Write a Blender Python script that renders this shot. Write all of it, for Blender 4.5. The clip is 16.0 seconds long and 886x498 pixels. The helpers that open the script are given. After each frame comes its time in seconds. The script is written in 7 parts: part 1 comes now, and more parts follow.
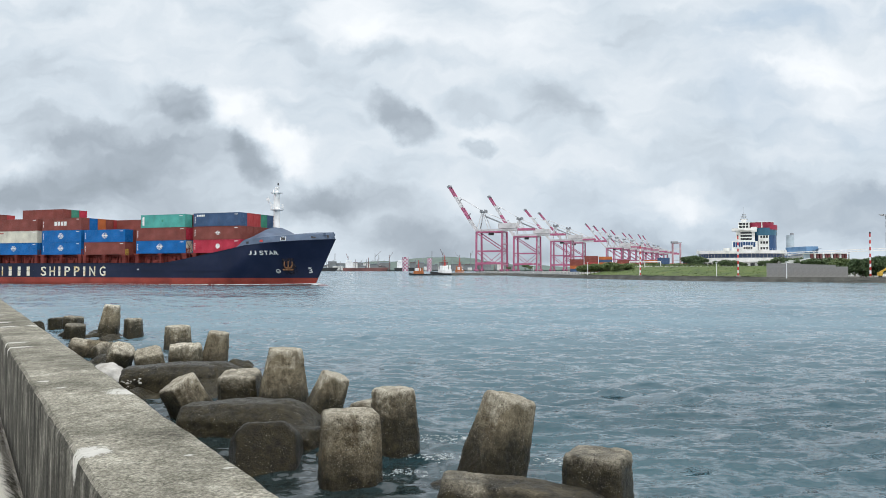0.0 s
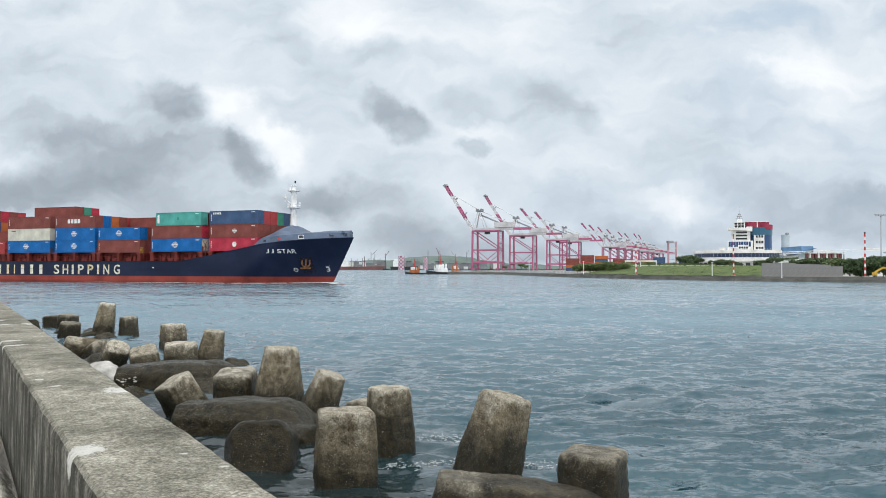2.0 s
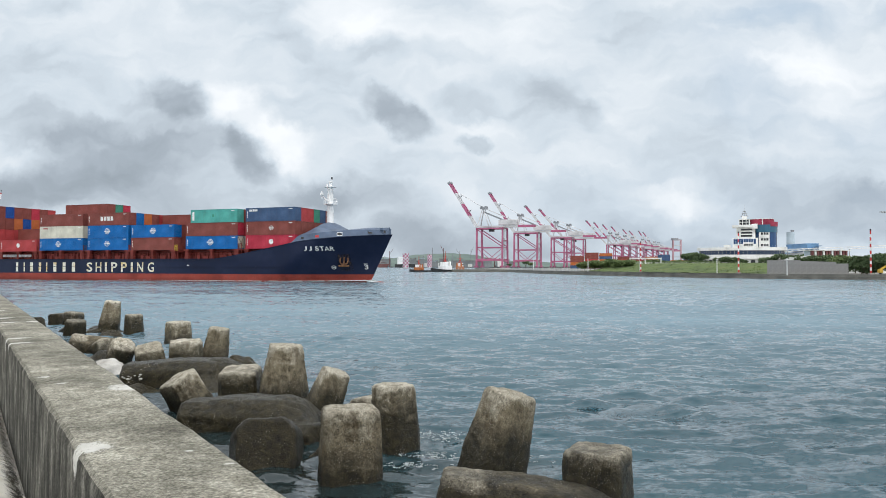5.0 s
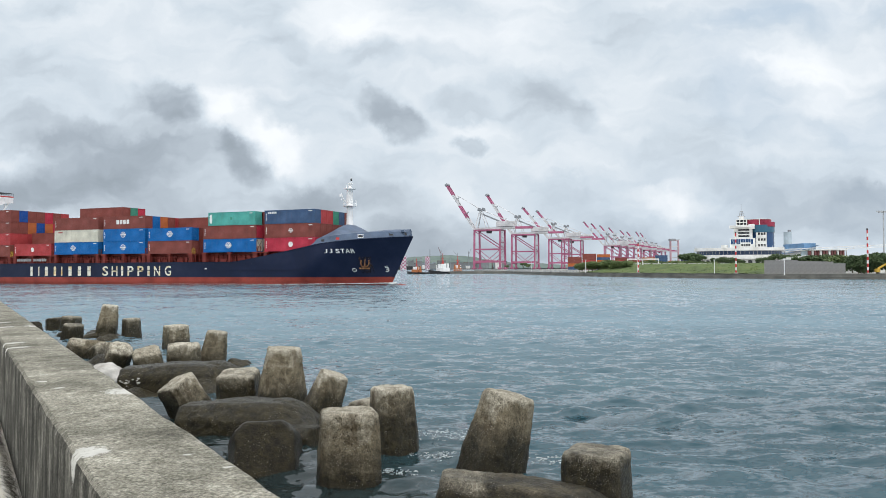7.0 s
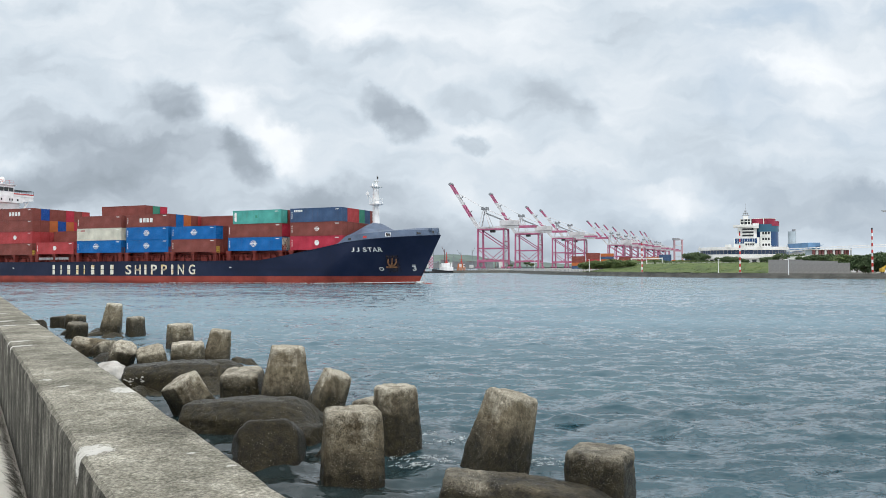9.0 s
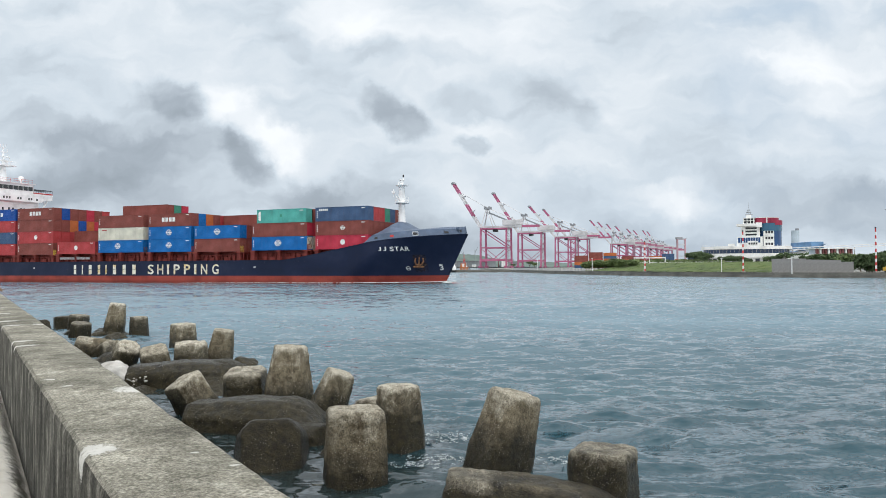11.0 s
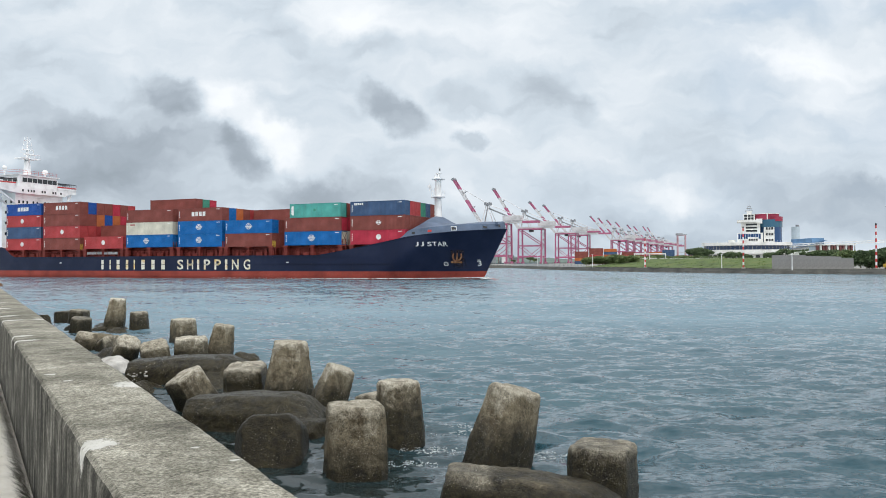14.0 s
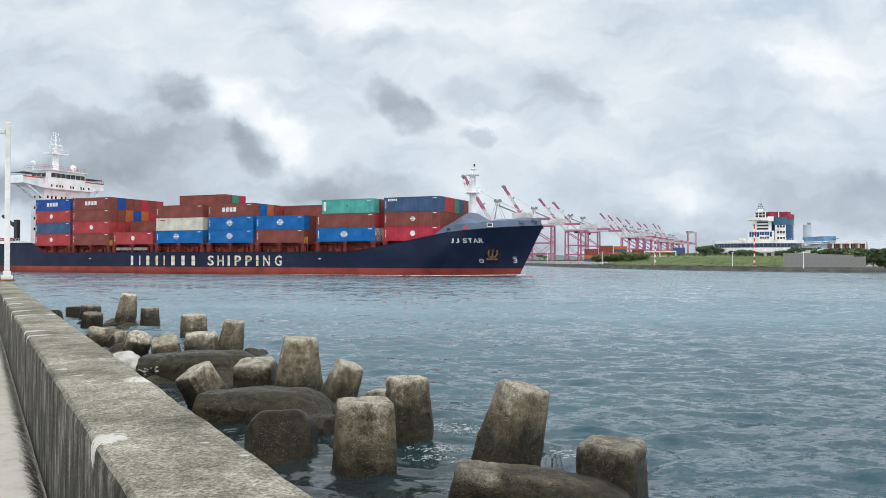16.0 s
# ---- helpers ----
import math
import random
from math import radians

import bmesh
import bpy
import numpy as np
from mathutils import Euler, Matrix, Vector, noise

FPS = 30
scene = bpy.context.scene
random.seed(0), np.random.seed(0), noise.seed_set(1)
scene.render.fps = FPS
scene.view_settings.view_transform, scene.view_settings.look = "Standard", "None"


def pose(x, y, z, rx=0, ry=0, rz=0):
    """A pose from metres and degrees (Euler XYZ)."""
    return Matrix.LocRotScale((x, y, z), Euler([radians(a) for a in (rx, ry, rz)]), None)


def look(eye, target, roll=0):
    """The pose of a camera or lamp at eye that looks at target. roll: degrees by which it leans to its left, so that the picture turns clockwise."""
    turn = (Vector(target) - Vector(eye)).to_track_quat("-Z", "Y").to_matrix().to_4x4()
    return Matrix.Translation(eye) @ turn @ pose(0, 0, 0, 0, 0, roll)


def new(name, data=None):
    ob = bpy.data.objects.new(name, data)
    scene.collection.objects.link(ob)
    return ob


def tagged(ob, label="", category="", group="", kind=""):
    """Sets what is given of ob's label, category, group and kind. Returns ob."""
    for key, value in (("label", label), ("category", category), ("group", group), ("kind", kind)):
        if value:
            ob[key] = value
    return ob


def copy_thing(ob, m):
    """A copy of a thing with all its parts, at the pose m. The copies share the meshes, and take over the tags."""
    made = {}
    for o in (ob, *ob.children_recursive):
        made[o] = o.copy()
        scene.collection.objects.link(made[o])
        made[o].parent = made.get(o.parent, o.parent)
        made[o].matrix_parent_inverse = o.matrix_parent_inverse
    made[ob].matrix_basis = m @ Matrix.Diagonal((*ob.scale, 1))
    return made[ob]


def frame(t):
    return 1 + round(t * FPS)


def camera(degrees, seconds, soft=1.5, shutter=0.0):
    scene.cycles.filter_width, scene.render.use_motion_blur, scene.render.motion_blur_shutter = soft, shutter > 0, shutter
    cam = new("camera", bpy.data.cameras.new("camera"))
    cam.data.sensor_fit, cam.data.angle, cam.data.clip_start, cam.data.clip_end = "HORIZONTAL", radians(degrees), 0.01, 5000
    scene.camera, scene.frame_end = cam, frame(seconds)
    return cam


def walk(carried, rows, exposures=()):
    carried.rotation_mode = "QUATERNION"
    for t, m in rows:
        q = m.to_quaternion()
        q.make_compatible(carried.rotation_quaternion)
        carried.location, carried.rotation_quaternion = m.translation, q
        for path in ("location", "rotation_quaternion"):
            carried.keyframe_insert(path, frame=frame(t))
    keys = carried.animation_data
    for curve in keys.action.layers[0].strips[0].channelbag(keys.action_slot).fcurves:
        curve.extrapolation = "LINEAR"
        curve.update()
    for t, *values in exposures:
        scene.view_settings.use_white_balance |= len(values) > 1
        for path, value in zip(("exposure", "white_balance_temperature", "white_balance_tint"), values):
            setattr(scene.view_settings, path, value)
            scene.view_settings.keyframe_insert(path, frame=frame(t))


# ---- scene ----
cam = camera(60.30, 16.0, soft=0.9)
# a hand-held camera on the promenade, its eye 3.4 m above the water
walk(cam, [
    (0.0, pose(0, 0, 3.4, 91.549, -0.000, 0.148)),
    (0.5, pose(0, 0, 3.4, 91.511, -0.139, 0.027)),
    (1.0, pose(0, 0, 3.4, 91.603, -0.052, -0.087)),
    (1.5, pose(0, 0, 3.4, 91.628, -0.089, -0.149)),
    (2.0, pose(0, 0, 3.4, 91.467, -0.127, -0.152)),
    (2.5, pose(0, 0, 3.4, 91.357, -0.091, -0.153)),
    (3.0, pose(0, 0, 3.4, 91.307, -0.213, -0.096)),
    (3.5, pose(0, 0, 3.4, 91.270, -0.274, 0.013)),
    (4.0, pose(0, 0, 3.4, 91.232, -0.189, 0.092)),
    (6.5, pose(0, 0, 3.4, 91.409, 0.085, 0.114)),
    (7.0, pose(0, 0, 3.4, 91.427, 0.252, 0.006)),
    (7.5, pose(0, 0, 3.4, 91.381, 0.139, -0.041)),
    (8.0, pose(0, 0, 3.4, 91.256, 0.013, 0.048)),
    (8.5, pose(0, 0, 3.4, 91.325, 0.161, 0.186)),
    (9.0, pose(0, 0, 3.4, 91.357, 0.179, 0.271)),
    (11.5, pose(0, 0, 3.4, 91.284, 0.224, 0.528)),
    (12.0, pose(0, 0, 3.4, 91.106, 0.104, 0.511)),
    (12.5, pose(0, 0, 3.4, 91.043, 0.107, 0.560)),
    (13.0, pose(0, 0, 3.4, 91.020, 0.089, 0.549)),
    (13.5, pose(0, 0, 3.4, 91.084, 0.000, 0.523)),
    (14.0, pose(0, 0, 3.4, 90.997, 0.144, 0.492)),
    (14.5, pose(0, 0, 3.4, 90.897, 0.087, 0.596)),
    (15.0, pose(0, 0, 3.4, 90.785, -0.040, 0.764)),
    (15.5, pose(0, 0, 3.4, 90.733, -0.165, 0.959)),
    (16.0, pose(0, 0, 3.4, 90.764, -0.062, 1.202)),
])

# ---- daylight under broken cloud ----
world = bpy.data.worlds.new("overcast_sky")
scene.world = world
world.use_nodes = True
wn = world.node_tree
wbg = wn.nodes["Background"]
sky = wn.nodes.new("ShaderNodeTexSky")
sky.sky_type, sky.sun_disc = "NISHITA", False
sky.sun_elevation, sky.sun_rotation = radians(58), radians(166)
wscale = wn.nodes.new("ShaderNodeVectorMath")
wscale.operation = "SCALE"
wscale.inputs["Scale"].default_value = 0.9
wn.links.new(sky.outputs[0], wscale.inputs[0])
wcoord = wn.nodes.new("ShaderNodeTexCoord")
wnoise = wn.nodes.new("ShaderNodeTexNoise")
wnoise.inputs["Scale"].default_value, wnoise.inputs["Detail"].default_value = 2.2, 5
wn.links.new(wcoord.outputs["Generated"], wnoise.inputs["Vector"])
wramp = wn.nodes.new("ShaderNodeValToRGB")
wramp.color_ramp.elements[0].position, wramp.color_ramp.elements[0].color = 0.3, (6.4, 6.9, 7.3, 1)
wramp.color_ramp.elements[1].position, wramp.color_ramp.elements[1].color = 0.7, (11.0, 11.4, 11.6, 1)
wn.links.new(wnoise.outputs["Fac"], wramp.inputs[0])
wmix = wn.nodes.new("ShaderNodeMixRGB")
wmix.inputs[0].default_value = 0.8
wn.links.new(wscale.outputs[0], wmix.inputs[1])
wn.links.new(wramp.outputs[0], wmix.inputs[2])
wn.links.new(wmix.outputs[0], wbg.inputs[0])
wbg.inputs[1].default_value = 0.15

sun_data = bpy.data.lights.new("sun", "SUN")
sun_data.energy, sun_data.angle, sun_data.color = 1.5, radians(16), (1.0, 0.95, 0.88)
sun = new("sun", sun_data)
sun.matrix_world = look((15, -60, 120), (0, 0, 0))
scene.view_settings.exposure = 0.06


# ---- materials ----
def links(nt, *pairs):
    for a, b in pairs:
        nt.links.new(a, b)


def node(nt, kind, **values):
    n = nt.nodes.new("ShaderNode" + kind)
    for key, value in values.items():
        if key in n.inputs:
            n.inputs[key].default_value = value
        else:
            n.inputs[key.replace("_", " ")].default_value = value
    return n


def ramp(nt, source, *stops):
    r = nt.nodes.new("ShaderNodeValToRGB")
    els = r.color_ramp.elements
    while len(els) < len(stops):
        els.new(0.5)
    for e, (p, c) in zip(els, stops):
        e.position, e.color = p, (*c, 1) if len(c) == 3 else c
    nt.links.new(source, r.inputs[0])
    return r.outputs[0]


def blend(nt, fac, a, b, how="MIX"):
    m = nt.nodes.new("ShaderNodeMixRGB")
    m.blend_type = how
    for socket, value in zip(m.inputs, (fac, a, b)):
        if isinstance(value, (int, float)):
            socket.default_value = value
        elif isinstance(value, tuple):
            socket.default_value = (*value, 1)
        else:
            nt.links.new(value, socket)
    return m.outputs[0]


def math_node(nt, op, a, b=0.0, clamp=False):
    m = nt.nodes.new("ShaderNodeMath")
    m.operation, m.use_clamp = op, clamp
    for socket, value in zip(m.inputs, (a, b)):
        if isinstance(value, (int, float)):
            socket.default_value = value
        else:
            nt.links.new(value, socket)
    return m.outputs[0]


def fresh(name):
    m = bpy.data.materials.new(name)
    m.use_nodes = True
    return m, m.node_tree, m.node_tree.nodes["Principled BSDF"]


def noise_of(nt, vec, scale, detail=4, rough=0.55):
    n = node(nt, "TexNoise", Scale=scale, Detail=detail, Roughness=rough)
    nt.links.new(vec, n.inputs["Vector"])
    return n.outputs["Fac"]


def stretched(nt, vec, sx, sy, sz):
    mp = nt.nodes.new("ShaderNodeMapping")
    mp.inputs["Scale"].default_value = (sx, sy, sz)
    nt.links.new(vec, mp.inputs["Vector"])
    return mp.outputs[0]


def bump_of(nt, bsdf, height, strength, distance=0.02):
    b = node(nt, "Bump", Strength=strength, Distance=distance)
    links(nt, (height, b.inputs["Height"]), (b.outputs[0], bsdf.inputs["Normal"]))
    return b


def worn(name, base, dark, light, rough=0.6, metal=0.0, coarse=0.6, fine=14.0, bump=0.15, streak=0.0, streak_colour=(0.12, 0.06, 0.035), vary=0.0, soil=0.35):
    """A painted, cast or natural surface: broad tone, fine grain, optional vertical run-off streaks."""
    m, nt, bsdf = fresh(name)
    co = nt.nodes.new("ShaderNodeTexCoord").outputs["Object"]
    broad = noise_of(nt, co, coarse, 5)
    grain = noise_of(nt, co, fine, 6, 0.65)
    col = ramp(nt, broad, (0.3, dark), (0.5, base), (0.72, light))
    col = blend(nt, soil, col, ramp(nt, grain, (0.3, (0.35, 0.35, 0.35)), (0.7, (1, 1, 1))), "MULTIPLY")
    if streak:
        run = noise_of(nt, stretched(nt, co, 2.2, 2.2, 0.16), 1.6, 5, 0.7)
        fac = ramp(nt, run, (0.56, (0, 0, 0)), (0.72, (streak, streak, streak)))
        col = blend(nt, fac, col, streak_colour)
    if vary:
        rnd = nt.nodes.new("ShaderNodeObjectInfo").outputs["Random"]
        col = blend(nt, vary, col, ramp(nt, rnd, (0, (0.55, 0.55, 0.55)), (1, (1.25, 1.2, 1.15))), "MULTIPLY")
    nt.links.new(col, bsdf.inputs["Base Color"])
    bsdf.inputs["Metallic"].default_value = metal
    links(nt, (ramp(nt, grain, (0.2, (rough - 0.12,) * 3), (0.8, (min(1, rough + 0.12),) * 3)), bsdf.inputs["Roughness"]))
    bump_of(nt, bsdf, grain, bump)
    return m


def paint(name, c, rough=0.45, streak=0.35, coarse=0.35, fine=9.0, bump=0.05, rust=(0.14, 0.07, 0.04), soil=0.25):
    d = tuple(v * (0.65 + 0.4 * (0.25 - soil) + 0.07) for v in c)
    li = tuple(min(0.9, v * 1.2 + 0.01) for v in c)
    m = worn(name, c, d, li, rough, 0.0, coarse, fine, bump, streak, rust, soil=soil)
    m.node_tree.nodes["Principled BSDF"].inputs["Specular IOR Level"].default_value = 0.22
    return m


# ---- small mesh helpers ----
def link_bm(name, bm, material=None, parent=None, smooth=False):
    me = bpy.data.meshes.new(name)
    bm.to_mesh(me)
    bm.free()
    if smooth:
        me.polygons.foreach_set("use_smooth", [True] * len(me.polygons))
    if material:
        me.materials.append(material)
    ob = new(name, me)
    if parent:
        ob.parent = parent
    return ob


def part(name, bm, material, parent, label="", smooth=False):
    ob = link_bm(name, bm, material, parent, smooth)
    return tagged(ob, label) if label else ob


def same(name, ob, parent, m, label=""):
    """Another part on the same mesh."""
    o = new(name, ob.data)
    o.parent, o.matrix_basis = parent, m
    return tagged(o, label) if label else o


def box(bm, x0, x1, y0, y1, z0, z1, bevel=0.0):
    g = bmesh.ops.create_cube(bm, size=1)
    vs = g["verts"]
    bmesh.ops.transform(bm, verts=vs, matrix=Matrix.Translation(((x0 + x1) / 2, (y0 + y1) / 2, (z0 + z1) / 2)) @ Matrix.Diagonal((abs(x1 - x0), abs(y1 - y0), abs(z1 - z0), 1)))
    if bevel:
        es = list({e for v in vs for e in v.link_edges})
        bmesh.ops.bevel(bm, geom=es, offset=bevel, segments=2, affect="EDGES", profile=0.6)
    return bm


def tube(bm, a, b, r0, r1=None, n=8):
    a, b = Vector(a), Vector(b)
    r1 = r0 if r1 is None else r1
    d = b - a
    m = Matrix.Translation((a + b) / 2) @ d.to_track_quat("Z", "Y").to_matrix().to_4x4()
    bmesh.ops.create_cone(bm, cap_ends=True, segments=n, radius1=r0, radius2=r1, depth=d.length, matrix=m)
    return bm


def beam(bm, a, b, w, h):
    """A square bar from a to b."""
    a, b = Vector(a), Vector(b)
    d = b - a
    m = Matrix.Translation((a + b) / 2) @ d.to_track_quat("Z", "Y").to_matrix().to_4x4() @ Matrix.Diagonal((w, h, d.length, 1))
    bmesh.ops.create_cube(bm, size=1, matrix=m)
    return bm


def grid_mesh(name, xs, ys, z, material, smooth=True):
    """A sheet over the crossings of xs and ys with heights z[j, i]."""
    nx, ny = len(xs), len(ys)
    gx, gy = np.meshgrid(xs, ys)
    co = np.stack([gx, gy, z], -1).reshape(-1, 3)
    k = (np.arange(ny - 1)[:, None] * nx + np.arange(nx - 1)[None]).ravel()
    faces = np.stack([k, k + 1, k + nx + 1, k + nx], 1)
    me = bpy.data.meshes.new(name)
    me.vertices.add(len(co))
    me.vertices.foreach_set("co", co.ravel())
    me.loops.add(faces.size)
    me.loops.foreach_set("vertex_index", faces.ravel().astype(np.int32))
    me.polygons.add(len(faces))
    me.polygons.foreach_set("loop_start", np.arange(0, faces.size, 4, dtype=np.int32))
    me.polygons.foreach_set("use_smooth", np.full(len(faces), smooth))
    me.update(calc_edges=True)
    me.materials.append(material)
    return new(name, me)


# ---- sky backdrop: a far shell of cloud, in tangent coordinates about +y ----
def cloud_material():
    m, nt, bsdf = fresh("cloud_sky")
    co = nt.nodes.new("ShaderNodeTexCoord").outputs["Object"]
    sep = nt.nodes.new("ShaderNodeSeparateXYZ")
    nt.links.new(co, sep.inputs[0])
    u = math_node(nt, "DIVIDE", sep.outputs[0], sep.outputs[1])
    v = math_node(nt, "DIVIDE", sep.outputs[2], sep.outputs[1])
    flat = nt.nodes.new("ShaderNodeCombineXYZ")
    links(nt, (u, flat.inputs[0]), (v, flat.inputs[1]))
    plane = flat.outputs[0]

    def warped(source, scale, amount, detail, rough):
        n = node(nt, "TexNoise", Scale=scale, Detail=detail, Roughness=rough)
        nt.links.new(plane, n.inputs["Vector"])
        c = nt.nodes.new("ShaderNodeVectorMath")
        c.operation = "SUBTRACT"
        c.inputs[1].default_value = (0.5, 0.5, 0.5)
        nt.links.new(n.outputs["Color"], c.inputs[0])
        k = nt.nodes.new("ShaderNodeVectorMath")
        k.operation = "SCALE"
        k.inputs["Scale"].default_value = amount
        nt.links.new(c.outputs[0], k.inputs[0])
        a = nt.nodes.new("ShaderNodeVectorMath")
        a.operation = "ADD"
        links(nt, (source, a.inputs[0]), (k.outputs[0], a.inputs[1]))
        return a.outputs[0]

    edge = warped(warped(plane, 8.0, 0.085, 3, 0.5), 24.0, 0.045, 6, 0.6)

    def patch(x, y, rx, ry, tilt=0, soft=0.35):
        """1 inside a torn patch of cloud at bearing x and height y (tangents), 0 outside."""
        mp = nt.nodes.new("ShaderNodeMapping")
        mp.vector_type = "TEXTURE"
        mp.inputs["Location"].default_value = (x, y, 0)
        mp.inputs["Rotation"].default_value = (0, 0, radians(tilt))
        mp.inputs["Scale"].default_value = (rx, ry, 1)
        nt.links.new(edge, mp.inputs["Vector"])
        ln = nt.nodes.new("ShaderNodeVectorMath")
        ln.operation = "LENGTH"
        nt.links.new(mp.outputs[0], ln.inputs[0])
        r = nt.nodes.new("ShaderNodeMapRange")
        r.interpolation_type = "SMOOTHSTEP"
        r.inputs["From Min"].default_value, r.inputs["From Max"].default_value = 1 + soft, 1 - soft
        nt.links.new(ln.outputs["Value"], r.inputs["Value"])
        return r.outputs[0]

    # tone: layered noise stretched along the horizon
    layer = noise_of(nt, stretched(nt, edge, 1.3, 3.8, 1), 2.4, 3, 0.45)
    puffs = noise_of(nt, stretched(nt, edge, 2.4, 5.2, 1), 3.0, 4, 0.5)
    tone = math_node(nt, "ADD", math_node(nt, "MULTIPLY", layer, 0.75), math_node(nt, "MULTIPLY", puffs, 0.64))
    sheets = noise_of(nt, stretched(nt, edge, 1.6, 13.0, 1), 1.6, 4, 0.55)
    tone = math_node(nt, "ADD", tone, math_node(nt, "MULTIPLY", sheets, 0.26))
    tone = math_node(nt, "ADD", tone, -0.16)
    for x, y, rx, ry, tilt, soft, gain in CLOUDS:
        tone = math_node(nt, "ADD", tone, math_node(nt, "MULTIPLY", patch(x, y, rx, ry, tilt, soft), gain))
    col = ramp(nt, tone, (0.08, (0.24, 0.285, 0.325)), (0.34, (0.40, 0.46, 0.525)), (0.60, (0.63, 0.71, 0.785)), (0.95, (0.925, 0.96, 0.995)))
    for x, y, rx, ry, tilt, soft, gain in BLUES:
        f = math_node(nt, "MULTIPLY", math_node(nt, "MULTIPLY", patch(x, y, rx, ry, tilt, soft), gain), ramp(nt, puffs, (0.35, (1, 1, 1)), (0.65, (0.2, 0.2, 0.2))))
        col = blend(nt, f, col, (0.42, 0.55, 0.70))
    em = nt.nodes.new("ShaderNodeEmission")
    nt.links.new(col, em.inputs[0])
    nt.links.new(em.outputs[0], nt.nodes["Material Output"].inputs["Surface"])
    return m


# bearing, height, half-widths, tilt, softness, tone
CLOUDS = [
    (-0.064, 0.200, 0.050, 0.026, -24, 0.34, -0.27), (-0.46, 0.17, 0.24, 0.10, 4, 0.9, -0.10), (0.040, 0.162, 0.022, 0.015, -10, 0.4, -0.24), (0.022, 0.215, 0.034, 0.016, -12, 0.7, -0.17),
    (0.145, 0.225, 0.045, 0.022, -15, 0.7, -0.18), (0.185, 0.200, 0.02, 0.02, -40, 0.7, -0.12),
    (-0.350, 0.228, 0.055, 0.030, -30, 0.36, -0.24), (-0.430, 0.155, 0.085, 0.042, 5, 0.6, -0.15), (-0.540, 0.190, 0.07, 0.03, 0, 0.7, -0.18),
    (-0.262, 0.142, 0.035, 0.026, -25, 0.45, -0.22), (-0.500, 0.105, 0.18, 0.028, 3, 0.7, -0.20), (-0.30, 0.085, 0.14, 0.02, 0, 0.7, -0.12),
    (-0.175, 0.098, 0.04, 0.014, 0, 0.7, -0.14), (-0.09, 0.090, 0.06, 0.014, 0, 0.7, -0.13),
]
CLOUDS += [
    (-0.550, 0.285, 0.05, 0.014, 8, 0.7, -0.12), (-0.210, 0.305, 0.04, 0.02, -15, 0.7, -0.10), (-0.095, 0.288, 0.035, 0.018, -20, 0.7, -0.12),
    (-0.110, 0.335, 0.06, 0.036, 0, 0.9, 0.28), (-0.222, 0.160, 0.042, 0.026, -28, 0.45, 0.30), (-0.285, 0.212, 0.036, 0.034, -10, 0.5, 0.28), (-0.25, 0.185, 0.05, 0.02, -40, 0.7, 0.08),
    (-0.515, 0.215, 0.05, 0.030, 0, 0.8, 0.14), (0.290, 0.095, 0.03, 0.02, 20, 0.8, 0.14), (0.525, 0.265, 0.075, 0.045, 8, 0.6, 0.14),
    (0.41, 0.138, 0.05, 0.014, 5, 0.8, 0.10), (0.02, 0.29, 0.12, 0.05, 0, 0.8, 0.08), (0.33, 0.185, 0.12, 0.05, -8, 0.9, 0.09),
    (0.50, 0.085, 0.17, 0.06, 0, 0.9, -0.12), (0.47, 0.325, 0.16, 0.035, 6, 0.9, -0.10), (0.30, 0.11, 0.12, 0.02, 4, 0.9, -0.07),
    (-0.10, 0.040, 0.17, 0.034, 0, 0.9, -0.17), (0.32, 0.030, 0.34, 0.034, 0, 0.9, -0.11), (0.56, 0.045, 0.10, 0.05, 0, 0.9, -0.08), (-0.42, 0.085, 0.22, 0.032, 2, 0.9, -0.11),
]
BLUES = [(0.42, 0.325, 0.10, 0.030, 10, 0.8, 0.62), (0.57, 0.345, 0.05, 0.02, 0, 0.8, 0.5), (0.40, 0.24, 0.06, 0.06, 20, 0.9, 0.35), (0.54, 0.19, 0.10, 0.035, 5, 0.9, 0.30), (0.45, 0.06, 0.3, 0.06, 0, 0.9, 0.22)]


def sky_backdrop():
    bm = bmesh.new()
    rows = []
    for j in range(25):
        el = radians(-1.2 + 41.2 * j / 24)
        rows.append([bm.verts.new((4400 * math.cos(el) * math.sin(az), 4400 * math.cos(el) * math.cos(az), 4400 * math.sin(el)))
                     for az in (radians(-66 + 132 * i / 48) for i in range(49))])
    for a, b in zip(rows, rows[1:]):
        for i in range(48):
            bm.faces.new((a[i], b[i], b[i + 1], a[i + 1]))
    ob = link_bm("sky_backdrop", bm, cloud_material(), smooth=True)
    return tagged(ob, "broken grey and white cloud over the harbour", "sky", kind="structure")


SKY = sky_backdrop()


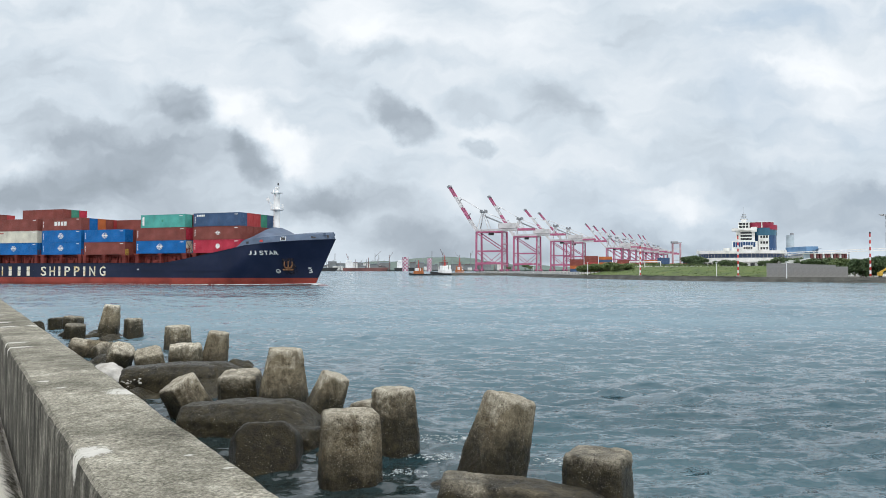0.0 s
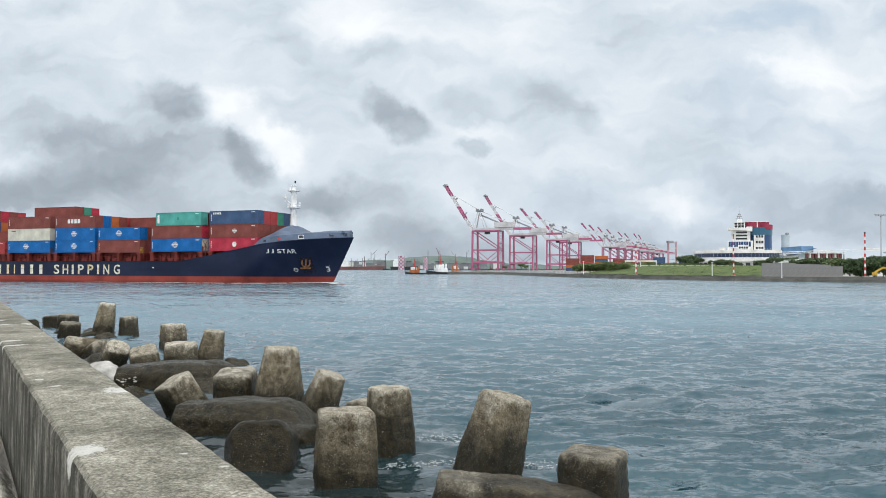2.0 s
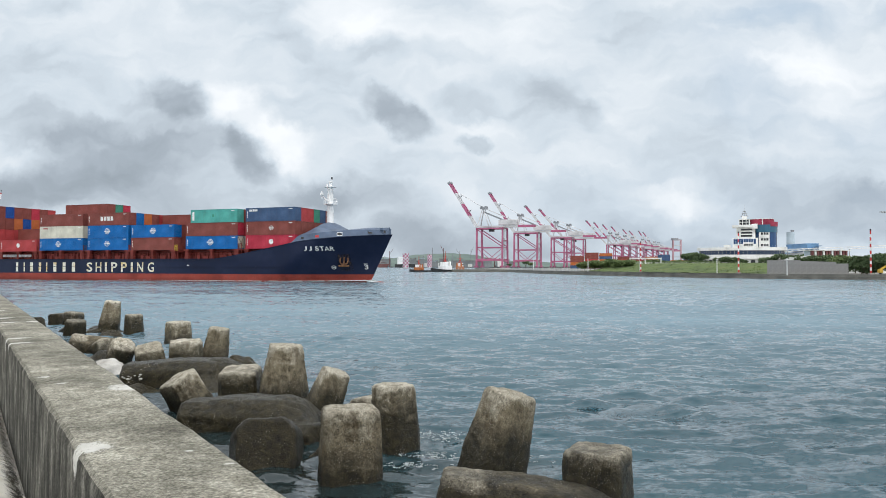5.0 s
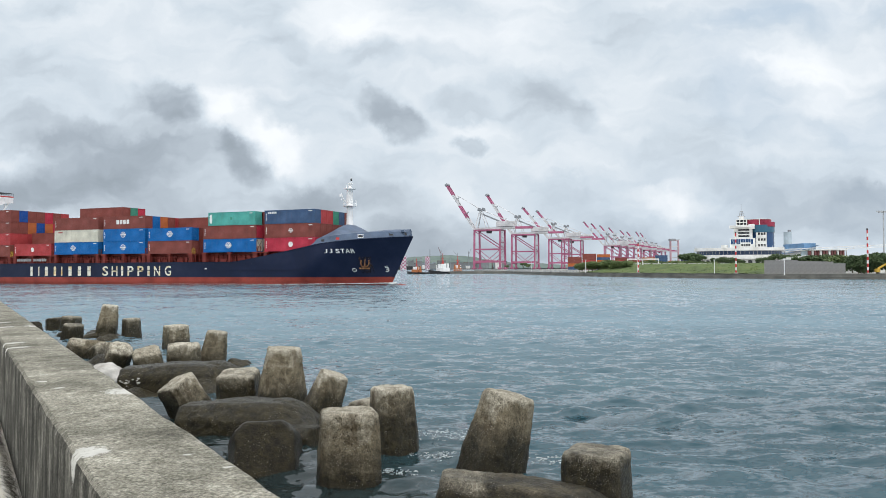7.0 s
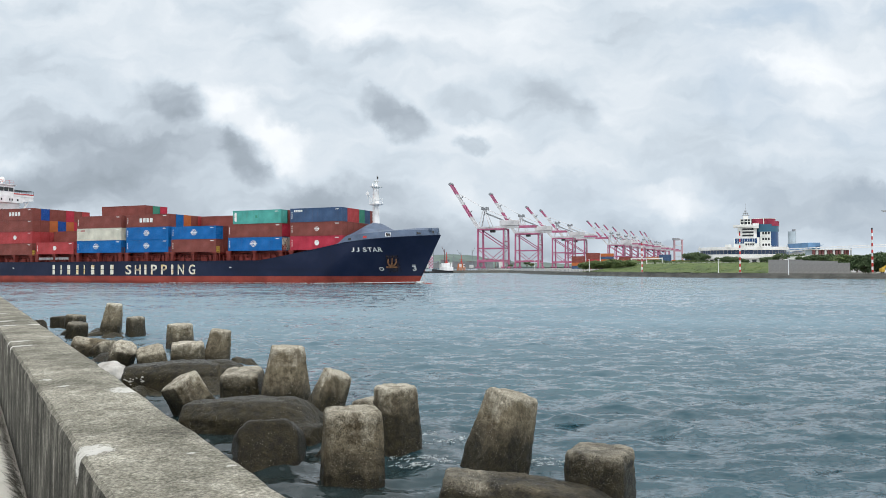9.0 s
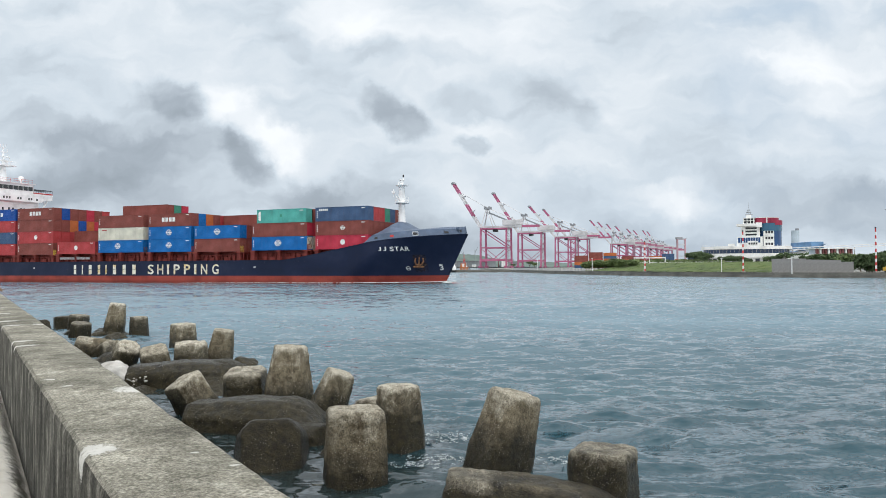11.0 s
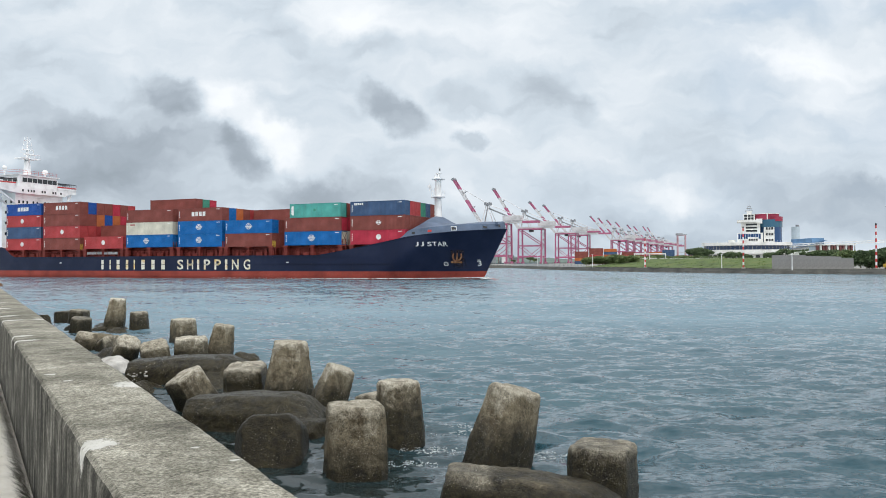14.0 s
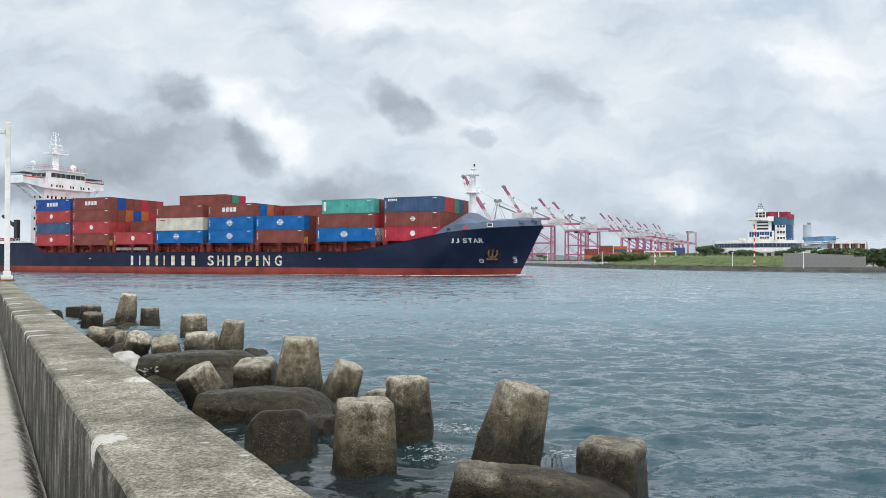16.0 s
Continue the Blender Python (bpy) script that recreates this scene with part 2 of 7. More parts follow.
# ---- water ----
def water_material():
    m, nt, bsdf = fresh("sea_water")
    co = nt.nodes.new("ShaderNodeTexCoord").outputs["Object"]
    swell = noise_of(nt, stretched(nt, co, 0.05, 0.11, 1), 1.0, 4)
    col = ramp(nt, swell, (0.32, (0.014, 0.048, 0.064)), (0.52, (0.020, 0.062, 0.080)), (0.70, (0.026, 0.078, 0.094)))
    # darker base colour in an uneven band beside the seawall
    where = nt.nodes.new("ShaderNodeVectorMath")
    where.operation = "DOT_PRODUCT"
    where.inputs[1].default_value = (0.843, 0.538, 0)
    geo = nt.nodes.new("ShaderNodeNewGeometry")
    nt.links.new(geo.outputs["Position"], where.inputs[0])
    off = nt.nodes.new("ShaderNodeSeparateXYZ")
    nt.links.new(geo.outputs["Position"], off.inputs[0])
    wall_gap = math_node(nt, "ADD", where.outputs["Value"], math_node(nt, "MULTIPLY", noise_of(nt, co, 0.7, 4), 3.0))
    wall_band = node(nt, "MapRange", From_Min=6.5, From_Max=11.0, To_Min=1.0, To_Max=0.0)
    nt.links.new(wall_gap, wall_band.inputs["Value"])
    col = blend(nt, wall_band.outputs[0], col, (0.016, 0.026, 0.027))
    # blue-green paled further out: sky reflected on the fairway is put into the colour
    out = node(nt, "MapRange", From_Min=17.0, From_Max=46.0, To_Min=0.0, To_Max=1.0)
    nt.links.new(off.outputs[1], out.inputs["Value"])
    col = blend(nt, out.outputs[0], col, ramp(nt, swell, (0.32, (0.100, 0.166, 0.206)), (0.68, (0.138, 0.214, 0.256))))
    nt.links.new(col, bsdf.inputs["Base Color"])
    bsdf.inputs["Roughness"].default_value = 0.07
    bsdf.inputs["IOR"].default_value = 1.46

    # wavelet slopes at four sizes, stronger under the gusts
    def slope(scale, along_x, along_y, amount, detail, rough):
        n = node(nt, "TexNoise", Scale=scale, Detail=detail, Roughness=rough)
        nt.links.new(stretched(nt, co, along_x, along_y, 1), n.inputs["Vector"])
        c = nt.nodes.new("ShaderNodeVectorMath")
        c.operation = "SUBTRACT"
        c.inputs[1].default_value = (0.5, 0.5, 0.5)
        nt.links.new(n.outputs["Color"], c.inputs[0])
        k = nt.nodes.new("ShaderNodeVectorMath")
        k.operation = "MULTIPLY"
        k.inputs[1].default_value = (amount * 0.75, amount, 0)
        nt.links.new(c.outputs[0], k.inputs[0])
        return k.outputs[0]

    def plus(a, b):
        v = nt.nodes.new("ShaderNodeVectorMath")
        v.operation = "ADD"
        links(nt, (a, v.inputs[0]), (b, v.inputs[1]))
        return v.outputs[0]

    gust = ramp(nt, noise_of(nt, stretched(nt, co, 0.03, 0.07, 1), 1.0, 4, 0.6), (0.3, (0.55, 0.55, 0.55)), (0.7, (1.1, 1.1, 1.1)))
    tilt = plus(slope(1.0, 1.0, 1.7, 0.95, 2, 0.5), slope(2.4, 1.0, 1.8, 1.05, 2, 0.55))
    tilt = plus(plus(tilt, slope(6.5, 0.9, 1.5, 0.75, 2, 0.6)), slope(1.0, 0.30, 0.42, 0.60, 2, 0.5))
    scaled = nt.nodes.new("ShaderNodeVectorMath")
    scaled.operation = "MULTIPLY"
    links(nt, (tilt, scaled.inputs[0]), (gust, scaled.inputs[1]))
    tilt = plus(plus(scaled.outputs[0], slope(1.0, 0.06, 0.11, 0.42, 3, 0.6)), geo.outputs["Normal"])
    # the wavelets run in to the shore with their steep faces first
    steep = node(nt, "MapRange", From_Min=12.0, From_Max=40.0, To_Min=0.01, To_Max=0.11)
    nt.links.new(off.outputs[1], steep.inputs["Value"])
    lean = nt.nodes.new("ShaderNodeVectorMath")
    lean.operation = "SCALE"
    lean.inputs[0].default_value = (-0.1, -1.0, 0)
    nt.links.new(steep.outputs[0], lean.inputs["Scale"])
    tilt = plus(tilt, lean.outputs[0])
    unit = nt.nodes.new("ShaderNodeVectorMath")
    unit.operation = "NORMALIZE"
    links(nt, (tilt, unit.inputs[0]), (unit.outputs[0], bsdf.inputs["Normal"]))
    return m


def spaced(lo, hi, centre, step, grow):
    """Coordinates from lo to hi, step apart at the centre stretch and wider beyond."""
    a, b = centre
    out = list(np.arange(a, b, step))
    d, x = step, out[-1]
    while x < hi:
        d *= grow
        x += d
        out.append(min(x, hi))
    d, x = step, a
    while x > lo:
        d *= grow
        x -= d
        out.insert(0, max(x, lo))
    return np.array(out)


def sea():
    xs = spaced(-4600, 4600, (-26, 36), 0.2, 1.018)
    ys = spaced(-900, 4600, (4, 64), 0.085, 1.014)
    gx, gy = np.meshgrid(xs, ys)
    rng = np.random.default_rng(5)
    z = np.zeros_like(gx)
    dx = np.gradient(xs)[None, :]
    dy = np.gradient(ys)[:, None]
    for k in range(60):
        wave = 0.42 * 1.065 ** k if k < 32 else 0.6 * rng.random() + 0.34
        ang = radians(252) + rng.normal(0, 0.72)
        kx, ky = math.cos(ang) * 2 * math.pi / wave, math.sin(ang) * 2 * math.pi / wave
        amp = 0.0105 * wave ** 0.52 * (0.5 + rng.random())
        cell = abs(math.cos(ang)) * dx + abs(math.sin(ang)) * dy
        group = 0.6 + 0.4 * np.sin(gx * kx * 0.13 + gy * ky * 0.11 + rng.random() * 6)
        s = np.sin(gx * kx + gy * ky + rng.random() * 6.28 + 0.6 * np.sin(gx * 0.21 + gy * 0.17 + k))
        fade = np.clip((wave / cell - 2.5) / 3, 0, 1)
        z += amp * group * fade * (s + 0.25 * (s * s - 0.5))
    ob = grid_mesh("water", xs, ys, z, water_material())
    return tagged(ob, "choppy blue-grey harbour water with small ripples", "water", kind="structure")


SEA = sea()


# ---- the near shore: promenade, parapet, armour blocks ----
WALL_DIR = Vector((-0.538, 0.843, 0)).normalized()
WALL_OUT = Vector((0.843, 0.538, 0)).normalized()
WALL_TURN = math.degrees(math.atan2(WALL_DIR.y, WALL_DIR.x))


def along(s, across, z):
    return WALL_DIR * s + WALL_OUT * across + Vector((0, 0, z))


LIME = [(2.98, 0.40, 0.075, 0.070, 0.14), (4.36, 0.76, 0.11, 0.085, 9.0), (2.74, 0.69, 0.012, 0.02, 9.0), (2.50, 0.76, 0.010, 0.02, 9.0), (7.30, 0.43, 0.06, 0.09, 0.16), (7.75, 0.43, 0.06, 0.10, 0.18), (9.95, 0.45, 0.07, 0.12, 0.16),
        (10.8, 0.43, 0.09, 0.12, 0.18), (12.6, 0.43, 0.10, 0.14, 0.2), (14.4, 0.43, 0.12, 0.14, 0.2), (10.0, 0.74, 0.10, 0.08, 9.0), (5.0, 0.42, 0.03, 0.03, 9.0), (4.66, 0.48, 0.02, 0.03, 9.0)]


def parapet_material():
    m, nt, bsdf = fresh("weathered_concrete")
    co = nt.nodes.new("ShaderNodeTexCoord").outputs["Object"]
    sep = nt.nodes.new("ShaderNodeSeparateXYZ")
    nt.links.new(co, sep.inputs[0])
    broad = noise_of(nt, co, 1.7, 6, 0.6)
    mid = noise_of(nt, co, 9, 6, 0.7)
    grain = noise_of(nt, co, 52, 5, 0.8)
# the top: blotchy grey with lichen; the face: mould in long runs
    blot = math_node(nt, "ADD", math_node(nt, "MULTIPLY", broad, 0.34), math_node(nt, "MULTIPLY", math_node(nt, "ADD", mid, noise_of(nt, co, 27, 6, 0.75)), 0.33))
    top = ramp(nt, blot, (0.40, (0.135, 0.128, 0.104)), (0.47, (0.215, 0.204, 0.168)), (0.54, (0.30, 0.287, 0.242)), (0.63, (0.45, 0.432, 0.375)))
    speck = noise_of(nt, stretched(nt, co, 1, 1, 0.6), 95, 4, 0.75)
    top = blend(nt, 1.0, top, ramp(nt, speck, (0.36, (0.50, 0.50, 0.48)), (0.50, (0.98, 0.98, 0.97)), (0.64, (1.36, 1.35, 1.32))), "MULTIPLY")
    top = blend(nt, 1.0, top, ramp(nt, broad, (0.34, (0.80, 0.79, 0.77)), (0.50, (1.0, 0.995, 0.97)), (0.66, (1.22, 1.20, 1.17))), "MULTIPLY")
    runs = noise_of(nt, stretched(nt, co, 7.0, 7.0, 0.8), 2.2, 7, 0.78)
    runs = math_node(nt, "ADD", math_node(nt, "MULTIPLY", runs, 0.50), math_node(nt, "MULTIPLY", noise_of(nt, stretched(nt, co, 2.0, 2.0, 1.1), 2.6, 6, 0.7), 0.52))
    face = ramp(nt, runs, (0.42, (0.020, 0.019, 0.015)), (0.52, (0.075, 0.071, 0.058)), (0.59, (0.20, 0.19, 0.16)), (0.66, (0.48, 0.465, 0.42)))
    up = nt.nodes.new("ShaderNodeSeparateXYZ")
    nt.links.new(nt.nodes.new("ShaderNodeNewGeometry").outputs["Normal"], up.inputs[0])
    col = blend(nt, ramp(nt, up.outputs[2], (0.55, (0, 0, 0)), (0.8, (1, 1, 1))), face, top)
    col = blend(nt, 0.9, col, ramp(nt, grain, (0.34, (0.30, 0.30, 0.30)), (0.62, (1.2, 1.2, 1.2))), "MULTIPLY")
    # lime spilt over the arris: run along the wall, across it, half-length, half-width
    def dotted(v):
        d = nt.nodes.new("ShaderNodeVectorMath")
        d.operation = "DOT_PRODUCT"
        d.inputs[1].default_value = v
        nt.links.new(co, d.inputs[0])
        return d.outputs["Value"]

    ps, pc = dotted(WALL_DIR), dotted(WALL_OUT)
    wob = math_node(nt, "MULTIPLY", math_node(nt, "SUBTRACT", noise_of(nt, stretched(nt, co, 1, 1, 0.4), 20, 7, 0.85), 0.5), 9.0)
    lime = None
    for s0, c0, hs, hc, dz in LIME:
        a = math_node(nt, "DIVIDE", math_node(nt, "SUBTRACT", ps, s0), hs)
        below = math_node(nt, "MAXIMUM", math_node(nt, "SUBTRACT", 2.72, sep.outputs[2]), 0.0)
        b = math_node(nt, "ADD", math_node(nt, "DIVIDE", math_node(nt, "SUBTRACT", pc, c0), hc), math_node(nt, "DIVIDE", below, -dz))
        r = math_node(nt, "ADD", math_node(nt, "ADD", math_node(nt, "POWER", math_node(nt, "ABSOLUTE", a), 2.0), math_node(nt, "POWER", math_node(nt, "ABSOLUTE", b), 2.0)), wob)
        f = math_node(nt, "SUBTRACT", 1.25, r, True)
        f = math_node(nt, "MULTIPLY", f, 1.8, True)
        lime = f if lime is None else math_node(nt, "MAXIMUM", lime, f)
    col = blend(nt, math_node(nt, "MULTIPLY", lime, 0.95), col, ramp(nt, mid, (0.3, (0.50, 0.485, 0.44)), (0.7, (0.66, 0.645, 0.60))))
    nt.links.new(col, bsdf.inputs["Base Color"])
    bsdf.inputs["Roughness"].default_value = 0.93
    bsdf.inputs["Specular IOR Level"].default_value = 0.2
    h = math_node(nt, "ADD", math_node(nt, "MULTIPLY", grain, 0.4), mid)
    bump_of(nt, bsdf, math_node(nt, "ADD", h, math_node(nt, "MULTIPLY", speck, 0.35)), 0.9, 0.016)
    return m


WHITEWASH = worn("white_lime_patch", (0.80, 0.775, 0.71), (0.68, 0.655, 0.59), (0.86, 0.84, 0.79), 0.85, coarse=6, fine=40, bump=0.3, soil=0.12)
SEABED = worn("dark_seabed_rubble", (0.06, 0.06, 0.05), (0.03, 0.03, 0.025), (0.1, 0.1, 0.08), 0.9, coarse=0.5, fine=5, bump=0.6)


def parapet():
    """The seawall's parapet, 0.45 m thick with a worn, rounded arris, from behind the camera out along the water."""
    bm = bmesh.new()
    prof = [(0.352, 1.85), (0.352, 2.715), (0.357, 2.735), (0.372, 2.75), (0.46, 2.753), (0.60, 2.756), (0.72, 2.752), (0.782, 2.748), (0.797, 2.735), (0.802, 2.71), (0.802, -2.6), (0.37, -2.6)]
    ss = np.concatenate([np.arange(-14, -1, 0.5), np.arange(-1, 9, 0.05), np.arange(9, 30, 0.25), np.arange(30, 58, 1.0)])
    prev = None
    for s in ss:
        ring = []
        for k, (c, z) in enumerate(prof):
            p = along(s, c, z)
            rough = 0.006 if k in (2, 3, 7, 8) else 0.003
            n = noise.noise(Vector((s * 3.1, c * 9, z * 2))) + 0.6 * noise.noise(Vector((s * 11, c * 20, z * 5)))
            p += WALL_OUT * (n * rough * 0.6) + Vector((0, 0, n * rough if z > 2.6 else 0))
            ring.append(bm.verts.new(p))
        if prev:
            for k in range(len(prof)):
                j = (k + 1) % len(prof)
                bm.faces.new((prev[k], prev[j], ring[j], ring[k]))
        else:
            bm.faces.new(ring)
        prev = ring
    bm.faces.new(prev[::-1])
    bmesh.ops.recalc_face_normals(bm, faces=bm.faces)
    ob = link_bm("seawall", bm, parapet_material(), smooth=False)
    return tagged(ob, "weathered grey concrete seawall streaked with dark mould", "seawall", kind="structure")


def promenade():
    bm = bmesh.new()
    a, b = -14, 58
    vs = [bm.verts.new(along(s, c, z)) for s, c, z in ((a, -60, 2.0), (a, 0.36, 2.0), (b, 0.36, 2.0), (b, -60, 2.0))]
    low = [bm.verts.new(v.co - Vector((0, 0, 4.7))) for v in vs]
    bm.faces.new(vs)
    for i in range(4):
        bm.faces.new((vs[i], low[i], low[(i + 1) % 4], vs[(i + 1) % 4]))
    bmesh.ops.recalc_face_normals(bm, faces=bm.faces)
    m = worn("promenade_paving", (0.72, 0.695, 0.63), (0.62, 0.595, 0.53), (0.78, 0.755, 0.69), 0.9, coarse=1.1, fine=35, bump=0.3, soil=0.15)
    tagged(link_bm("pavement", bm, m), "pale sandy concrete promenade paving behind the seawall", "pavement", kind="structure")
    bm = bmesh.new()
    vs = []
    for i in range(2):
        for c, z in ((0.349, 2.022), (0.02, 2.016)):
            vs.append(bm.verts.new(along((a, b)[i], c, z)))
    bm.faces.new((vs[0], vs[1], vs[3], vs[2]))
    bmesh.ops.solidify(bm, geom=bm.faces[:], thickness=0.02)
    tagged(link_bm("trim", bm, WHITEWASH), "pale cement strip along the foot of the seawall", "kerb strip", kind="structure")


def seabed():
    xs, ys = np.linspace(-90, 160, 60), np.linspace(-40, 160, 60)
    gx, gy = np.meshgrid(xs, ys)
    off = gx * WALL_OUT.x + gy * WALL_OUT.y
    z = -2.2 - np.clip(off - 4, 0, 40) * 0.12 + 0.2 * np.sin(gx * 1.3) * np.cos(gy * 1.1)
    ob = grid_mesh("seabed", xs, ys, z, SEABED)
    tagged(ob, "dark rubble seabed under the harbour water", "seabed", kind="structure")


def weeds():
    """Dry dark weeds and dirt along the foot of the wall."""
    rnd = random.Random(17)
    verts, faces = [], []
    for _ in range(9000):
        s = rnd.uniform(0.3, 1) ** 2 * 30 - 1
        c = 0.352 - abs(rnd.gauss(0, 0.02))
        h, lean = rnd.uniform(0.02, 0.09), rnd.uniform(-0.10, 0.02)
        w = rnd.uniform(0.004, 0.010)
        k = len(verts)
        verts += [tuple(along(s - w, c, 2.01)), tuple(along(s + w, c, 2.01)), tuple(along(s + rnd.uniform(-0.05, 0.03), min(c, 0.349) + lean, 2.02 + h))]
        faces.append((k, k + 1, k + 2))
    me = bpy.data.meshes.new("dry_weeds")
    me.from_pydata(verts, [], faces)
    me.materials.append(worn("dry_weeds", (0.075, 0.068, 0.048), (0.04, 0.037, 0.028), (0.13, 0.115, 0.08), 0.95, coarse=3, fine=20))
    tagged(new("dry_weeds", me), "dry dark weeds along the foot of the seawall", "weeds", kind="stuff")


parapet()
promenade()
seabed()
weeds()


# ---- armour blocks ----
def tetrapod_material(name, wetter):
    m, nt, bsdf = fresh(name)
    co = nt.nodes.new("ShaderNodeTexCoord").outputs["Object"]
    geo = nt.nodes.new("ShaderNodeNewGeometry")
    sep = nt.nodes.new("ShaderNodeSeparateXYZ")
    nt.links.new(geo.outputs["Position"], sep.inputs[0])
    broad = noise_of(nt, co, 2.2, 6, 0.62)
    mid = noise_of(nt, co, 8, 6, 0.7)
    grain = noise_of(nt, co, 46, 5, 0.8)
    rnd = nt.nodes.new("ShaderNodeObjectInfo").outputs["Random"]
    dry = ramp(nt, mid, (0.30, (0.095, 0.081, 0.056)), (0.50, (0.220, 0.190, 0.137)), (0.72, (0.38, 0.34, 0.265)))
    # pale crowns, down to an uneven line; skylight painted onto upward faces
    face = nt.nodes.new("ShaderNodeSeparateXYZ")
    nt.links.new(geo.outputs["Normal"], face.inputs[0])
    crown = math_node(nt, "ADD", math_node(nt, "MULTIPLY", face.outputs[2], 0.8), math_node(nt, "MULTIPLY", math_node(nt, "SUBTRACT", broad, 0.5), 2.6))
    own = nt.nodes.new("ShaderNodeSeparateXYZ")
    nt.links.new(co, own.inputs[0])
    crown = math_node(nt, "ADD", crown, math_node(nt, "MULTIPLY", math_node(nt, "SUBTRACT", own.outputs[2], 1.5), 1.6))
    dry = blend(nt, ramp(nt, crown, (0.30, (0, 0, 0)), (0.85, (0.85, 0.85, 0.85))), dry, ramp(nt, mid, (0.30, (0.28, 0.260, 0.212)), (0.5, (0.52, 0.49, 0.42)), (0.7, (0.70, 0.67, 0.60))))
    # brown weed runs
    runs = noise_of(nt, stretched(nt, geo.outputs["Position"], 3.2, 3.2, 0.7), 1.5, 5, 0.65)
    dry = blend(nt, ramp(nt, runs, (0.50, (0, 0, 0)), (0.66, (0.65, 0.65, 0.65))), dry, (0.085, 0.062, 0.036))
    wet = ramp(nt, mid, (0.34, (0.011, 0.010, 0.006)), (0.66, (0.062, 0.052, 0.028)))
    # tide mark: weed and wet stain up to an uneven level
    level = math_node(nt, "ADD", sep.outputs[2], math_node(nt, "MULTIPLY", math_node(nt, "SUBTRACT", broad, 0.5), 1.0))
    level = math_node(nt, "SUBTRACT", level, math_node(nt, "ADD", math_node(nt, "MULTIPLY", rnd, 0.35), wetter))
    tide = ramp(nt, level, (0.16, (1, 1, 1)), (0.62, (0.0, 0.0, 0.0)))
    col = blend(nt, tide, dry, wet)
    # pits in the skin, and barnacles
    pit = nt.nodes.new("ShaderNodeTexVoronoi")
    pit.inputs["Scale"].default_value = 34
    nt.links.new(co, pit.inputs["Vector"])
    pits = ramp(nt, pit.outputs["Distance"], (0.16, (1, 1, 1)), (0.36, (0, 0, 0)))
    pits = blend(nt, 1.0, pits, ramp(nt, noise_of(nt, co, 6, 3), (0.42, (0, 0, 0)), (0.58, (0.9, 0.9, 0.9))), "MULTIPLY")
    col = blend(nt, pits, col, (0.022, 0.018, 0.012))
    v = nt.nodes.new("ShaderNodeTexVoronoi")
    v.inputs["Scale"].default_value = 30
    nt.links.new(co, v.inputs["Vector"])
    shells = ramp(nt, v.outputs["Distance"], (0.14, (1, 1, 1)), (0.22, (0, 0, 0)))
    where = ramp(nt, noise_of(nt, co, 3.3, 4, 0.6), (0.46, (0, 0, 0)), (0.58, (0.95, 0.95, 0.95)))
    col = blend(nt, blend(nt, 1.0, shells, where, "MULTIPLY"), col, (0.60, 0.58, 0.53))
    col = blend(nt, 0.95, col, ramp(nt, grain, (0.36, (0.30, 0.29, 0.27)), (0.62, (1.4, 1.4, 1.38))), "MULTIPLY")
    col = blend(nt, 1.0, col, ramp(nt, rnd, (0, (0.78, 0.75, 0.69)), (1, (1.22, 1.20, 1.16))), "MULTIPLY")
    nt.links.new(col, bsdf.inputs["Base Color"])
    nt.links.new(ramp(nt, tide, (0, (0.95,) * 3), (1, (0.36,) * 3)), bsdf.inputs["Roughness"])
    bsdf.inputs["Specular IOR Level"].default_value = 0.28
    h = math_node(nt, "ADD", math_node(nt, "MULTIPLY", grain, 0.5), math_node(nt, "MULTIPLY", shells, 0.5))
    h = math_node(nt, "SUBTRACT", h, math_node(nt, "MULTIPLY", pits, 0.6))
    bump_of(nt, bsdf, math_node(nt, "ADD", h, math_node(nt, "MULTIPLY", mid, 1.1)), 1.0, 0.04)
    return m


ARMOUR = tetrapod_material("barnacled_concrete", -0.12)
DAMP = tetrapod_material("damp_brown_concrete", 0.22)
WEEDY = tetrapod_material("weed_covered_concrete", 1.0)


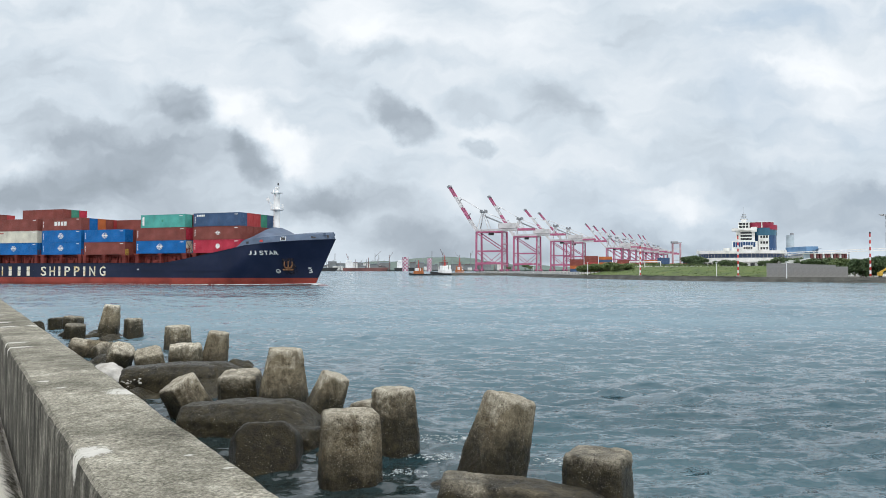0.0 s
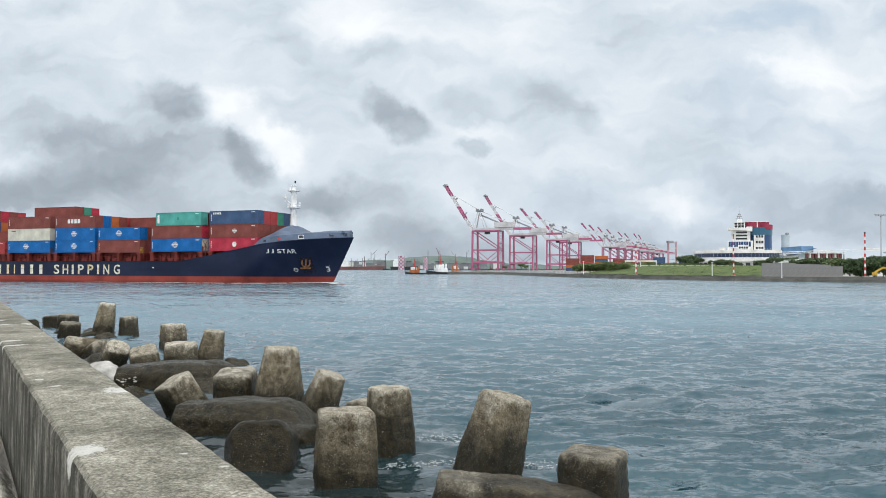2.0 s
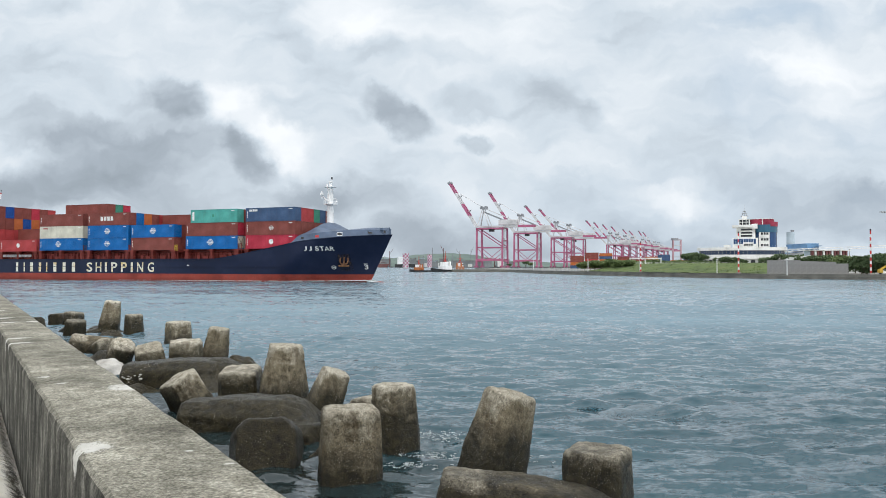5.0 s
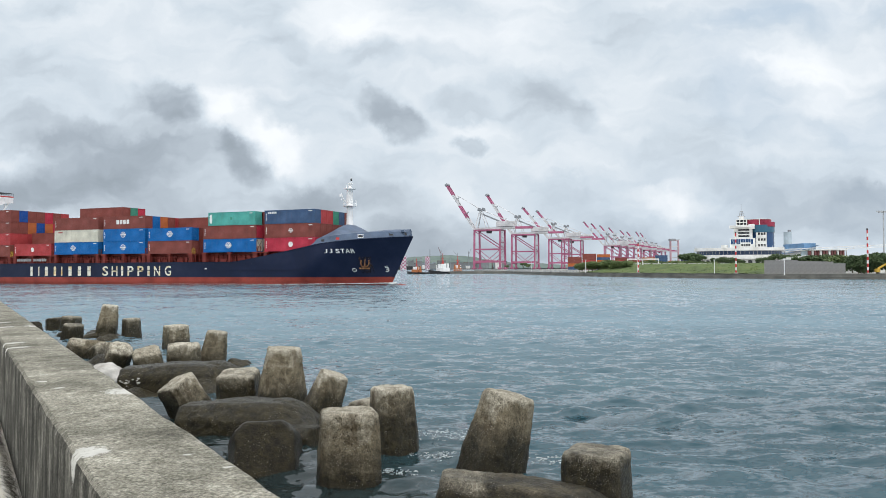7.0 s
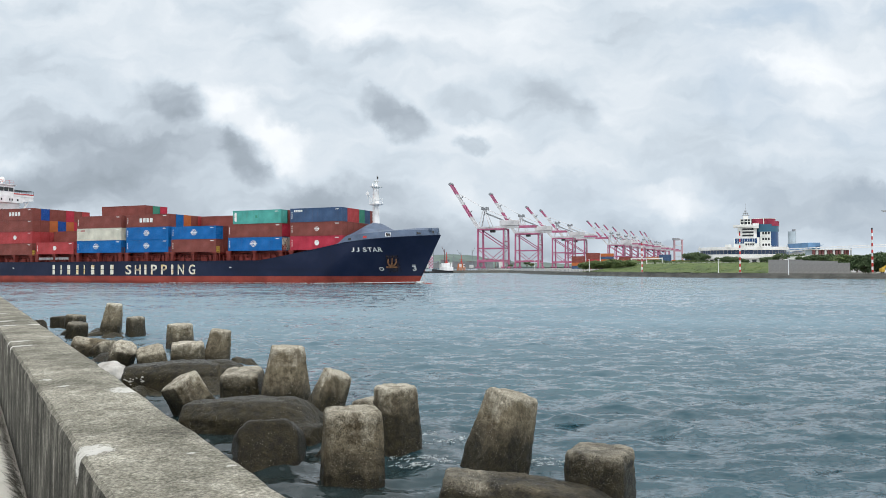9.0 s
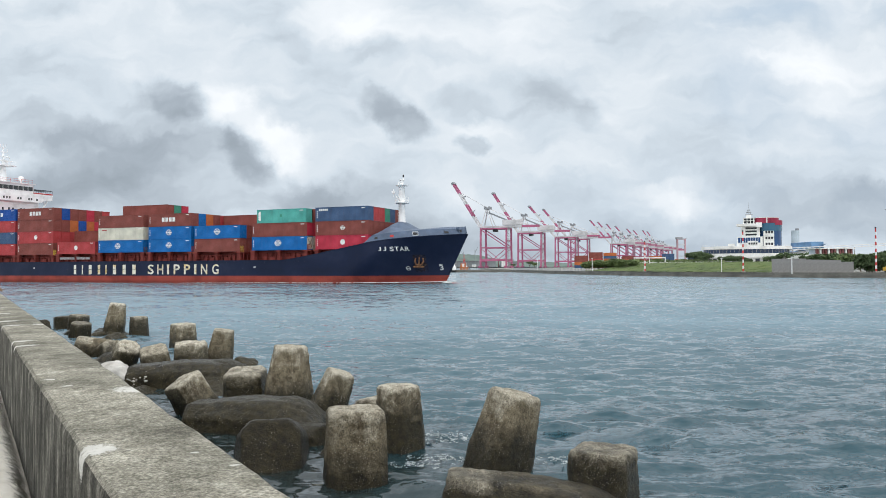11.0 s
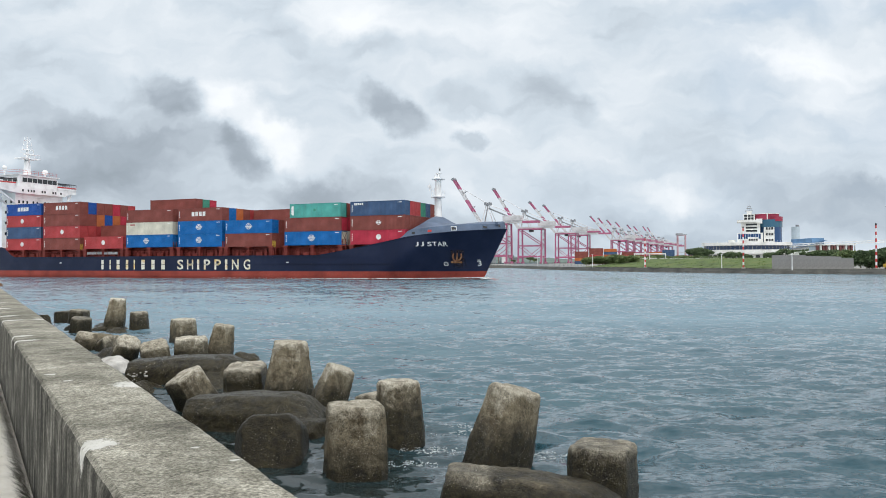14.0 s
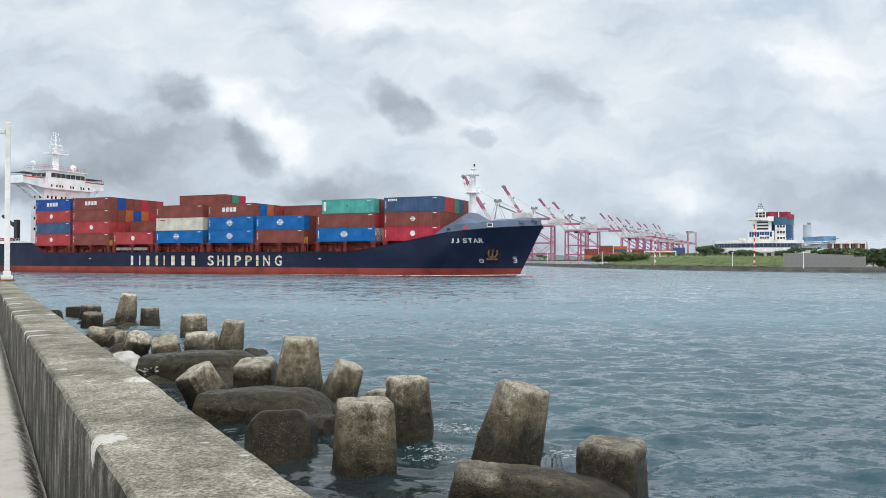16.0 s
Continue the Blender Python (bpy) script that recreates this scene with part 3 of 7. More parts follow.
def block_mesh(seed, tip, root, arm, chamfer=1.14, whole=True):
    """One four-legged armour block with square, chamfered legs; one points up +z, its tip at arm from the centre."""
    bm = bmesh.new()
    third = math.acos(-1 / 3)
    dirs = [Vector((0, 0, 1))] + [Vector((math.sin(third) * math.cos(a), math.sin(third) * math.sin(a), math.cos(third))) for a in (1.5708, 1.5708 + 2.0944, 1.5708 + 4.18879)]
    flats = [(math.pi / 2 * k, 0.93) for k in range(4)] + [(math.pi / 2 * (k + 0.5), 0.93 * chamfer) for k in range(4)]
    for d in dirs if whole else dirs[:1] + dirs[2:]:
        q = d.to_track_quat("Z", "Y")
        prev = None
        levels = [(0.0, root * 1.02), (0.25, root), (0.45, root * 0.97)] + [(0.45 + (0.93 - 0.45) * k / 7, root * 0.97 + (tip * 1.02 - root * 0.97) * k / 7) for k in range(1, 8)] + [(0.965, tip * 1.0), (0.985, tip * 0.96), (0.997, tip * 0.88), (1.002, tip * 0.5)]
        for f, r in levels:
            ring = []
            for i in range(40):
                a = 2 * math.pi * i / 40
                rr = r * min(dist / max(0.2, math.cos((a - c + math.pi) % (2 * math.pi) - math.pi)) for c, dist in flats)
                p = Vector((rr * math.cos(a), rr * math.sin(a), arm * f))
                n = noise.noise(p * 1.7 + Vector((seed * 7.3, seed, 0))) * 0.018 + noise.noise(p * 5 + Vector((seed, 0, seed * 3))) * 0.010 + noise.noise(p * 13) * 0.007
                p += Vector((p.x, p.y, 0)).normalized() * n
                if f > 0.9:
                    p.z += n * 1.2
                ring.append(bm.verts.new(q @ p))
            if prev:
                for i in range(len(ring)):
                    j = (i + 1) % len(ring)
                    bm.faces.new((prev[i], prev[j], ring[j], ring[i]))
            prev = ring
        bm.faces.new(prev)
    bmesh.ops.create_icosphere(bm, subdivisions=3, radius=root * 1.04)
    bmesh.ops.recalc_face_normals(bm, faces=bm.faces)
    me = bpy.data.meshes.new("tetrapod")
    bm.to_mesh(me)
    bm.free()
    # fuse the legs into one casting, then pit its skin
    tmp = new("tetrapod", me)
    fuse = tmp.modifiers.new("fuse", "REMESH")
    fuse.mode, fuse.voxel_size = "VOXEL", 0.03
    bpy.context.view_layer.update()
    out = bpy.data.meshes.new_from_object(tmp.evaluated_get(bpy.context.evaluated_depsgraph_get()))
    bpy.data.objects.remove(tmp)
    n = len(out.vertices)
    co, nor = np.empty(n * 3), np.empty(n * 3)
    out.vertices.foreach_get("co", co)
    out.vertices.foreach_get("normal", nor)
    co, nor = co.reshape(-1, 3), nor.reshape(-1, 3)
    off = Vector((seed * 3.7, seed * 1.9, seed))
    push = [0.010 * noise.noise(Vector(c) * 4.5 + off) + 0.011 * noise.noise(Vector(c) * 11 + off) - 0.03 * max(0, noise.noise(Vector(c) * 7.3 - off) - 0.35) for c in co]
    out.vertices.foreach_set("co", (co + nor * np.array(push)[:, None]).ravel())
    out.name = "tetrapod"
    out.polygons.foreach_set("use_smooth", [True] * len(out.polygons))
    out.materials.clear()
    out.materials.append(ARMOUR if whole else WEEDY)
    return out


ARMS = 1.95
BLOCKS = [block_mesh(1, 0.49, 0.56, ARMS, 1.20), block_mesh(2, 0.48, 0.57, ARMS, 1.10), block_mesh(3, 0.44, 0.65, ARMS, 1.12), block_mesh(4, 0.43, 0.57, ARMS, 1.16)]
LAIN = [block_mesh(11, 0.48, 0.66, ARMS, 1.10, False), block_mesh(12, 0.46, 0.60, ARMS, 1.16, False)]


def tetrapod(x, y, z, lean=(0, 0, 1), size=1.0, spin=0, kind=0, label="grey concrete tetrapod standing in the water, weedy below the tide mark", mesh=None, skin=None):
    """A block whose leg ends at x, y, z and points along lean."""
    d = Vector(lean).normalized()
    ob = new("tetrapod", mesh or BLOCKS[kind])
    c = Vector((x, y, z)) - d * ARMS * size
    q = d.to_track_quat("Z", "Y")
    ob.matrix_world = Matrix.Translation(c) @ q.to_matrix().to_4x4() @ pose(0, 0, 0, 0, 0, spin) @ Matrix.Scale(size, 4)
    if skin:
        ob.material_slots[0].link = "OBJECT"
        ob.material_slots[0].material = skin
    return tagged(ob, label, "tetrapod", "tetrapods along the seawall")


DARK_WORDS = "damp dark brown concrete tetrapod standing in the water"


def fallen(x, y, z, lean, size=1.0, kind=0, roll=0, skin=None):
    """A broken block on its side, the leg at x, y, z along lean."""
    words = "dark wet concrete tetrapod fallen on its side, crusted with barnacles"
    if skin:
        words = "pale dry concrete tetrapod fallen on its side beside the seawall" if skin == ARMOUR else "damp brown concrete tetrapod lying on its side in the water"
    return tetrapod(x, y, z, lean, size, roll, 0, words, LAIN[kind], skin)


tetrapod(-1.53, 12.4, 1.12, (0.0, 0.02, 1), 0.98, 12, 0)
tetrapod(-0.97, 14.4, 1.18, (-0.03, 0, 1), 0.80, 40, 1, DARK_WORDS, skin=DAMP)
tetrapod(-1.62, 15.6, 0.74, (-0.2, 0.1, 1), 0.66, 0, 1)
tetrapod(-2.56, 18.0, 0.94, (0.36, 0, 1), 0.76, 25, 3)
tetrapod(-4.08, 19.6, 1.38, (0.05, 0, 1), 1.02, 15, 2)
tetrapod(-5.37, 20.0, 0.72, (-0.02, -0.12, 1), 1.08, 10, 0)
tetrapod(-6.20, 17.6, 0.82, (-0.45, -0.25, 0.9), 0.80, 30, 0)
tetrapod(-8.83, 26.0, 0.88, (0, -0.05, 1), 1.15, 20, 1)
tetrapod(-11.39, 32.6, 1.02, (0, 0, 1), 1.02, 50, 1)
tetrapod(-7.95, 26.9, 1.22, (0.16, 0, 1), 0.82, 5, 3)
tetrapod(-9.80, 25.2, 0.72, (-0.05, -0.3, 0.9), 0.95, 35, 0)
tetrapod(-10.75, 25.6, 0.78, (0.45, -0.3, 0.8), 0.85, 60, 1)
tetrapod(-16.9, 38.8, 1.60, (0.14, 0, 1), 0.90, 15, 3)
tetrapod(-15.66, 38.4, 0.95, (0, 0, 1), 0.84, 45, 1, DARK_WORDS, skin=DAMP)
tetrapod(-18.05, 37.3, 0.74, (0.15, -0.1, 1), 0.92, 10, 1, DARK_WORDS, skin=DAMP)
tetrapod(-20.9, 43.0, 0.78, (0.1, 0, 1), 0.95, 80, 0, DARK_WORDS, skin=DAMP)
tetrapod(-22.2, 43.6, 0.66, (-0.1, 0, 1), 0.9, 0, 1, DARK_WORDS, skin=DAMP)
tetrapod(1.10, 12.8, 1.30, (0.25, 0.02, 1), 0.92, 30, 3, "leaning concrete tetrapod, pale above and dark with damp below", skin=DAMP)
tetrapod(2.22, 11.15, 0.77, (0, 0, 1), 0.93, 62, 0, DARK_WORDS, skin=DAMP)
fallen(-0.12, 10.45, 0.22, (-1, 0.10, 0.20), 1.0, 1, skin=DAMP)
fallen(-5.55, 16.2, 0.06, (-1, 0.05, 0.06), 1.12, 0)
fallen(-3.0, 12.85, 0.36, (0.20, -0.9, 0.36), 1.22, 1)
fallen(-2.40, 14.9, -0.02, (0.8, -0.5, 0.2), 0.80, 0)
fallen(-14.6, 29.6, 0.34, (-0.9, -0.3, 0.3), 1.0, 0, skin=ARMOUR)
fallen(-12.75, 29.0, 0.30, (0.6, -0.6, 0.40), 0.95, 1, skin=ARMOUR)
fallen(-9.1, 21.6, 0.08, (-1, -0.12, 0.05), 1.35, 1)
fallen(-5.9, 23.2, -0.36, (1, 0.1, 0.05), 1.0, 0)
fallen(-21.6, 40.6, 0.35, (0.7, -0.5, 0.3), 0.8, 1)
fallen(-18.9, 38.6, 0.15, (0.5, -0.5, 0.3), 0.6, 0)


def boulder(x, y, z, r, seed, material, label):
    bm = bmesh.new()
    bmesh.ops.create_icosphere(bm, subdivisions=4, radius=1)
    for v in bm.verts:
        p = v.co.copy()
        n = noise.noise(p * 1.1 + Vector((seed, 0, 0))) * 0.4 + noise.noise(p * 2.7 + Vector((0, seed, 0))) * 0.16 + noise.noise(p * 7) * 0.05
        v.co = p * (1 + n)
        v.co = Vector((v.co.x * r * 1.15, v.co.y * r * 0.95, v.co.z * r * 0.8))
    ob = link_bm("boulder", bm, material, smooth=True)
    ob.location = (x, y, z)
    tagged(ob, label, "boulder", "boulders at the foot of the seawall")


PALE_ROCK = worn("pale_limestone", (0.52, 0.50, 0.46), (0.32, 0.30, 0.265), (0.64, 0.62, 0.58), 0.9, coarse=2.5, fine=18, bump=0.6)
def shell_litter():
    rnd = random.Random(8)
    bm = bmesh.new()
    for _ in range(30):
        x, y = -8.9 + rnd.gauss(0, 0.45), 20.6 + rnd.gauss(0, 0.35)
        r = rnd.uniform(0.015, 0.042)
        bmesh.ops.create_icosphere(bm, subdivisions=1, radius=r, matrix=Matrix.Translation((x, y, 0.34 + rnd.uniform(-0.05, 0.08))) @ Matrix.Diagonal((1.4, 1, 0.7, 1)))
    tagged(link_bm("shell_litter", bm, PALE_ROCK), "white shells and pebbles scattered on a wet tetrapod", "shells", kind="stuff")


shell_litter()
boulder(-10.45, 23.5, 0.0, 0.62, 4, PALE_ROCK, "pale limestone boulder wedged beside the seawall")
boulder(-22.3, 39.6, 0.1, 0.62, 9, PALE_ROCK, "pale limestone boulder wedged beside the seawall")
for k, (x, y, z, r) in enumerate(((-2.0, 14.0, -0.35, 0.5), (-8.2, 20.6, -0.45, 0.8), (-6.6, 19.2, -0.5, 0.7), (-17.9, 39.3, -0.1, 0.5), (-12.2, 27.6, -0.3, 0.7), (-7.2, 26.9, -0.25, 0.6), (-16.4, 37.2, -0.3, 0.6))):
    boulder(x, y, z, r, 12 + k, WEEDY, "dark weedy rock half under water between the tetrapods")


# ---- the container ship: x forward, y to port, z up from the waterline ----
HALF = 9.08


def ship_pose(t):
    """The ship comes up the fairway while her head swings slowly to starboard."""
    d = t - 9
    return pose(-18.0 + 2.507 * d + 0.0012 * d * d, 162.2 - 0.95 * d - 0.0069 * d * d, 0.06, 0, 0, -21.8 - 0.1145 * d)


def ease(x):
    x = max(0.0, min(1.0, x))
    return x * x * (3 - 2 * x)


def deck_z(u):
    if u < -108:
        return 4.85 + 2.5 * ease((-108 - u) / 5)
    if u < -20:
        return 4.85
    if u < 0.5:
        return 4.85 + 3.45 * ((u + 20) / 20.5) ** 1.12
    return 8.30 + 1.60 * max(0, (u - 0.5) / 17.9) ** 0.85


def half_breadth(u, z):
    """Half the hull's breadth at station u and height z."""
    stem = stem_u(z)
    entry = 20.8 - 0.9 * z
    s = (stem - u) / entry
    if s <= 0:
        return 0.0
    b = HALF * (1 - (1 - min(s, 1)) ** (1.6 + 0.03 * z))
    if u < -108:
        k = (-108 - u) / 24
        b *= 1 - (0.55 - 0.045 * z) * k ** 2 if z < 11 else 1
    if z < 0:
        b *= (1 + z / 5) ** 0.35 if z > -5 else 0
    return max(0.0, b)


def stem_u(z):
    return 13.2 + 0.505 * max(0, z)


NAVY = paint("navy_hull_paint", (0.0055, 0.0120, 0.040), 0.5, 0.22, 0.12, 5.0, rust=(0.03, 0.025, 0.03))
BOOT = paint("red_oxide_boot_paint", (0.30, 0.052, 0.036), 0.6, 0.9, 0.25, 4.0, rust=(0.12, 0.07, 0.055), soil=0.4)
DECK_RED = paint("red_brown_deck_paint", (0.20, 0.036, 0.028), 0.6, 0.5, 0.5, 6.0)
DECK_GREY = paint("blue_grey_deck_paint", (0.10, 0.135, 0.20), 0.5, 0.35, 0.4, 6.0, rust=(0.2, 0.16, 0.13))
SHIP_WHITE = paint("white_ship_paint", (0.86, 0.86, 0.855), 0.45, 0.08, 0.5, 6.0, rust=(0.45, 0.36, 0.27), soil=0.08)
TRIM_RED = paint("red_trim_paint", (0.55, 0.06, 0.06), 0.45, 0.1)
SIGN_WHITE = paint("white_lettering", (0.80, 0.80, 0.77), 0.5, 0.25, 1.0, 8.0, rust=(0.45, 0.30, 0.10))
SIGN_CREAM = worn("cream_and_ochre_lettering", (0.80, 0.76, 0.62), (0.74, 0.52, 0.16), (0.84, 0.82, 0.76), 0.5, coarse=0.7, fine=6)
DARK_GLASS, _dg_nt, _dg = fresh("dark_window_glass")
_dg.inputs["Base Color"].default_value, _dg.inputs["Roughness"].default_value = (0.012, 0.016, 0.02, 1), 0.08
LADDER_YELLOW = paint("yellow_rail_paint", (0.55, 0.36, 0.05), 0.5, 0.3)
RUST = worn("rusty_iron", (0.22, 0.10, 0.045), (0.10, 0.05, 0.03), (0.42, 0.24, 0.12), 0.85, coarse=2, fine=15, bump=0.3)
BLACK = worn("black_iron", (0.02, 0.02, 0.022), (0.012, 0.012, 0.014), (0.04, 0.04, 0.042), 0.55, coarse=1, fine=9)
STEEL = worn("galvanised_steel", (0.42, 0.43, 0.44), (0.33, 0.34, 0.35), (0.52, 0.53, 0.54), 0.45, 0.6, coarse=1, fine=12)


def hull_shell(z_of, n, us):
    """Both sides of the hull, lofted between the heights z_of(u, f) for f from 0 to 1."""
    bm = bmesh.new()
    for side in (-1, 1):
        prev = None
        for u in us:
            ring = []
            for k in range(n + 1):
                z = z_of(u, k / n)
                uu = min(u, stem_u(z))
                ring.append(bm.verts.new((uu, side * half_breadth(uu, z), z)))
            if prev:
                for k in range(n):
                    bm.faces.new((prev[k], ring[k], ring[k + 1], prev[k + 1]))
            prev = ring
    bmesh.ops.remove_doubles(bm, verts=bm.verts, dist=0.002)
    bmesh.ops.dissolve_degenerate(bm, dist=0.001, edges=bm.edges)
    # the transom
    tr = [v for v in bm.verts if abs(v.co.x - us[0]) < 0.01]
    pairs = {}
    for v in tr:
        pairs.setdefault(round(v.co.z, 2), []).append(v)
    zs = sorted(k for k in pairs if len(pairs[k]) == 2)
    for a, b in zip(zs, zs[1:]):
        bm.faces.new((pairs[a][0], pairs[a][1], pairs[b][1], pairs[b][0]))
    bmesh.ops.recalc_face_normals(bm, faces=bm.faces)
    return bm


def build_ship():
    ship = new("container_ship")
    tagged(ship, "navy blue container ship with red boot topping, under way", "ship")
    us = list(np.arange(-132, -105, 1.0)) + list(np.arange(-105, -25, 5.0)) + list(np.arange(-25, 18.3, 0.5)) + [18.4]
    hull = part("hull", hull_shell(lambda u, f: 1.56 + (deck_z(u) - 1.56) * f, 10, us), NAVY, ship, "navy blue painted steel hull with rubbing strakes", smooth=True)
    part("boot_topping", hull_shell(lambda u, f: -4.5 + (1.56 + 4.5) * f, 8, us), BOOT, ship, "faded red antifouling band at the waterline", smooth=True)
    # rubbing strakes
    for z, a, b in ((3.05, -104, -3), (4.55, -104, -12)):
        bm = bmesh.new()
        for u0 in np.arange(a, b, 4.0):
            u1 = min(u0 + 4.0, b)
            h0, h1 = half_breadth(u0, z), half_breadth(u1, z)
            beam(bm, (u0, -h0 - 0.03, z), (u1, -h1 - 0.03, z), 0.10, 0.10)
        part("rubbing_strake", bm, NAVY, hull)
    # deck plate
    bm = bmesh.new()
    prev = None
    for u in us:
        z = deck_z(u) - (0.9 if u > -8 else 0.12)
        b = half_breadth(min(u, 17.4), z) - 0.03
        cur = [bm.verts.new((min(u, 17.4), -max(b, 0.01), z)), bm.verts.new((min(u, 17.4), max(b, 0.01), z))]
        if prev:
            bm.faces.new((prev[0], cur[0], cur[1], prev[1]))
        prev = cur
    part("deck", bm, DECK_RED, ship, "red-brown painted steel deck")
    # gunwale cap
    for sd in (-1, 1):
        bm = bmesh.new()
        for u0, u1 in zip(us, us[1:]):
            if u1 < 18.2:
                z0, z1 = deck_z(u0), deck_z(u1)
                beam(bm, (u0, sd * half_breadth(u0, z0), z0), (u1, sd * half_breadth(u1, z1), z1), 0.14, 0.10)
        part("gunwale", bm, NAVY, ship)
    # hatch coamings, hatch covers and container posts
    return ship, hull


SHIP, HULL = build_ship()

# length, aft end, tiers at the starboard row upwards, tiers of the other rows
TIER, ROW = 2.885, 2.5
RED, BROWN, BLUE, SLATE, TEAL, CREAM, ORANGE, GREEN, NAVYBLUE, CRIMSON = range(10)
PAINTS = [
    paint("container_red", (0.40, 0.052, 0.055), 0.5, 0.22), paint("container_brown", (0.215, 0.060, 0.048), 0.55, 0.25), paint("container_blue", (0.004, 0.125, 0.38), 0.45, 0.15),
    paint("container_slate_blue", (0.050, 0.095, 0.185), 0.5, 0.25), paint("container_teal", (0.085, 0.37, 0.32), 0.5, 0.3), paint("container_cream", (0.62, 0.59, 0.49), 0.5, 0.35),
    paint("container_orange", (0.45, 0.13, 0.04), 0.5, 0.25), paint("container_green", (0.05, 0.25, 0.17), 0.5, 0.2), paint("container_royal_blue", (0.010, 0.070, 0.30), 0.45, 0.2),
    paint("container_crimson", (0.44, 0.032, 0.060), 0.5, 0.2),
]
PAINT_WORDS = ["faded red", "rust brown", "bright blue", "slate blue", "pale teal", "cream white", "orange", "dark green", "royal blue", "crimson red"]
LENGTHS = {40: 12.192, 45: 13.716, 20: 6.058}


def corrugated(bm, length, height, pitch=0.29, deep=0.036):
    """A corrugated panel along x from 0, standing on z 0, its face towards -y."""
    n = max(2, int(length / pitch))
    p = length / n
    xs = []
    for i in range(n):
        xs += [(i * p, 0), (i * p + 0.25 * p, 0), (i * p + 0.5 * p, deep), (i * p + 0.75 * p, deep)]
    xs.append((length, 0))
    lo = [bm.verts.new((x, y, 0)) for x, y in xs]
    hi = [bm.verts.new((x, y, height)) for x, y in xs]
    for i in range(len(xs) - 1):
        bm.faces.new((lo[i], lo[i + 1], hi[i + 1], hi[i]))
    return bm


def container_kit(feet):
    """The shared meshes of a container of that length; origin at its bottom, aft, starboard corner."""
    ln, w, h = LENGTHS[feet], 2.438, 2.86
    kit = {}
    bm = bmesh.new()
    c = 0.11
    for x in (0, ln - c):
        for y in (0, w - c):
            box(bm, x, x + c, y, y + c, 0, h)
    for y in (0, w - 0.08):
        box(bm, c, ln - c, y + 0.005, y + 0.075, 0.01, 0.17)
        box(bm, c, ln - c, y + 0.005, y + 0.075, h - 0.10, h - 0.005)
    for x in (0.005, ln - 0.085):
        box(bm, x, x + 0.08, c, w - c, 0.01, 0.17)
        box(bm, x, x + 0.08, c, w - c, h - 0.12, h - 0.005)
    for x in (-0.008, ln - 0.17):
        for y in (-0.008, w - 0.155):
            for z in (-0.012, h - 0.105):
                box(bm, x, x + 0.178, y, y + 0.163, z, z + 0.118)
    kit["frame"] = bm
    kit["side_panel"] = corrugated(bmesh.new(), ln - 0.2, h - 0.26)
    kit["end_panel"] = corrugated(bmesh.new(), w - 0.2, h - 0.28, 0.25, 0.045)
    bm = bmesh.new()
    box(bm, 0.05, ln - 0.05, 0.05, w - 0.05, h - 0.07, h - 0.03)
    kit["roof"] = bm
    bm = bmesh.new()
    box(bm, 0.05, ln - 0.05, 0.05, w - 0.05, 0.06, 0.10)
    kit["floor"] = bm
    bm = bmesh.new()
    box(bm, 0, 1.105, 0, 0.05, 0, h - 0.29)
    for k in range(5):
        box(bm, 0.08, 1.03, -0.02, 0.0, 0.18 + k * 0.5, 0.48 + k * 0.5)
    kit["door"] = bm
    bm = bmesh.new()
    tube(bm, (0, 0, 0.02), (0, 0, h - 0.32), 0.022, n=6)
    box(bm, -0.05, 0.32, -0.03, 0.0, 1.0, 1.04)
    kit["locking_bar"] = bm
    out = {}
    for name, b in kit.items():
        me = bpy.data.meshes.new(name)
        b.to_mesh(me)
        b.free()
        me.materials.append(PAINTS[0])
        out[name] = me
    return out


KITS = {f: container_kit(f) for f in LENGTHS}
ABOARD = []


def coat(ob, material):
    ob.material_slots[0].link = "OBJECT"
    ob.material_slots[0].material = material


def container(feet, colour, u, v, w, shown_side=True, front=True):
    """A container lashed aboard: aft end u, starboard face v from the ship's side, bottom w."""
    kit, ln, h = KITS[feet], LENGTHS[feet], 2.86
    top = new("shipping_container")
    tagged(top, f"{PAINT_WORDS[colour]} corrugated steel {'forty' if feet == 40 else 'forty-five' if feet == 45 else 'twenty'}-foot container stacked on the ship", "shipping container", "containers stacked on the ship")
    places = [("frame", Matrix.Identity(4)), ("roof", Matrix.Identity(4))]
    if w < 7.5:
        places.append(("floor", Matrix.Identity(4)))
    if shown_side:
        places.append(("side_panel", pose(0.1, 0.022, 0.15)))
    places.append(("side_panel", pose(ln - 0.1, 2.438 - 0.022, 0.15, 0, 0, 180)))
    places.append(("end_panel", pose(ln - 0.02, 0.1, 0.15, 0, 0, 90)))
    places.append(("door", pose(0.03, 2.338, 0.15, 0, 0, -90)))
    places.append(("door", pose(0.03, 1.215, 0.15, 0, 0, -90)))
    for name, m in places:
        o = new(name, kit[name])
        o.parent, o.matrix_basis = top, m
        coat(o, PAINTS[colour])
    local = Matrix.Translation((u, v - 8.72, w))
    top.matrix_world = ship_pose(0) @ local
    ABOARD.append((top, local))
    return top


def mark(parent, name, x0, x1, z0, z1, material, label=""):
    bm = bmesh.new()
    box(bm, x0, x1, -0.018, -0.004, z0, z1)
    return part(name, bm, material, parent, label)


def emblem(parent, x, z, r):
    """A plain round badge: a disc and a band across it."""
    bm = bmesh.new()
    bmesh.ops.create_cone(bm, cap_ends=True, segments=28, radius1=r, radius2=r, depth=0.014, matrix=Matrix.Translation((x, -0.012, z)) @ Matrix.Rotation(math.pi / 2, 4, "X"))
    badge = part("badge", bm, SIGN_WHITE, parent, "plain white round badge")
    return badge


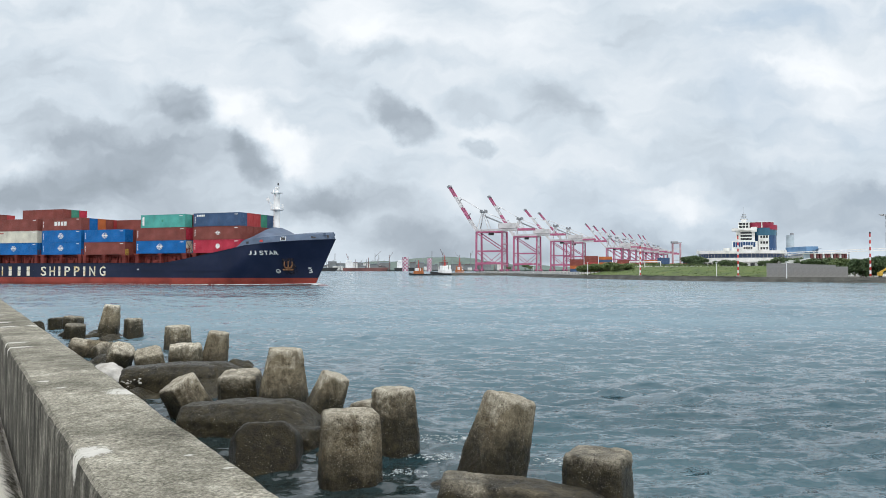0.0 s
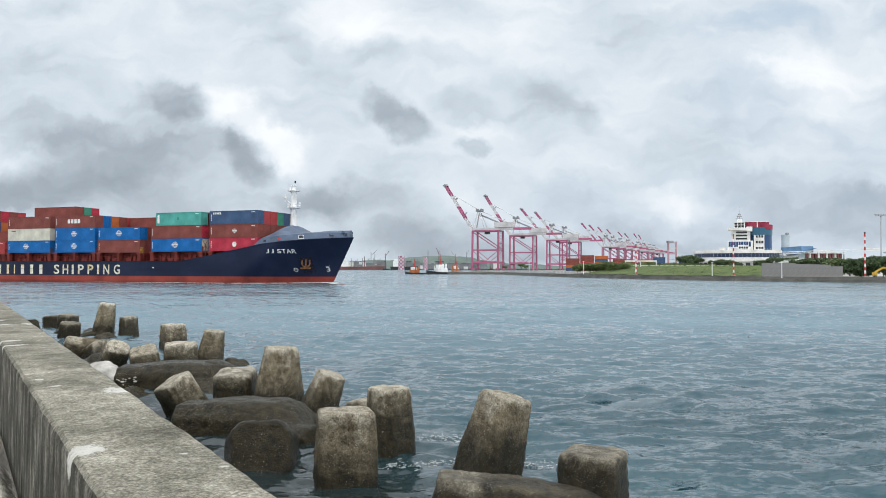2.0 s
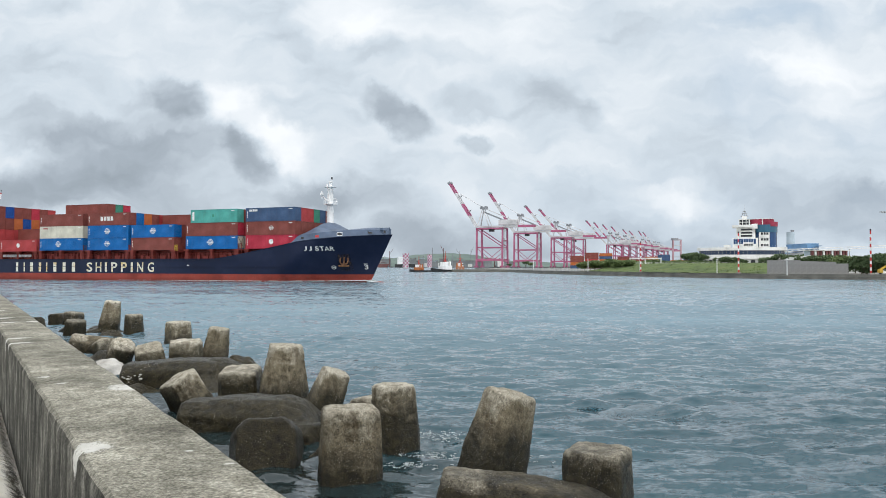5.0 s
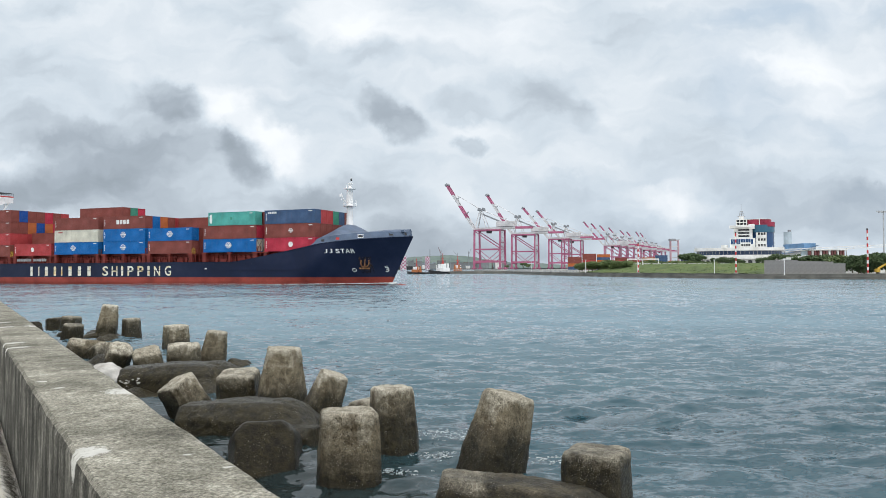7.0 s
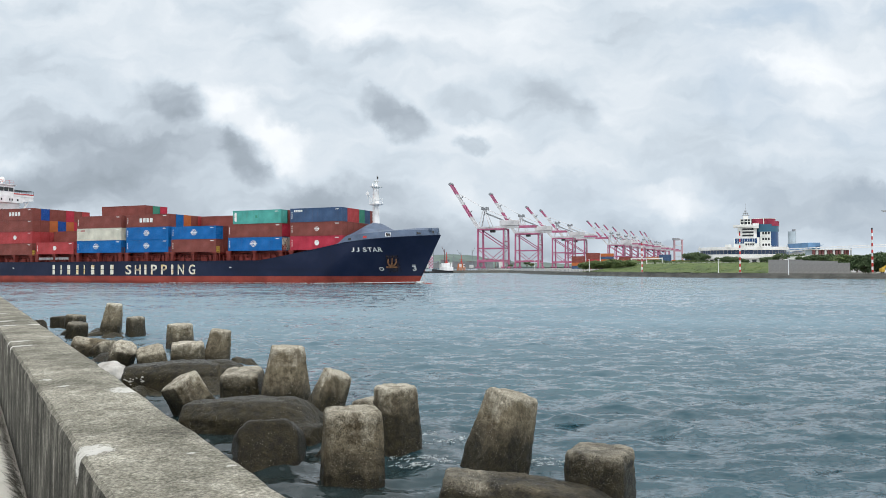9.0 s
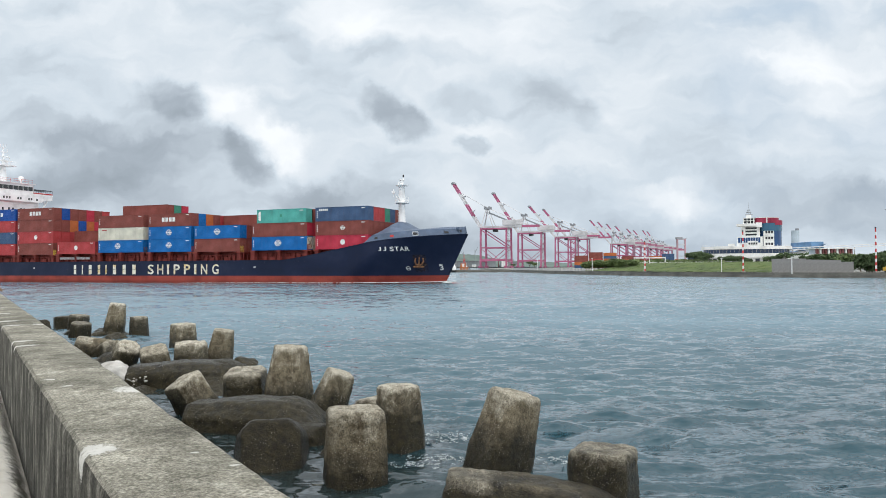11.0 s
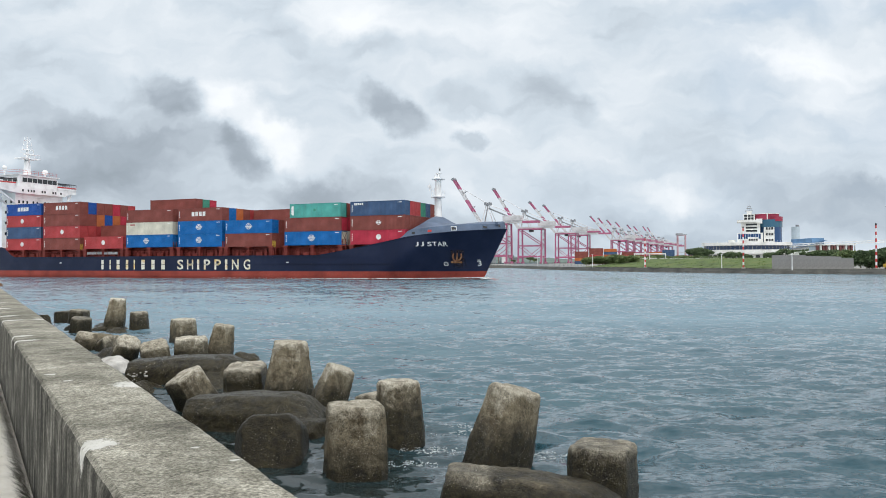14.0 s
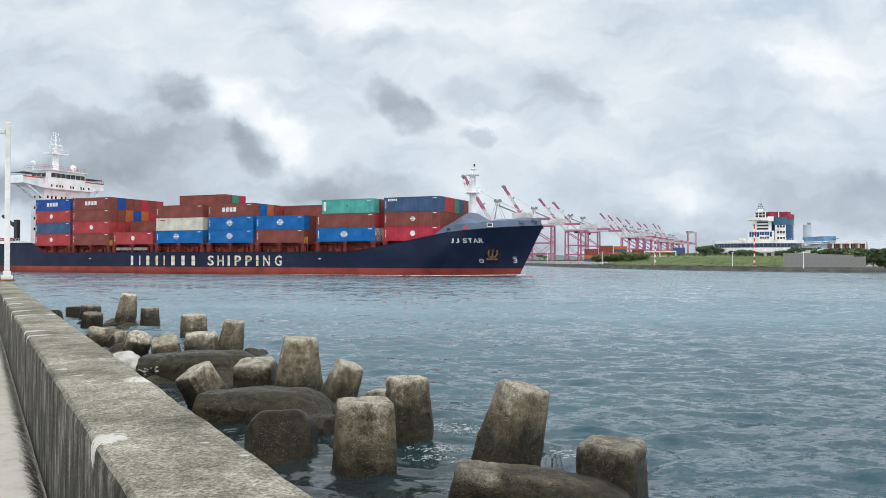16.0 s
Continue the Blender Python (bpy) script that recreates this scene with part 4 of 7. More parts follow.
def ring_emblem(parent, x, z, r):
    bm = bmesh.new()
    n = 32
    for k, (a, b) in enumerate(((1.0, 0.82), (0.62, 0.44))):
        for i in range(n):
            t0, t1 = 2 * math.pi * i / n, 2 * math.pi * (i + 1) / n
            q = [(x + r * k2 * math.cos(t), -0.012, z + r * k2 * math.sin(t) * 0.92) for k2, t in ((a, t0), (a, t1), (b, t1), (b, t0))]
            bm.faces.new([bm.verts.new(p) for p in q])
    box(bm, x - r * 1.25, x + r * 1.25, -0.016, -0.006, z - r * 0.14, z + r * 0.14)
    return part("badge", bm, SIGN_WHITE, parent, "plain white ring badge with a bar across it")


def side_marks(c, ln):
    """Identification writing too small to read: thin pale bars at the ends."""
    for k in range(4):
        mark(c, "lettering", 0.34, 0.52, 0.75 + 0.38 * k, 1.0 + 0.38 * k, SIGN_WHITE)
    mark(c, "lettering", ln - 1.5, ln - 0.6, 2.42, 2.56, SIGN_WHITE)


def word_bars(c, x, z, n, w, h):
    for k in range(n):
        mark(c, "lettering", x + k * w * 1.35, x + k * w * 1.35 + w, z, z + h, SIGN_WHITE, "plain white bar for a letter")


def stack_bay(feet, u, starboard, inner, base=6.97, top_feet=None):
    """One bay: the starboard column upwards, then every other row with its colours upwards."""
    made = []
    for row, column in enumerate([starboard] + inner):
        for tier, colour in enumerate(column):
            if colour is None:
                continue
            f = top_feet if top_feet and row == 0 and tier == len(column) - 1 else feet
            off = (LENGTHS[feet] - LENGTHS[f]) * 0.85
            shown = row == 0 or tier >= len(([starboard] + inner)[row - 1])
            c = container(f, colour, u + off, row * ROW, base + tier * TIER, shown)
            if row == 0:
                side_marks(c, LENGTHS[f])
            made.append((row, tier, c, f))
    return made


def pick(made, row, tier):
    return next(c for r, t, c, f in made if r == row and t == tier)


R3 = random.Random(7)


def mixed(n, tiers, last=()):
    return [[R3.choice((RED, BROWN, BROWN, BLUE, BROWN, ORANGE, CRIMSON)) for _ in range(tiers)] for _ in range(n)]


bay = stack_bay(40, -12.19, [CRIMSON, BROWN, SLATE], [[BROWN, BROWN, RED], [RED, BROWN, RED], [BROWN, BROWN, GREEN], [BLUE, BROWN, SLATE], [BROWN, BROWN, BROWN], [RED, BROWN]])
emblem(pick(bay, 0, 0), 6.4, 1.45, 0.55)
ring_emblem(pick(bay, 0, 1), 6.4, 1.45, 0.5)
word_bars(pick(bay, 0, 2), 0.9, 2.12, 5, 0.32, 0.42)
bay = stack_bay(45, -28.0, [BLUE, BROWN, TEAL], [[CREAM, CRIMSON, BROWN]] + [[BROWN, BROWN, BROWN]] + mixed(4, 3), top_feet=40, base=6.95)
ring_emblem(pick(bay, 0, 0), 6.6, 1.5, 0.72)
for tier, colour in ((0, CREAM), (1, CRIMSON)):
    for o in pick(bay, 0, tier).children:
        if o.name.startswith("end_panel"):
            coat(o, PAINTS[colour])
            tagged(o, f"{PAINT_WORDS[colour]} end panel")
for sign in (-1, 1):
    bm = bmesh.new()
    beam(bm, (13.74, 1.22 - sign * 1.0, 0.3), (13.74, 1.22 + sign * 1.0, 2.6), 0.05, 0.06)
    part("lashing_rod", bm, BLACK, pick(bay, 0, 0))
mark(pick(bay, 0, 2), "lettering", 5.8, 6.3, 1.2, 1.75, PAINTS[GREEN])
mark(pick(bay, 0, 2), "lettering", 0.5, 1.0, 0.5, 2.4, SIGN_WHITE)
bay = stack_bay(40, -43.4, [BROWN, BLUE], [[BROWN, BROWN], [RED, BROWN], [BROWN, BROWN], [BROWN, BROWN, BROWN], [RED, BROWN, BROWN], [BROWN, RED, BROWN]], base=6.80)
ring_emblem(pick(bay, 0, 1), 6.2, 1.5, 0.72)
bay = stack_bay(40, -56.5, [BLUE, BLUE, BROWN], [[BROWN, RED, BLUE], [BROWN, BROWN, ORANGE], [BROWN, BROWN, BROWN]] + mixed(3, 3), base=6.90)
ring_emblem(pick(bay, 0, 0), 5.9, 1.5, 0.72)
ring_emblem(pick(bay, 0, 1), 5.9, 1.5, 0.72)
word_bars(pick(bay, 0, 2), 3.9, 1.05, 4, 0.75, 0.95)
bay = stack_bay(45, -71.75, [BLUE, CREAM, BROWN], [[BROWN, BROWN, BROWN], [RED, BROWN, BROWN], [BROWN, BROWN, BROWN, BROWN], [BROWN, BROWN, BROWN, GREEN], [BROWN, RED, BROWN, CRIMSON]] + mixed(1, 3), base=6.93)
ring_emblem(pick(bay, 0, 0), 6.0, 1.5, 0.72)
mark(pick(bay, 0, 1), "lettering", 1.2, 2.6, 2.2, 2.45, PAINTS[RED])
bay = stack_bay(40, -85.0, [RED], [[BROWN], [RED, BROWN], [BROWN, BROWN], [BROWN, RED]] + mixed(2, 2), base=6.75)
emblem(pick(bay, 0, 0), 6.1, 1.45, 0.55)
bay = stack_bay(40, -98.6, [BROWN, RED, BROWN, BROWN], [[RED, RED, BROWN, NAVYBLUE], [BROWN, RED, ORANGE, BROWN], [BROWN, BROWN, NAVYBLUE, BROWN], [BROWN, RED, ORANGE, CRIMSON], [RED, BROWN, CRIMSON, BROWN], [BROWN, BROWN, BROWN, RED]], base=6.62)
emblem(pick(bay, 0, 1), 6.3, 1.45, 0.55)
word_bars(pick(bay, 0, 3), 4.2, 1.05, 4, 0.75, 0.95)
bay = stack_bay(40, -111.6, [RED, SLATE, RED, NAVYBLUE], mixed(6, 4), base=6.62)
emblem(pick(bay, 0, 0), 5.6, 1.45, 0.55)
emblem(pick(bay, 0, 2), 5.6, 1.45, 0.55)
word_bars(pick(bay, 0, 3), 4.0, 1.05, 4, 0.75, 0.95)


# ---- ship: hatches, posts, forecastle, masts, house ----
BAYS = [(-12.19, 12.19, 6.97), (-28.0, 13.72, 6.95), (-43.4, 12.19, 6.80), (-56.5, 12.19, 6.90), (-71.75, 13.72, 6.93), (-85.0, 12.19, 6.75), (-98.6, 12.19, 6.62), (-111.6, 12.19, 6.62)]


def outfit():
    for u, ln, base in BAYS:
        bm = bmesh.new()
        box(bm, u + 0.2, u + ln - 0.2, -7.0, 7.0, 4.6, base - 0.55)
        for k in range(12):
            x = u + 0.4 + (ln - 0.8) * k / 11
            box(bm, x - 0.06, x + 0.06, -7.25, -6.95, 4.6, base - 0.6)
        part("hatch_coaming", bm, DECK_RED, SHIP)
        bm = bmesh.new()
        box(bm, u, u + ln, -7.4, 7.4, base - 0.52, base - 0.03, 0.05)
        part("hatch_cover", bm, DECK_RED, SHIP)
        for k, f in enumerate((0.02, 0.5, 0.98)):
            for sd in (-1, 1):
                if u > -20 and k:
                    continue
                bm = bmesh.new()
                x, y = u + ln * f, sd * 8.35
                w = 0.55 if k == 1 else 0.85
                box(bm, x - w / 2, x + w / 2, y - 0.45, y + 0.45, 4.7, base - 0.35)
                box(bm, x - w / 2 - 0.2, x + w / 2 + 0.2, y - 0.6, y + 0.6, base - 0.36, base - 0.02)
                beam(bm, (x - w / 2 - 0.5, y, 4.75), (x - w / 2, y, base - 0.6), 0.12, 0.12)
                part("container_post", bm, DECK_RED, SHIP)
        # vents, lockers and pipes on the side deck
        for x, w, h in () if u > -20 else ((u + ln * 0.22, 0.7, 1.0), (u + ln * 0.36, 1.3, 0.75), (u + ln * 0.70, 1.6, 0.9), (u + ln * 0.84, 0.6, 1.2)):
            bm = bmesh.new()
            box(bm, x - w / 2, x + w / 2, -8.2, -7.6, 4.7, 4.72 + h, 0.04)
            part("deck_locker", bm, DECK_RED, SHIP)
        bm = bmesh.new()
        for h in (0.55, 1.1):
            tube(bm, (u - 1.0, -8.9, 4.85 + h), (u + ln + 0.6, -8.9, 4.85 + h), 0.03, n=5)
        for k in range(9):
            x = u - 1.0 + (ln + 1.6) * k / 8
            tube(bm, (x, -8.9, 4.8), (x, -8.9, 5.97), 0.035, n=5)
        if u < -20:
            part("side_rail", bm, DECK_RED, SHIP)
        else:
            bm.free()
    # lashing platforms between the bays
    for (u, ln, base), paint_it in zip(BAYS[1:], (DECK_RED, LADDER_YELLOW, DECK_RED, BLACK, DECK_RED, LADDER_YELLOW, DECK_RED)):
        bm = bmesh.new()
        x0, x1 = u + ln + 0.15, u + ln + 0.95
        for y in (-8.6, -6.2, -3.8):
            for x in (x0, x1):
                tube(bm, (x, y, 4.8), (x, y, base + 1.15), 0.06, n=6)
        box(bm, x0, x1, -8.8, 8.8, base - 0.25, base - 0.15)
        part("lashing_platform", bm, DECK_RED, SHIP)
        bm = bmesh.new()
        for h in (0.35, 0.75, 1.15):
            tube(bm, (x0, -8.7, base + h), (x1, -8.7, base + h), 0.035, n=5)
        for x in np.linspace(x0, x1, 4):
            tube(bm, (x, -8.7, base - 0.2), (x, -8.7, base + 1.15), 0.035, n=5)
        part("platform_rail", bm, paint_it, SHIP)
    # the silvery gangway stowed on the side deck
    bm = bmesh.new()
    box(bm, -84, -74.5, -8.7, -8.55, 5.35, 6.0)
    way = part("gangway", bm, STEEL, SHIP, "stowed aluminium gangway")
    for k in range(16):
        bm = bmesh.new()
        box(bm, -84 + 0.6 * k, -83.92 + 0.6 * k, -8.77, -8.7, 5.3, 6.05)
        part("stanchion", bm, STEEL, way)


def forecastle():
    """The whaleback over the bow: a blue-grey turtle deck with freeing ports."""
    bm = bmesh.new()
    us = list(np.arange(-1.2, 17.8, 0.4))
    crown = []
    for u in us:
        zd = deck_z(u)
        g = ease((u + 1.4) / 2.6)
        b = half_breadth(u, zd)
        wall = 1.25 * g * (1 - 0.25 * ease((u - 13) / 5))
        dome = 0.12 + 0.45 * g + 2.25 * math.exp(-((u - 3.4) / 2.5) ** 2) * g
        inset = max(0.05, b - 0.42)
        ring = [bm.verts.new((u, -b, zd + 0.02))]
        for k in range(15):
            t = -1 + 2 * k / 14
            ring.append(bm.verts.new((u, inset * t, zd + 0.05 + wall + dome * (1 - abs(t) ** 1.8) ** 1.1)))
        ring.append(bm.verts.new((u, b, zd + 0.02)))
        crown.append(ring)
    for a, b in zip(crown, crown[1:]):
        for k in range(16):
            bm.faces.new((a[k], b[k], b[k + 1], a[k + 1]))
    bm.faces.new(crown[0])
    bm.faces.new(crown[-1][::-1])
    bmesh.ops.recalc_face_normals(bm, faces=bm.faces)
    fore = part("forecastle_cover", bm, DECK_GREY, SHIP, "blue-grey steel turtle deck over the bow")
    # freeing ports, each a framed dark opening
    for u, w, h, m in ((1.6, 0.7, 0.5, BLACK), (5.0, 0.8, 0.5, TRIM_RED), (9.5, 0.95, 0.62, BLACK), (14.6, 0.95, 0.72, BLACK), (16.9, 0.5, 0.6, BLACK)):
        z = deck_z(u) + 0.34
        y, y1 = -half_breadth(u, deck_z(u)), -half_breadth(u + w, deck_z(u + w))
        turn = math.degrees(math.atan2(y1 - y, w))
        bm = bmesh.new()
        box(bm, 0, w, -0.03, 0.3, 0, h)
        o = part("freeing_port", bm, m, fore)
        o.matrix_basis = pose(u, y + 0.1, z, -18, 0, turn)
        bm = bmesh.new()
        for x0, x1, z0, z1 in ((-0.08, 0, -0.08, h + 0.08), (w, w + 0.08, -0.08, h + 0.08), (0, w, -0.08, 0), (0, w, h, h + 0.08)):
            box(bm, x0, x1, -0.08, 0.1, z0, z1)
        o = part("port_frame", bm, SHIP_WHITE if 9 < u < 10 else DECK_GREY, fore)
        o.matrix_basis = pose(u, y + 0.1, z, -18, 0, turn)
    # fairleads
    for u, sd in ((16.6, -1), (16.6, 1)):
        bm = bmesh.new()
        y = sd * half_breadth(u, deck_z(u)) * 0.92
        box(bm, u - 0.3, u + 0.3, y - 0.2, y + 0.2, deck_z(u) + 0.9, deck_z(u) + 1.45, 0.08)
        part("fairlead", bm, DECK_GREY, fore)
    # foremast
    mast = new("foremast")
    mast.parent = SHIP
    mast.location = (0.75, -0.6, 0)
    bm = bmesh.new()
    tube(bm, (2.8, 0.3, 11.2), (2.8, 0.3, 17.4), 0.78, 0.60, 20)
    tube(bm, (2.8, 0.3, 17.4), (2.8, 0.3, 21.6), 0.50, 0.34, 16)
    part("mast_column", bm, SHIP_WHITE, mast, "white tapered steel mast", smooth=False)
    bm = bmesh.new()
    tube(bm, (2.8, 0.3, 16.5), (2.8, 0.3, 16.7), 1.45, 1.5, 16)
    for k in range(10):
        a = 2 * math.pi * k / 10
        tube(bm, (2.8 + 1.42 * math.cos(a), 0.3 + 1.42 * math.sin(a), 16.6), (2.8 + 1.42 * math.cos(a), 0.3 + 1.42 * math.sin(a), 17.8), 0.035, n=5)
    for h in (17.2, 17.8):
        for k in range(16):
            a, b = 2 * math.pi * k / 16, 2 * math.pi * (k + 1) / 16
            tube(bm, (2.8 + 1.42 * math.cos(a), 0.3 + 1.42 * math.sin(a), h), (2.8 + 1.42 * math.cos(b), 0.3 + 1.42 * math.sin(b), h), 0.03, n=4)
    part("mast_platform", bm, SHIP_WHITE, mast)
    bm = bmesh.new()
    tube(bm, (2.8, 0.3, 20.2), (2.8, 0.3, 20.36), 1.3, 1.35, 12)
    tube(bm, (2.8, 0.3, 17.4), (2.8, 0.3, 20.2), 0.66, 0.60, 14)
    tube(bm, (2.8, 0.3, 21.4), (2.8, 0.3, 21.5), 0.7, 0.7, 12)
    for y in (-0.5, 1.1):
        tube(bm, (2.4, y, 20.3), (2.4, y, 21.0), 0.16, 0.16, 8)
    tube(bm, (3.1, 0.3, 21.5), (3.1, 0.3, 22.8), 0.05, n=6)
    part("lamp_bracket", bm, SHIP_WHITE, mast)
    bm = bmesh.new()
    box(bm, 3.0, 3.25, 0.15, 0.45, 22.0, 22.5, 0.03)
    part("mast_lamp", bm, BLACK, mast)
    for dy, h0, h1 in ((-1.3, 16.8, 19.4), (1.7, 16.8, 19.0)):
        bm = bmesh.new()
        beam(bm, (2.3, 0.3, h0 + 0.3), (1.6, dy, h1 - 0.8), 0.12, 0.12)
        beam(bm, (1.6, dy, h1 - 1.6), (1.6, dy, h1), 0.14, 0.14)
        box(bm, 1.35, 1.85, dy - 0.3, dy + 0.3, h1 - 0.9, h1 - 0.35)
        part("floodlight_arm", bm, SHIP_WHITE, mast)
    bm = bmesh.new()
    for sd in (-0.25, 0.25):
        tube(bm, (2.0, 0.3 + sd, 12.0), (2.15, 0.3 + sd, 20.2), 0.03, n=4)
    for k in range(26):
        z = 12.2 + 0.31 * k
        tube(bm, (2.0 + 0.018 * k * 0.31, 0.05, z), (2.0 + 0.018 * k * 0.31, 0.55, z), 0.02, n=4)
    part("mast_ladder", bm, SHIP_WHITE, mast)


outfit()
forecastle()


def on_hull(me, u0, z0):
    """Wrap a flat mesh (x along the ship, y up) onto the starboard shell."""
    for v in me.vertices:
        u, z = u0 + v.co.x, z0 + v.co.y
        v.co = (u, -half_breadth(u, z) - 0.035, z)


def lettering(text, u0, z0, height, width, material, label):
    cu = bpy.data.curves.new("lettering", "FONT")
    cu.body, cu.size, cu.resolution_u, cu.offset = text, 1.0, 3, 0.018
    tmp = new("lettering", cu)
    bpy.context.view_layer.update()
    me = bpy.data.meshes.new_from_object(tmp.evaluated_get(bpy.context.evaluated_depsgraph_get()))
    bpy.data.objects.remove(tmp)
    xs, ys = [v.co.x for v in me.vertices], [v.co.y for v in me.vertices]
    sx, sy = width / (max(xs) - min(xs)), height / (max(ys) - min(ys))
    for v in me.vertices:
        v.co = ((v.co.x - min(xs)) * sx, (v.co.y - min(ys)) * sy, 0)
    on_hull(me, u0, z0)
    me.materials.clear()
    me.materials.append(material)
    o = new("lettering", me)
    o.parent = HULL
    return tagged(o, label)


for ch, du, w in (("J", 0.0, 0.72), ("J", 1.08, 0.72), ("S", 2.42, 0.88), ("T", 3.42, 0.84), ("A", 4.32, 0.96), ("R", 5.34, 0.84)):
    lettering(ch, 2.45 + du * 0.97, 6.45, 0.86, w * 0.9, SIGN_WHITE, "white painted letter of the ship's name")
for k, ch in enumerate("SHIPPING"):
    w = 0.62 if ch == "I" else 1.75
    u = -56.3 + (0, 2.75, 5.55, 7.45, 10.35, 13.2, 15.05, 18.1)[k]
    lettering(ch, u, 1.88, 2.2, w, SIGN_CREAM, "cream painted letter with ochre stains")


def hull_bar(u, z, w, h, material, label):
    bm = bmesh.new()
    nx = max(2, int(w / 0.4))
    rows = [[bm.verts.new((u + w * i / nx, z + h * j / 2, 0)) for i in range(nx + 1)] for j in range(3)]
    for a, b in zip(rows, rows[1:]):
        for i in range(nx):
            bm.faces.new((a[i], a[i + 1], b[i + 1], b[i]))
    o = part("lettering", bm, material, HULL, label)
    on_hull(o.data, 0, 0)
    return o


# the owner's mark: plain bars, letter by letter
for u, w in ((-79.3, 1.2), (-76.6, 0.6), (-74.6, 1.5), (-71.7, 1.2), (-69.2, 0.6), (-67.1, 1.6), (-64.1, 1.5), (-61.2, 1.6)):
    hull_bar(u + w * 0.2, 1.88, w * 0.62, 2.2, SIGN_CREAM, "plain cream bar for a letter")


def anchor():
    a = new("anchor")
    a.parent = HULL
    bm = bmesh.new()
    beam(bm, (0, 0, -0.7), (0, 0, 1.3), 0.26, 0.26)
    for sd in (-1, 1):
        for p, q, w in (((0, 0, -0.6), (sd * 0.6, -0.1, -0.35), 0.34), ((sd * 0.6, -0.1, -0.35), (sd * 0.85, -0.15, 0.3), 0.3), ((sd * 0.85, -0.15, 0.3), (sd * 0.75, -0.15, 0.95), 0.2)):
            beam(bm, p, q, w, 0.24)
    box(bm, -1.1, 1.1, -0.18, 0.2, -1.0, -0.72, 0.06)
    part("fluke", bm, RUST, a, "rusty iron anchor flukes and shank")
    u, z = 9.4, 4.15
    y = -half_breadth(u, z) - 0.12
    slope = math.degrees(math.atan2(half_breadth(u + 0.5, z) - half_breadth(u - 0.5, z), 1.0))
    a.matrix_basis = pose(u, y, z, 16, 0, -slope)
    bm = bmesh.new()
    bmesh.ops.create_cone(bm, cap_ends=True, segments=20, radius1=0.62, radius2=0.5, depth=0.16, matrix=Matrix.Translation((0, 0.1, 1.35)) @ Matrix.Rotation(math.pi / 2, 4, "X"))
    part("hawse_pipe", bm, BLACK, a)


anchor()


def rust_stain(u, z, w, h):
    m, nt, bsdf = fresh("rust_stain")
    co = nt.nodes.new("ShaderNodeTexCoord").outputs["Object"]
    run = noise_of(nt, stretched(nt, co, 1.6, 1.6, 0.45), 1.6, 5, 0.65)
    bsdf.inputs["Base Color"].default_value = (0.085, 0.045, 0.022, 1)
    bsdf.inputs["Roughness"].default_value = 0.85
    nt.links.new(ramp(nt, run, (0.46, (0, 0, 0)), (0.64, (0.8, 0.8, 0.8))), bsdf.inputs["Alpha"])
    o = hull_bar(u, z, w, h, m, "brown rust run below the hawse pipe")
    o.name = "rust_stain"


def painted_ring(u, z, r0, r1, a0=0, a1=360, squash=1.0):
    bm = bmesh.new()
    n = 28
    inner, outer = [], []
    for i in range(n + 1):
        t = radians(a0 + (a1 - a0) * i / n)
        inner.append(bm.verts.new((u + r0 * math.cos(t) * squash, z + r0 * math.sin(t), 0)))
        outer.append(bm.verts.new((u + r1 * math.cos(t) * squash, z + r1 * math.sin(t), 0)))
    for i in range(n):
        bm.faces.new((inner[i], inner[i + 1], outer[i + 1], outer[i]))
    o = part("bow_mark", bm, SIGN_WHITE, HULL, "white painted bow mark")
    on_hull(o.data, 0, 0)


rust_stain(8.3, 2.3, 2.4, 3.4)
painted_ring(7.35, 3.0, 0.30, 0.40)
hull_bar(7.1, 2.95, 0.5, 0.09, SIGN_WHITE, "white painted bow mark")
lettering("3", 12.6, 2.6, 1.05, 0.66, SIGN_WHITE, "white painted bow mark")
hull_bar(12.62, 3.72, 0.6, 0.09, SIGN_WHITE, "white painted bow mark")
hull_bar(-27.3, 3.3, 0.55, 0.22, SIGN_WHITE, "small plain white bar of hull lettering")
hull_bar(-92.5, 3.3, 0.55, 0.22, SIGN_WHITE, "small plain white bar of hull lettering")


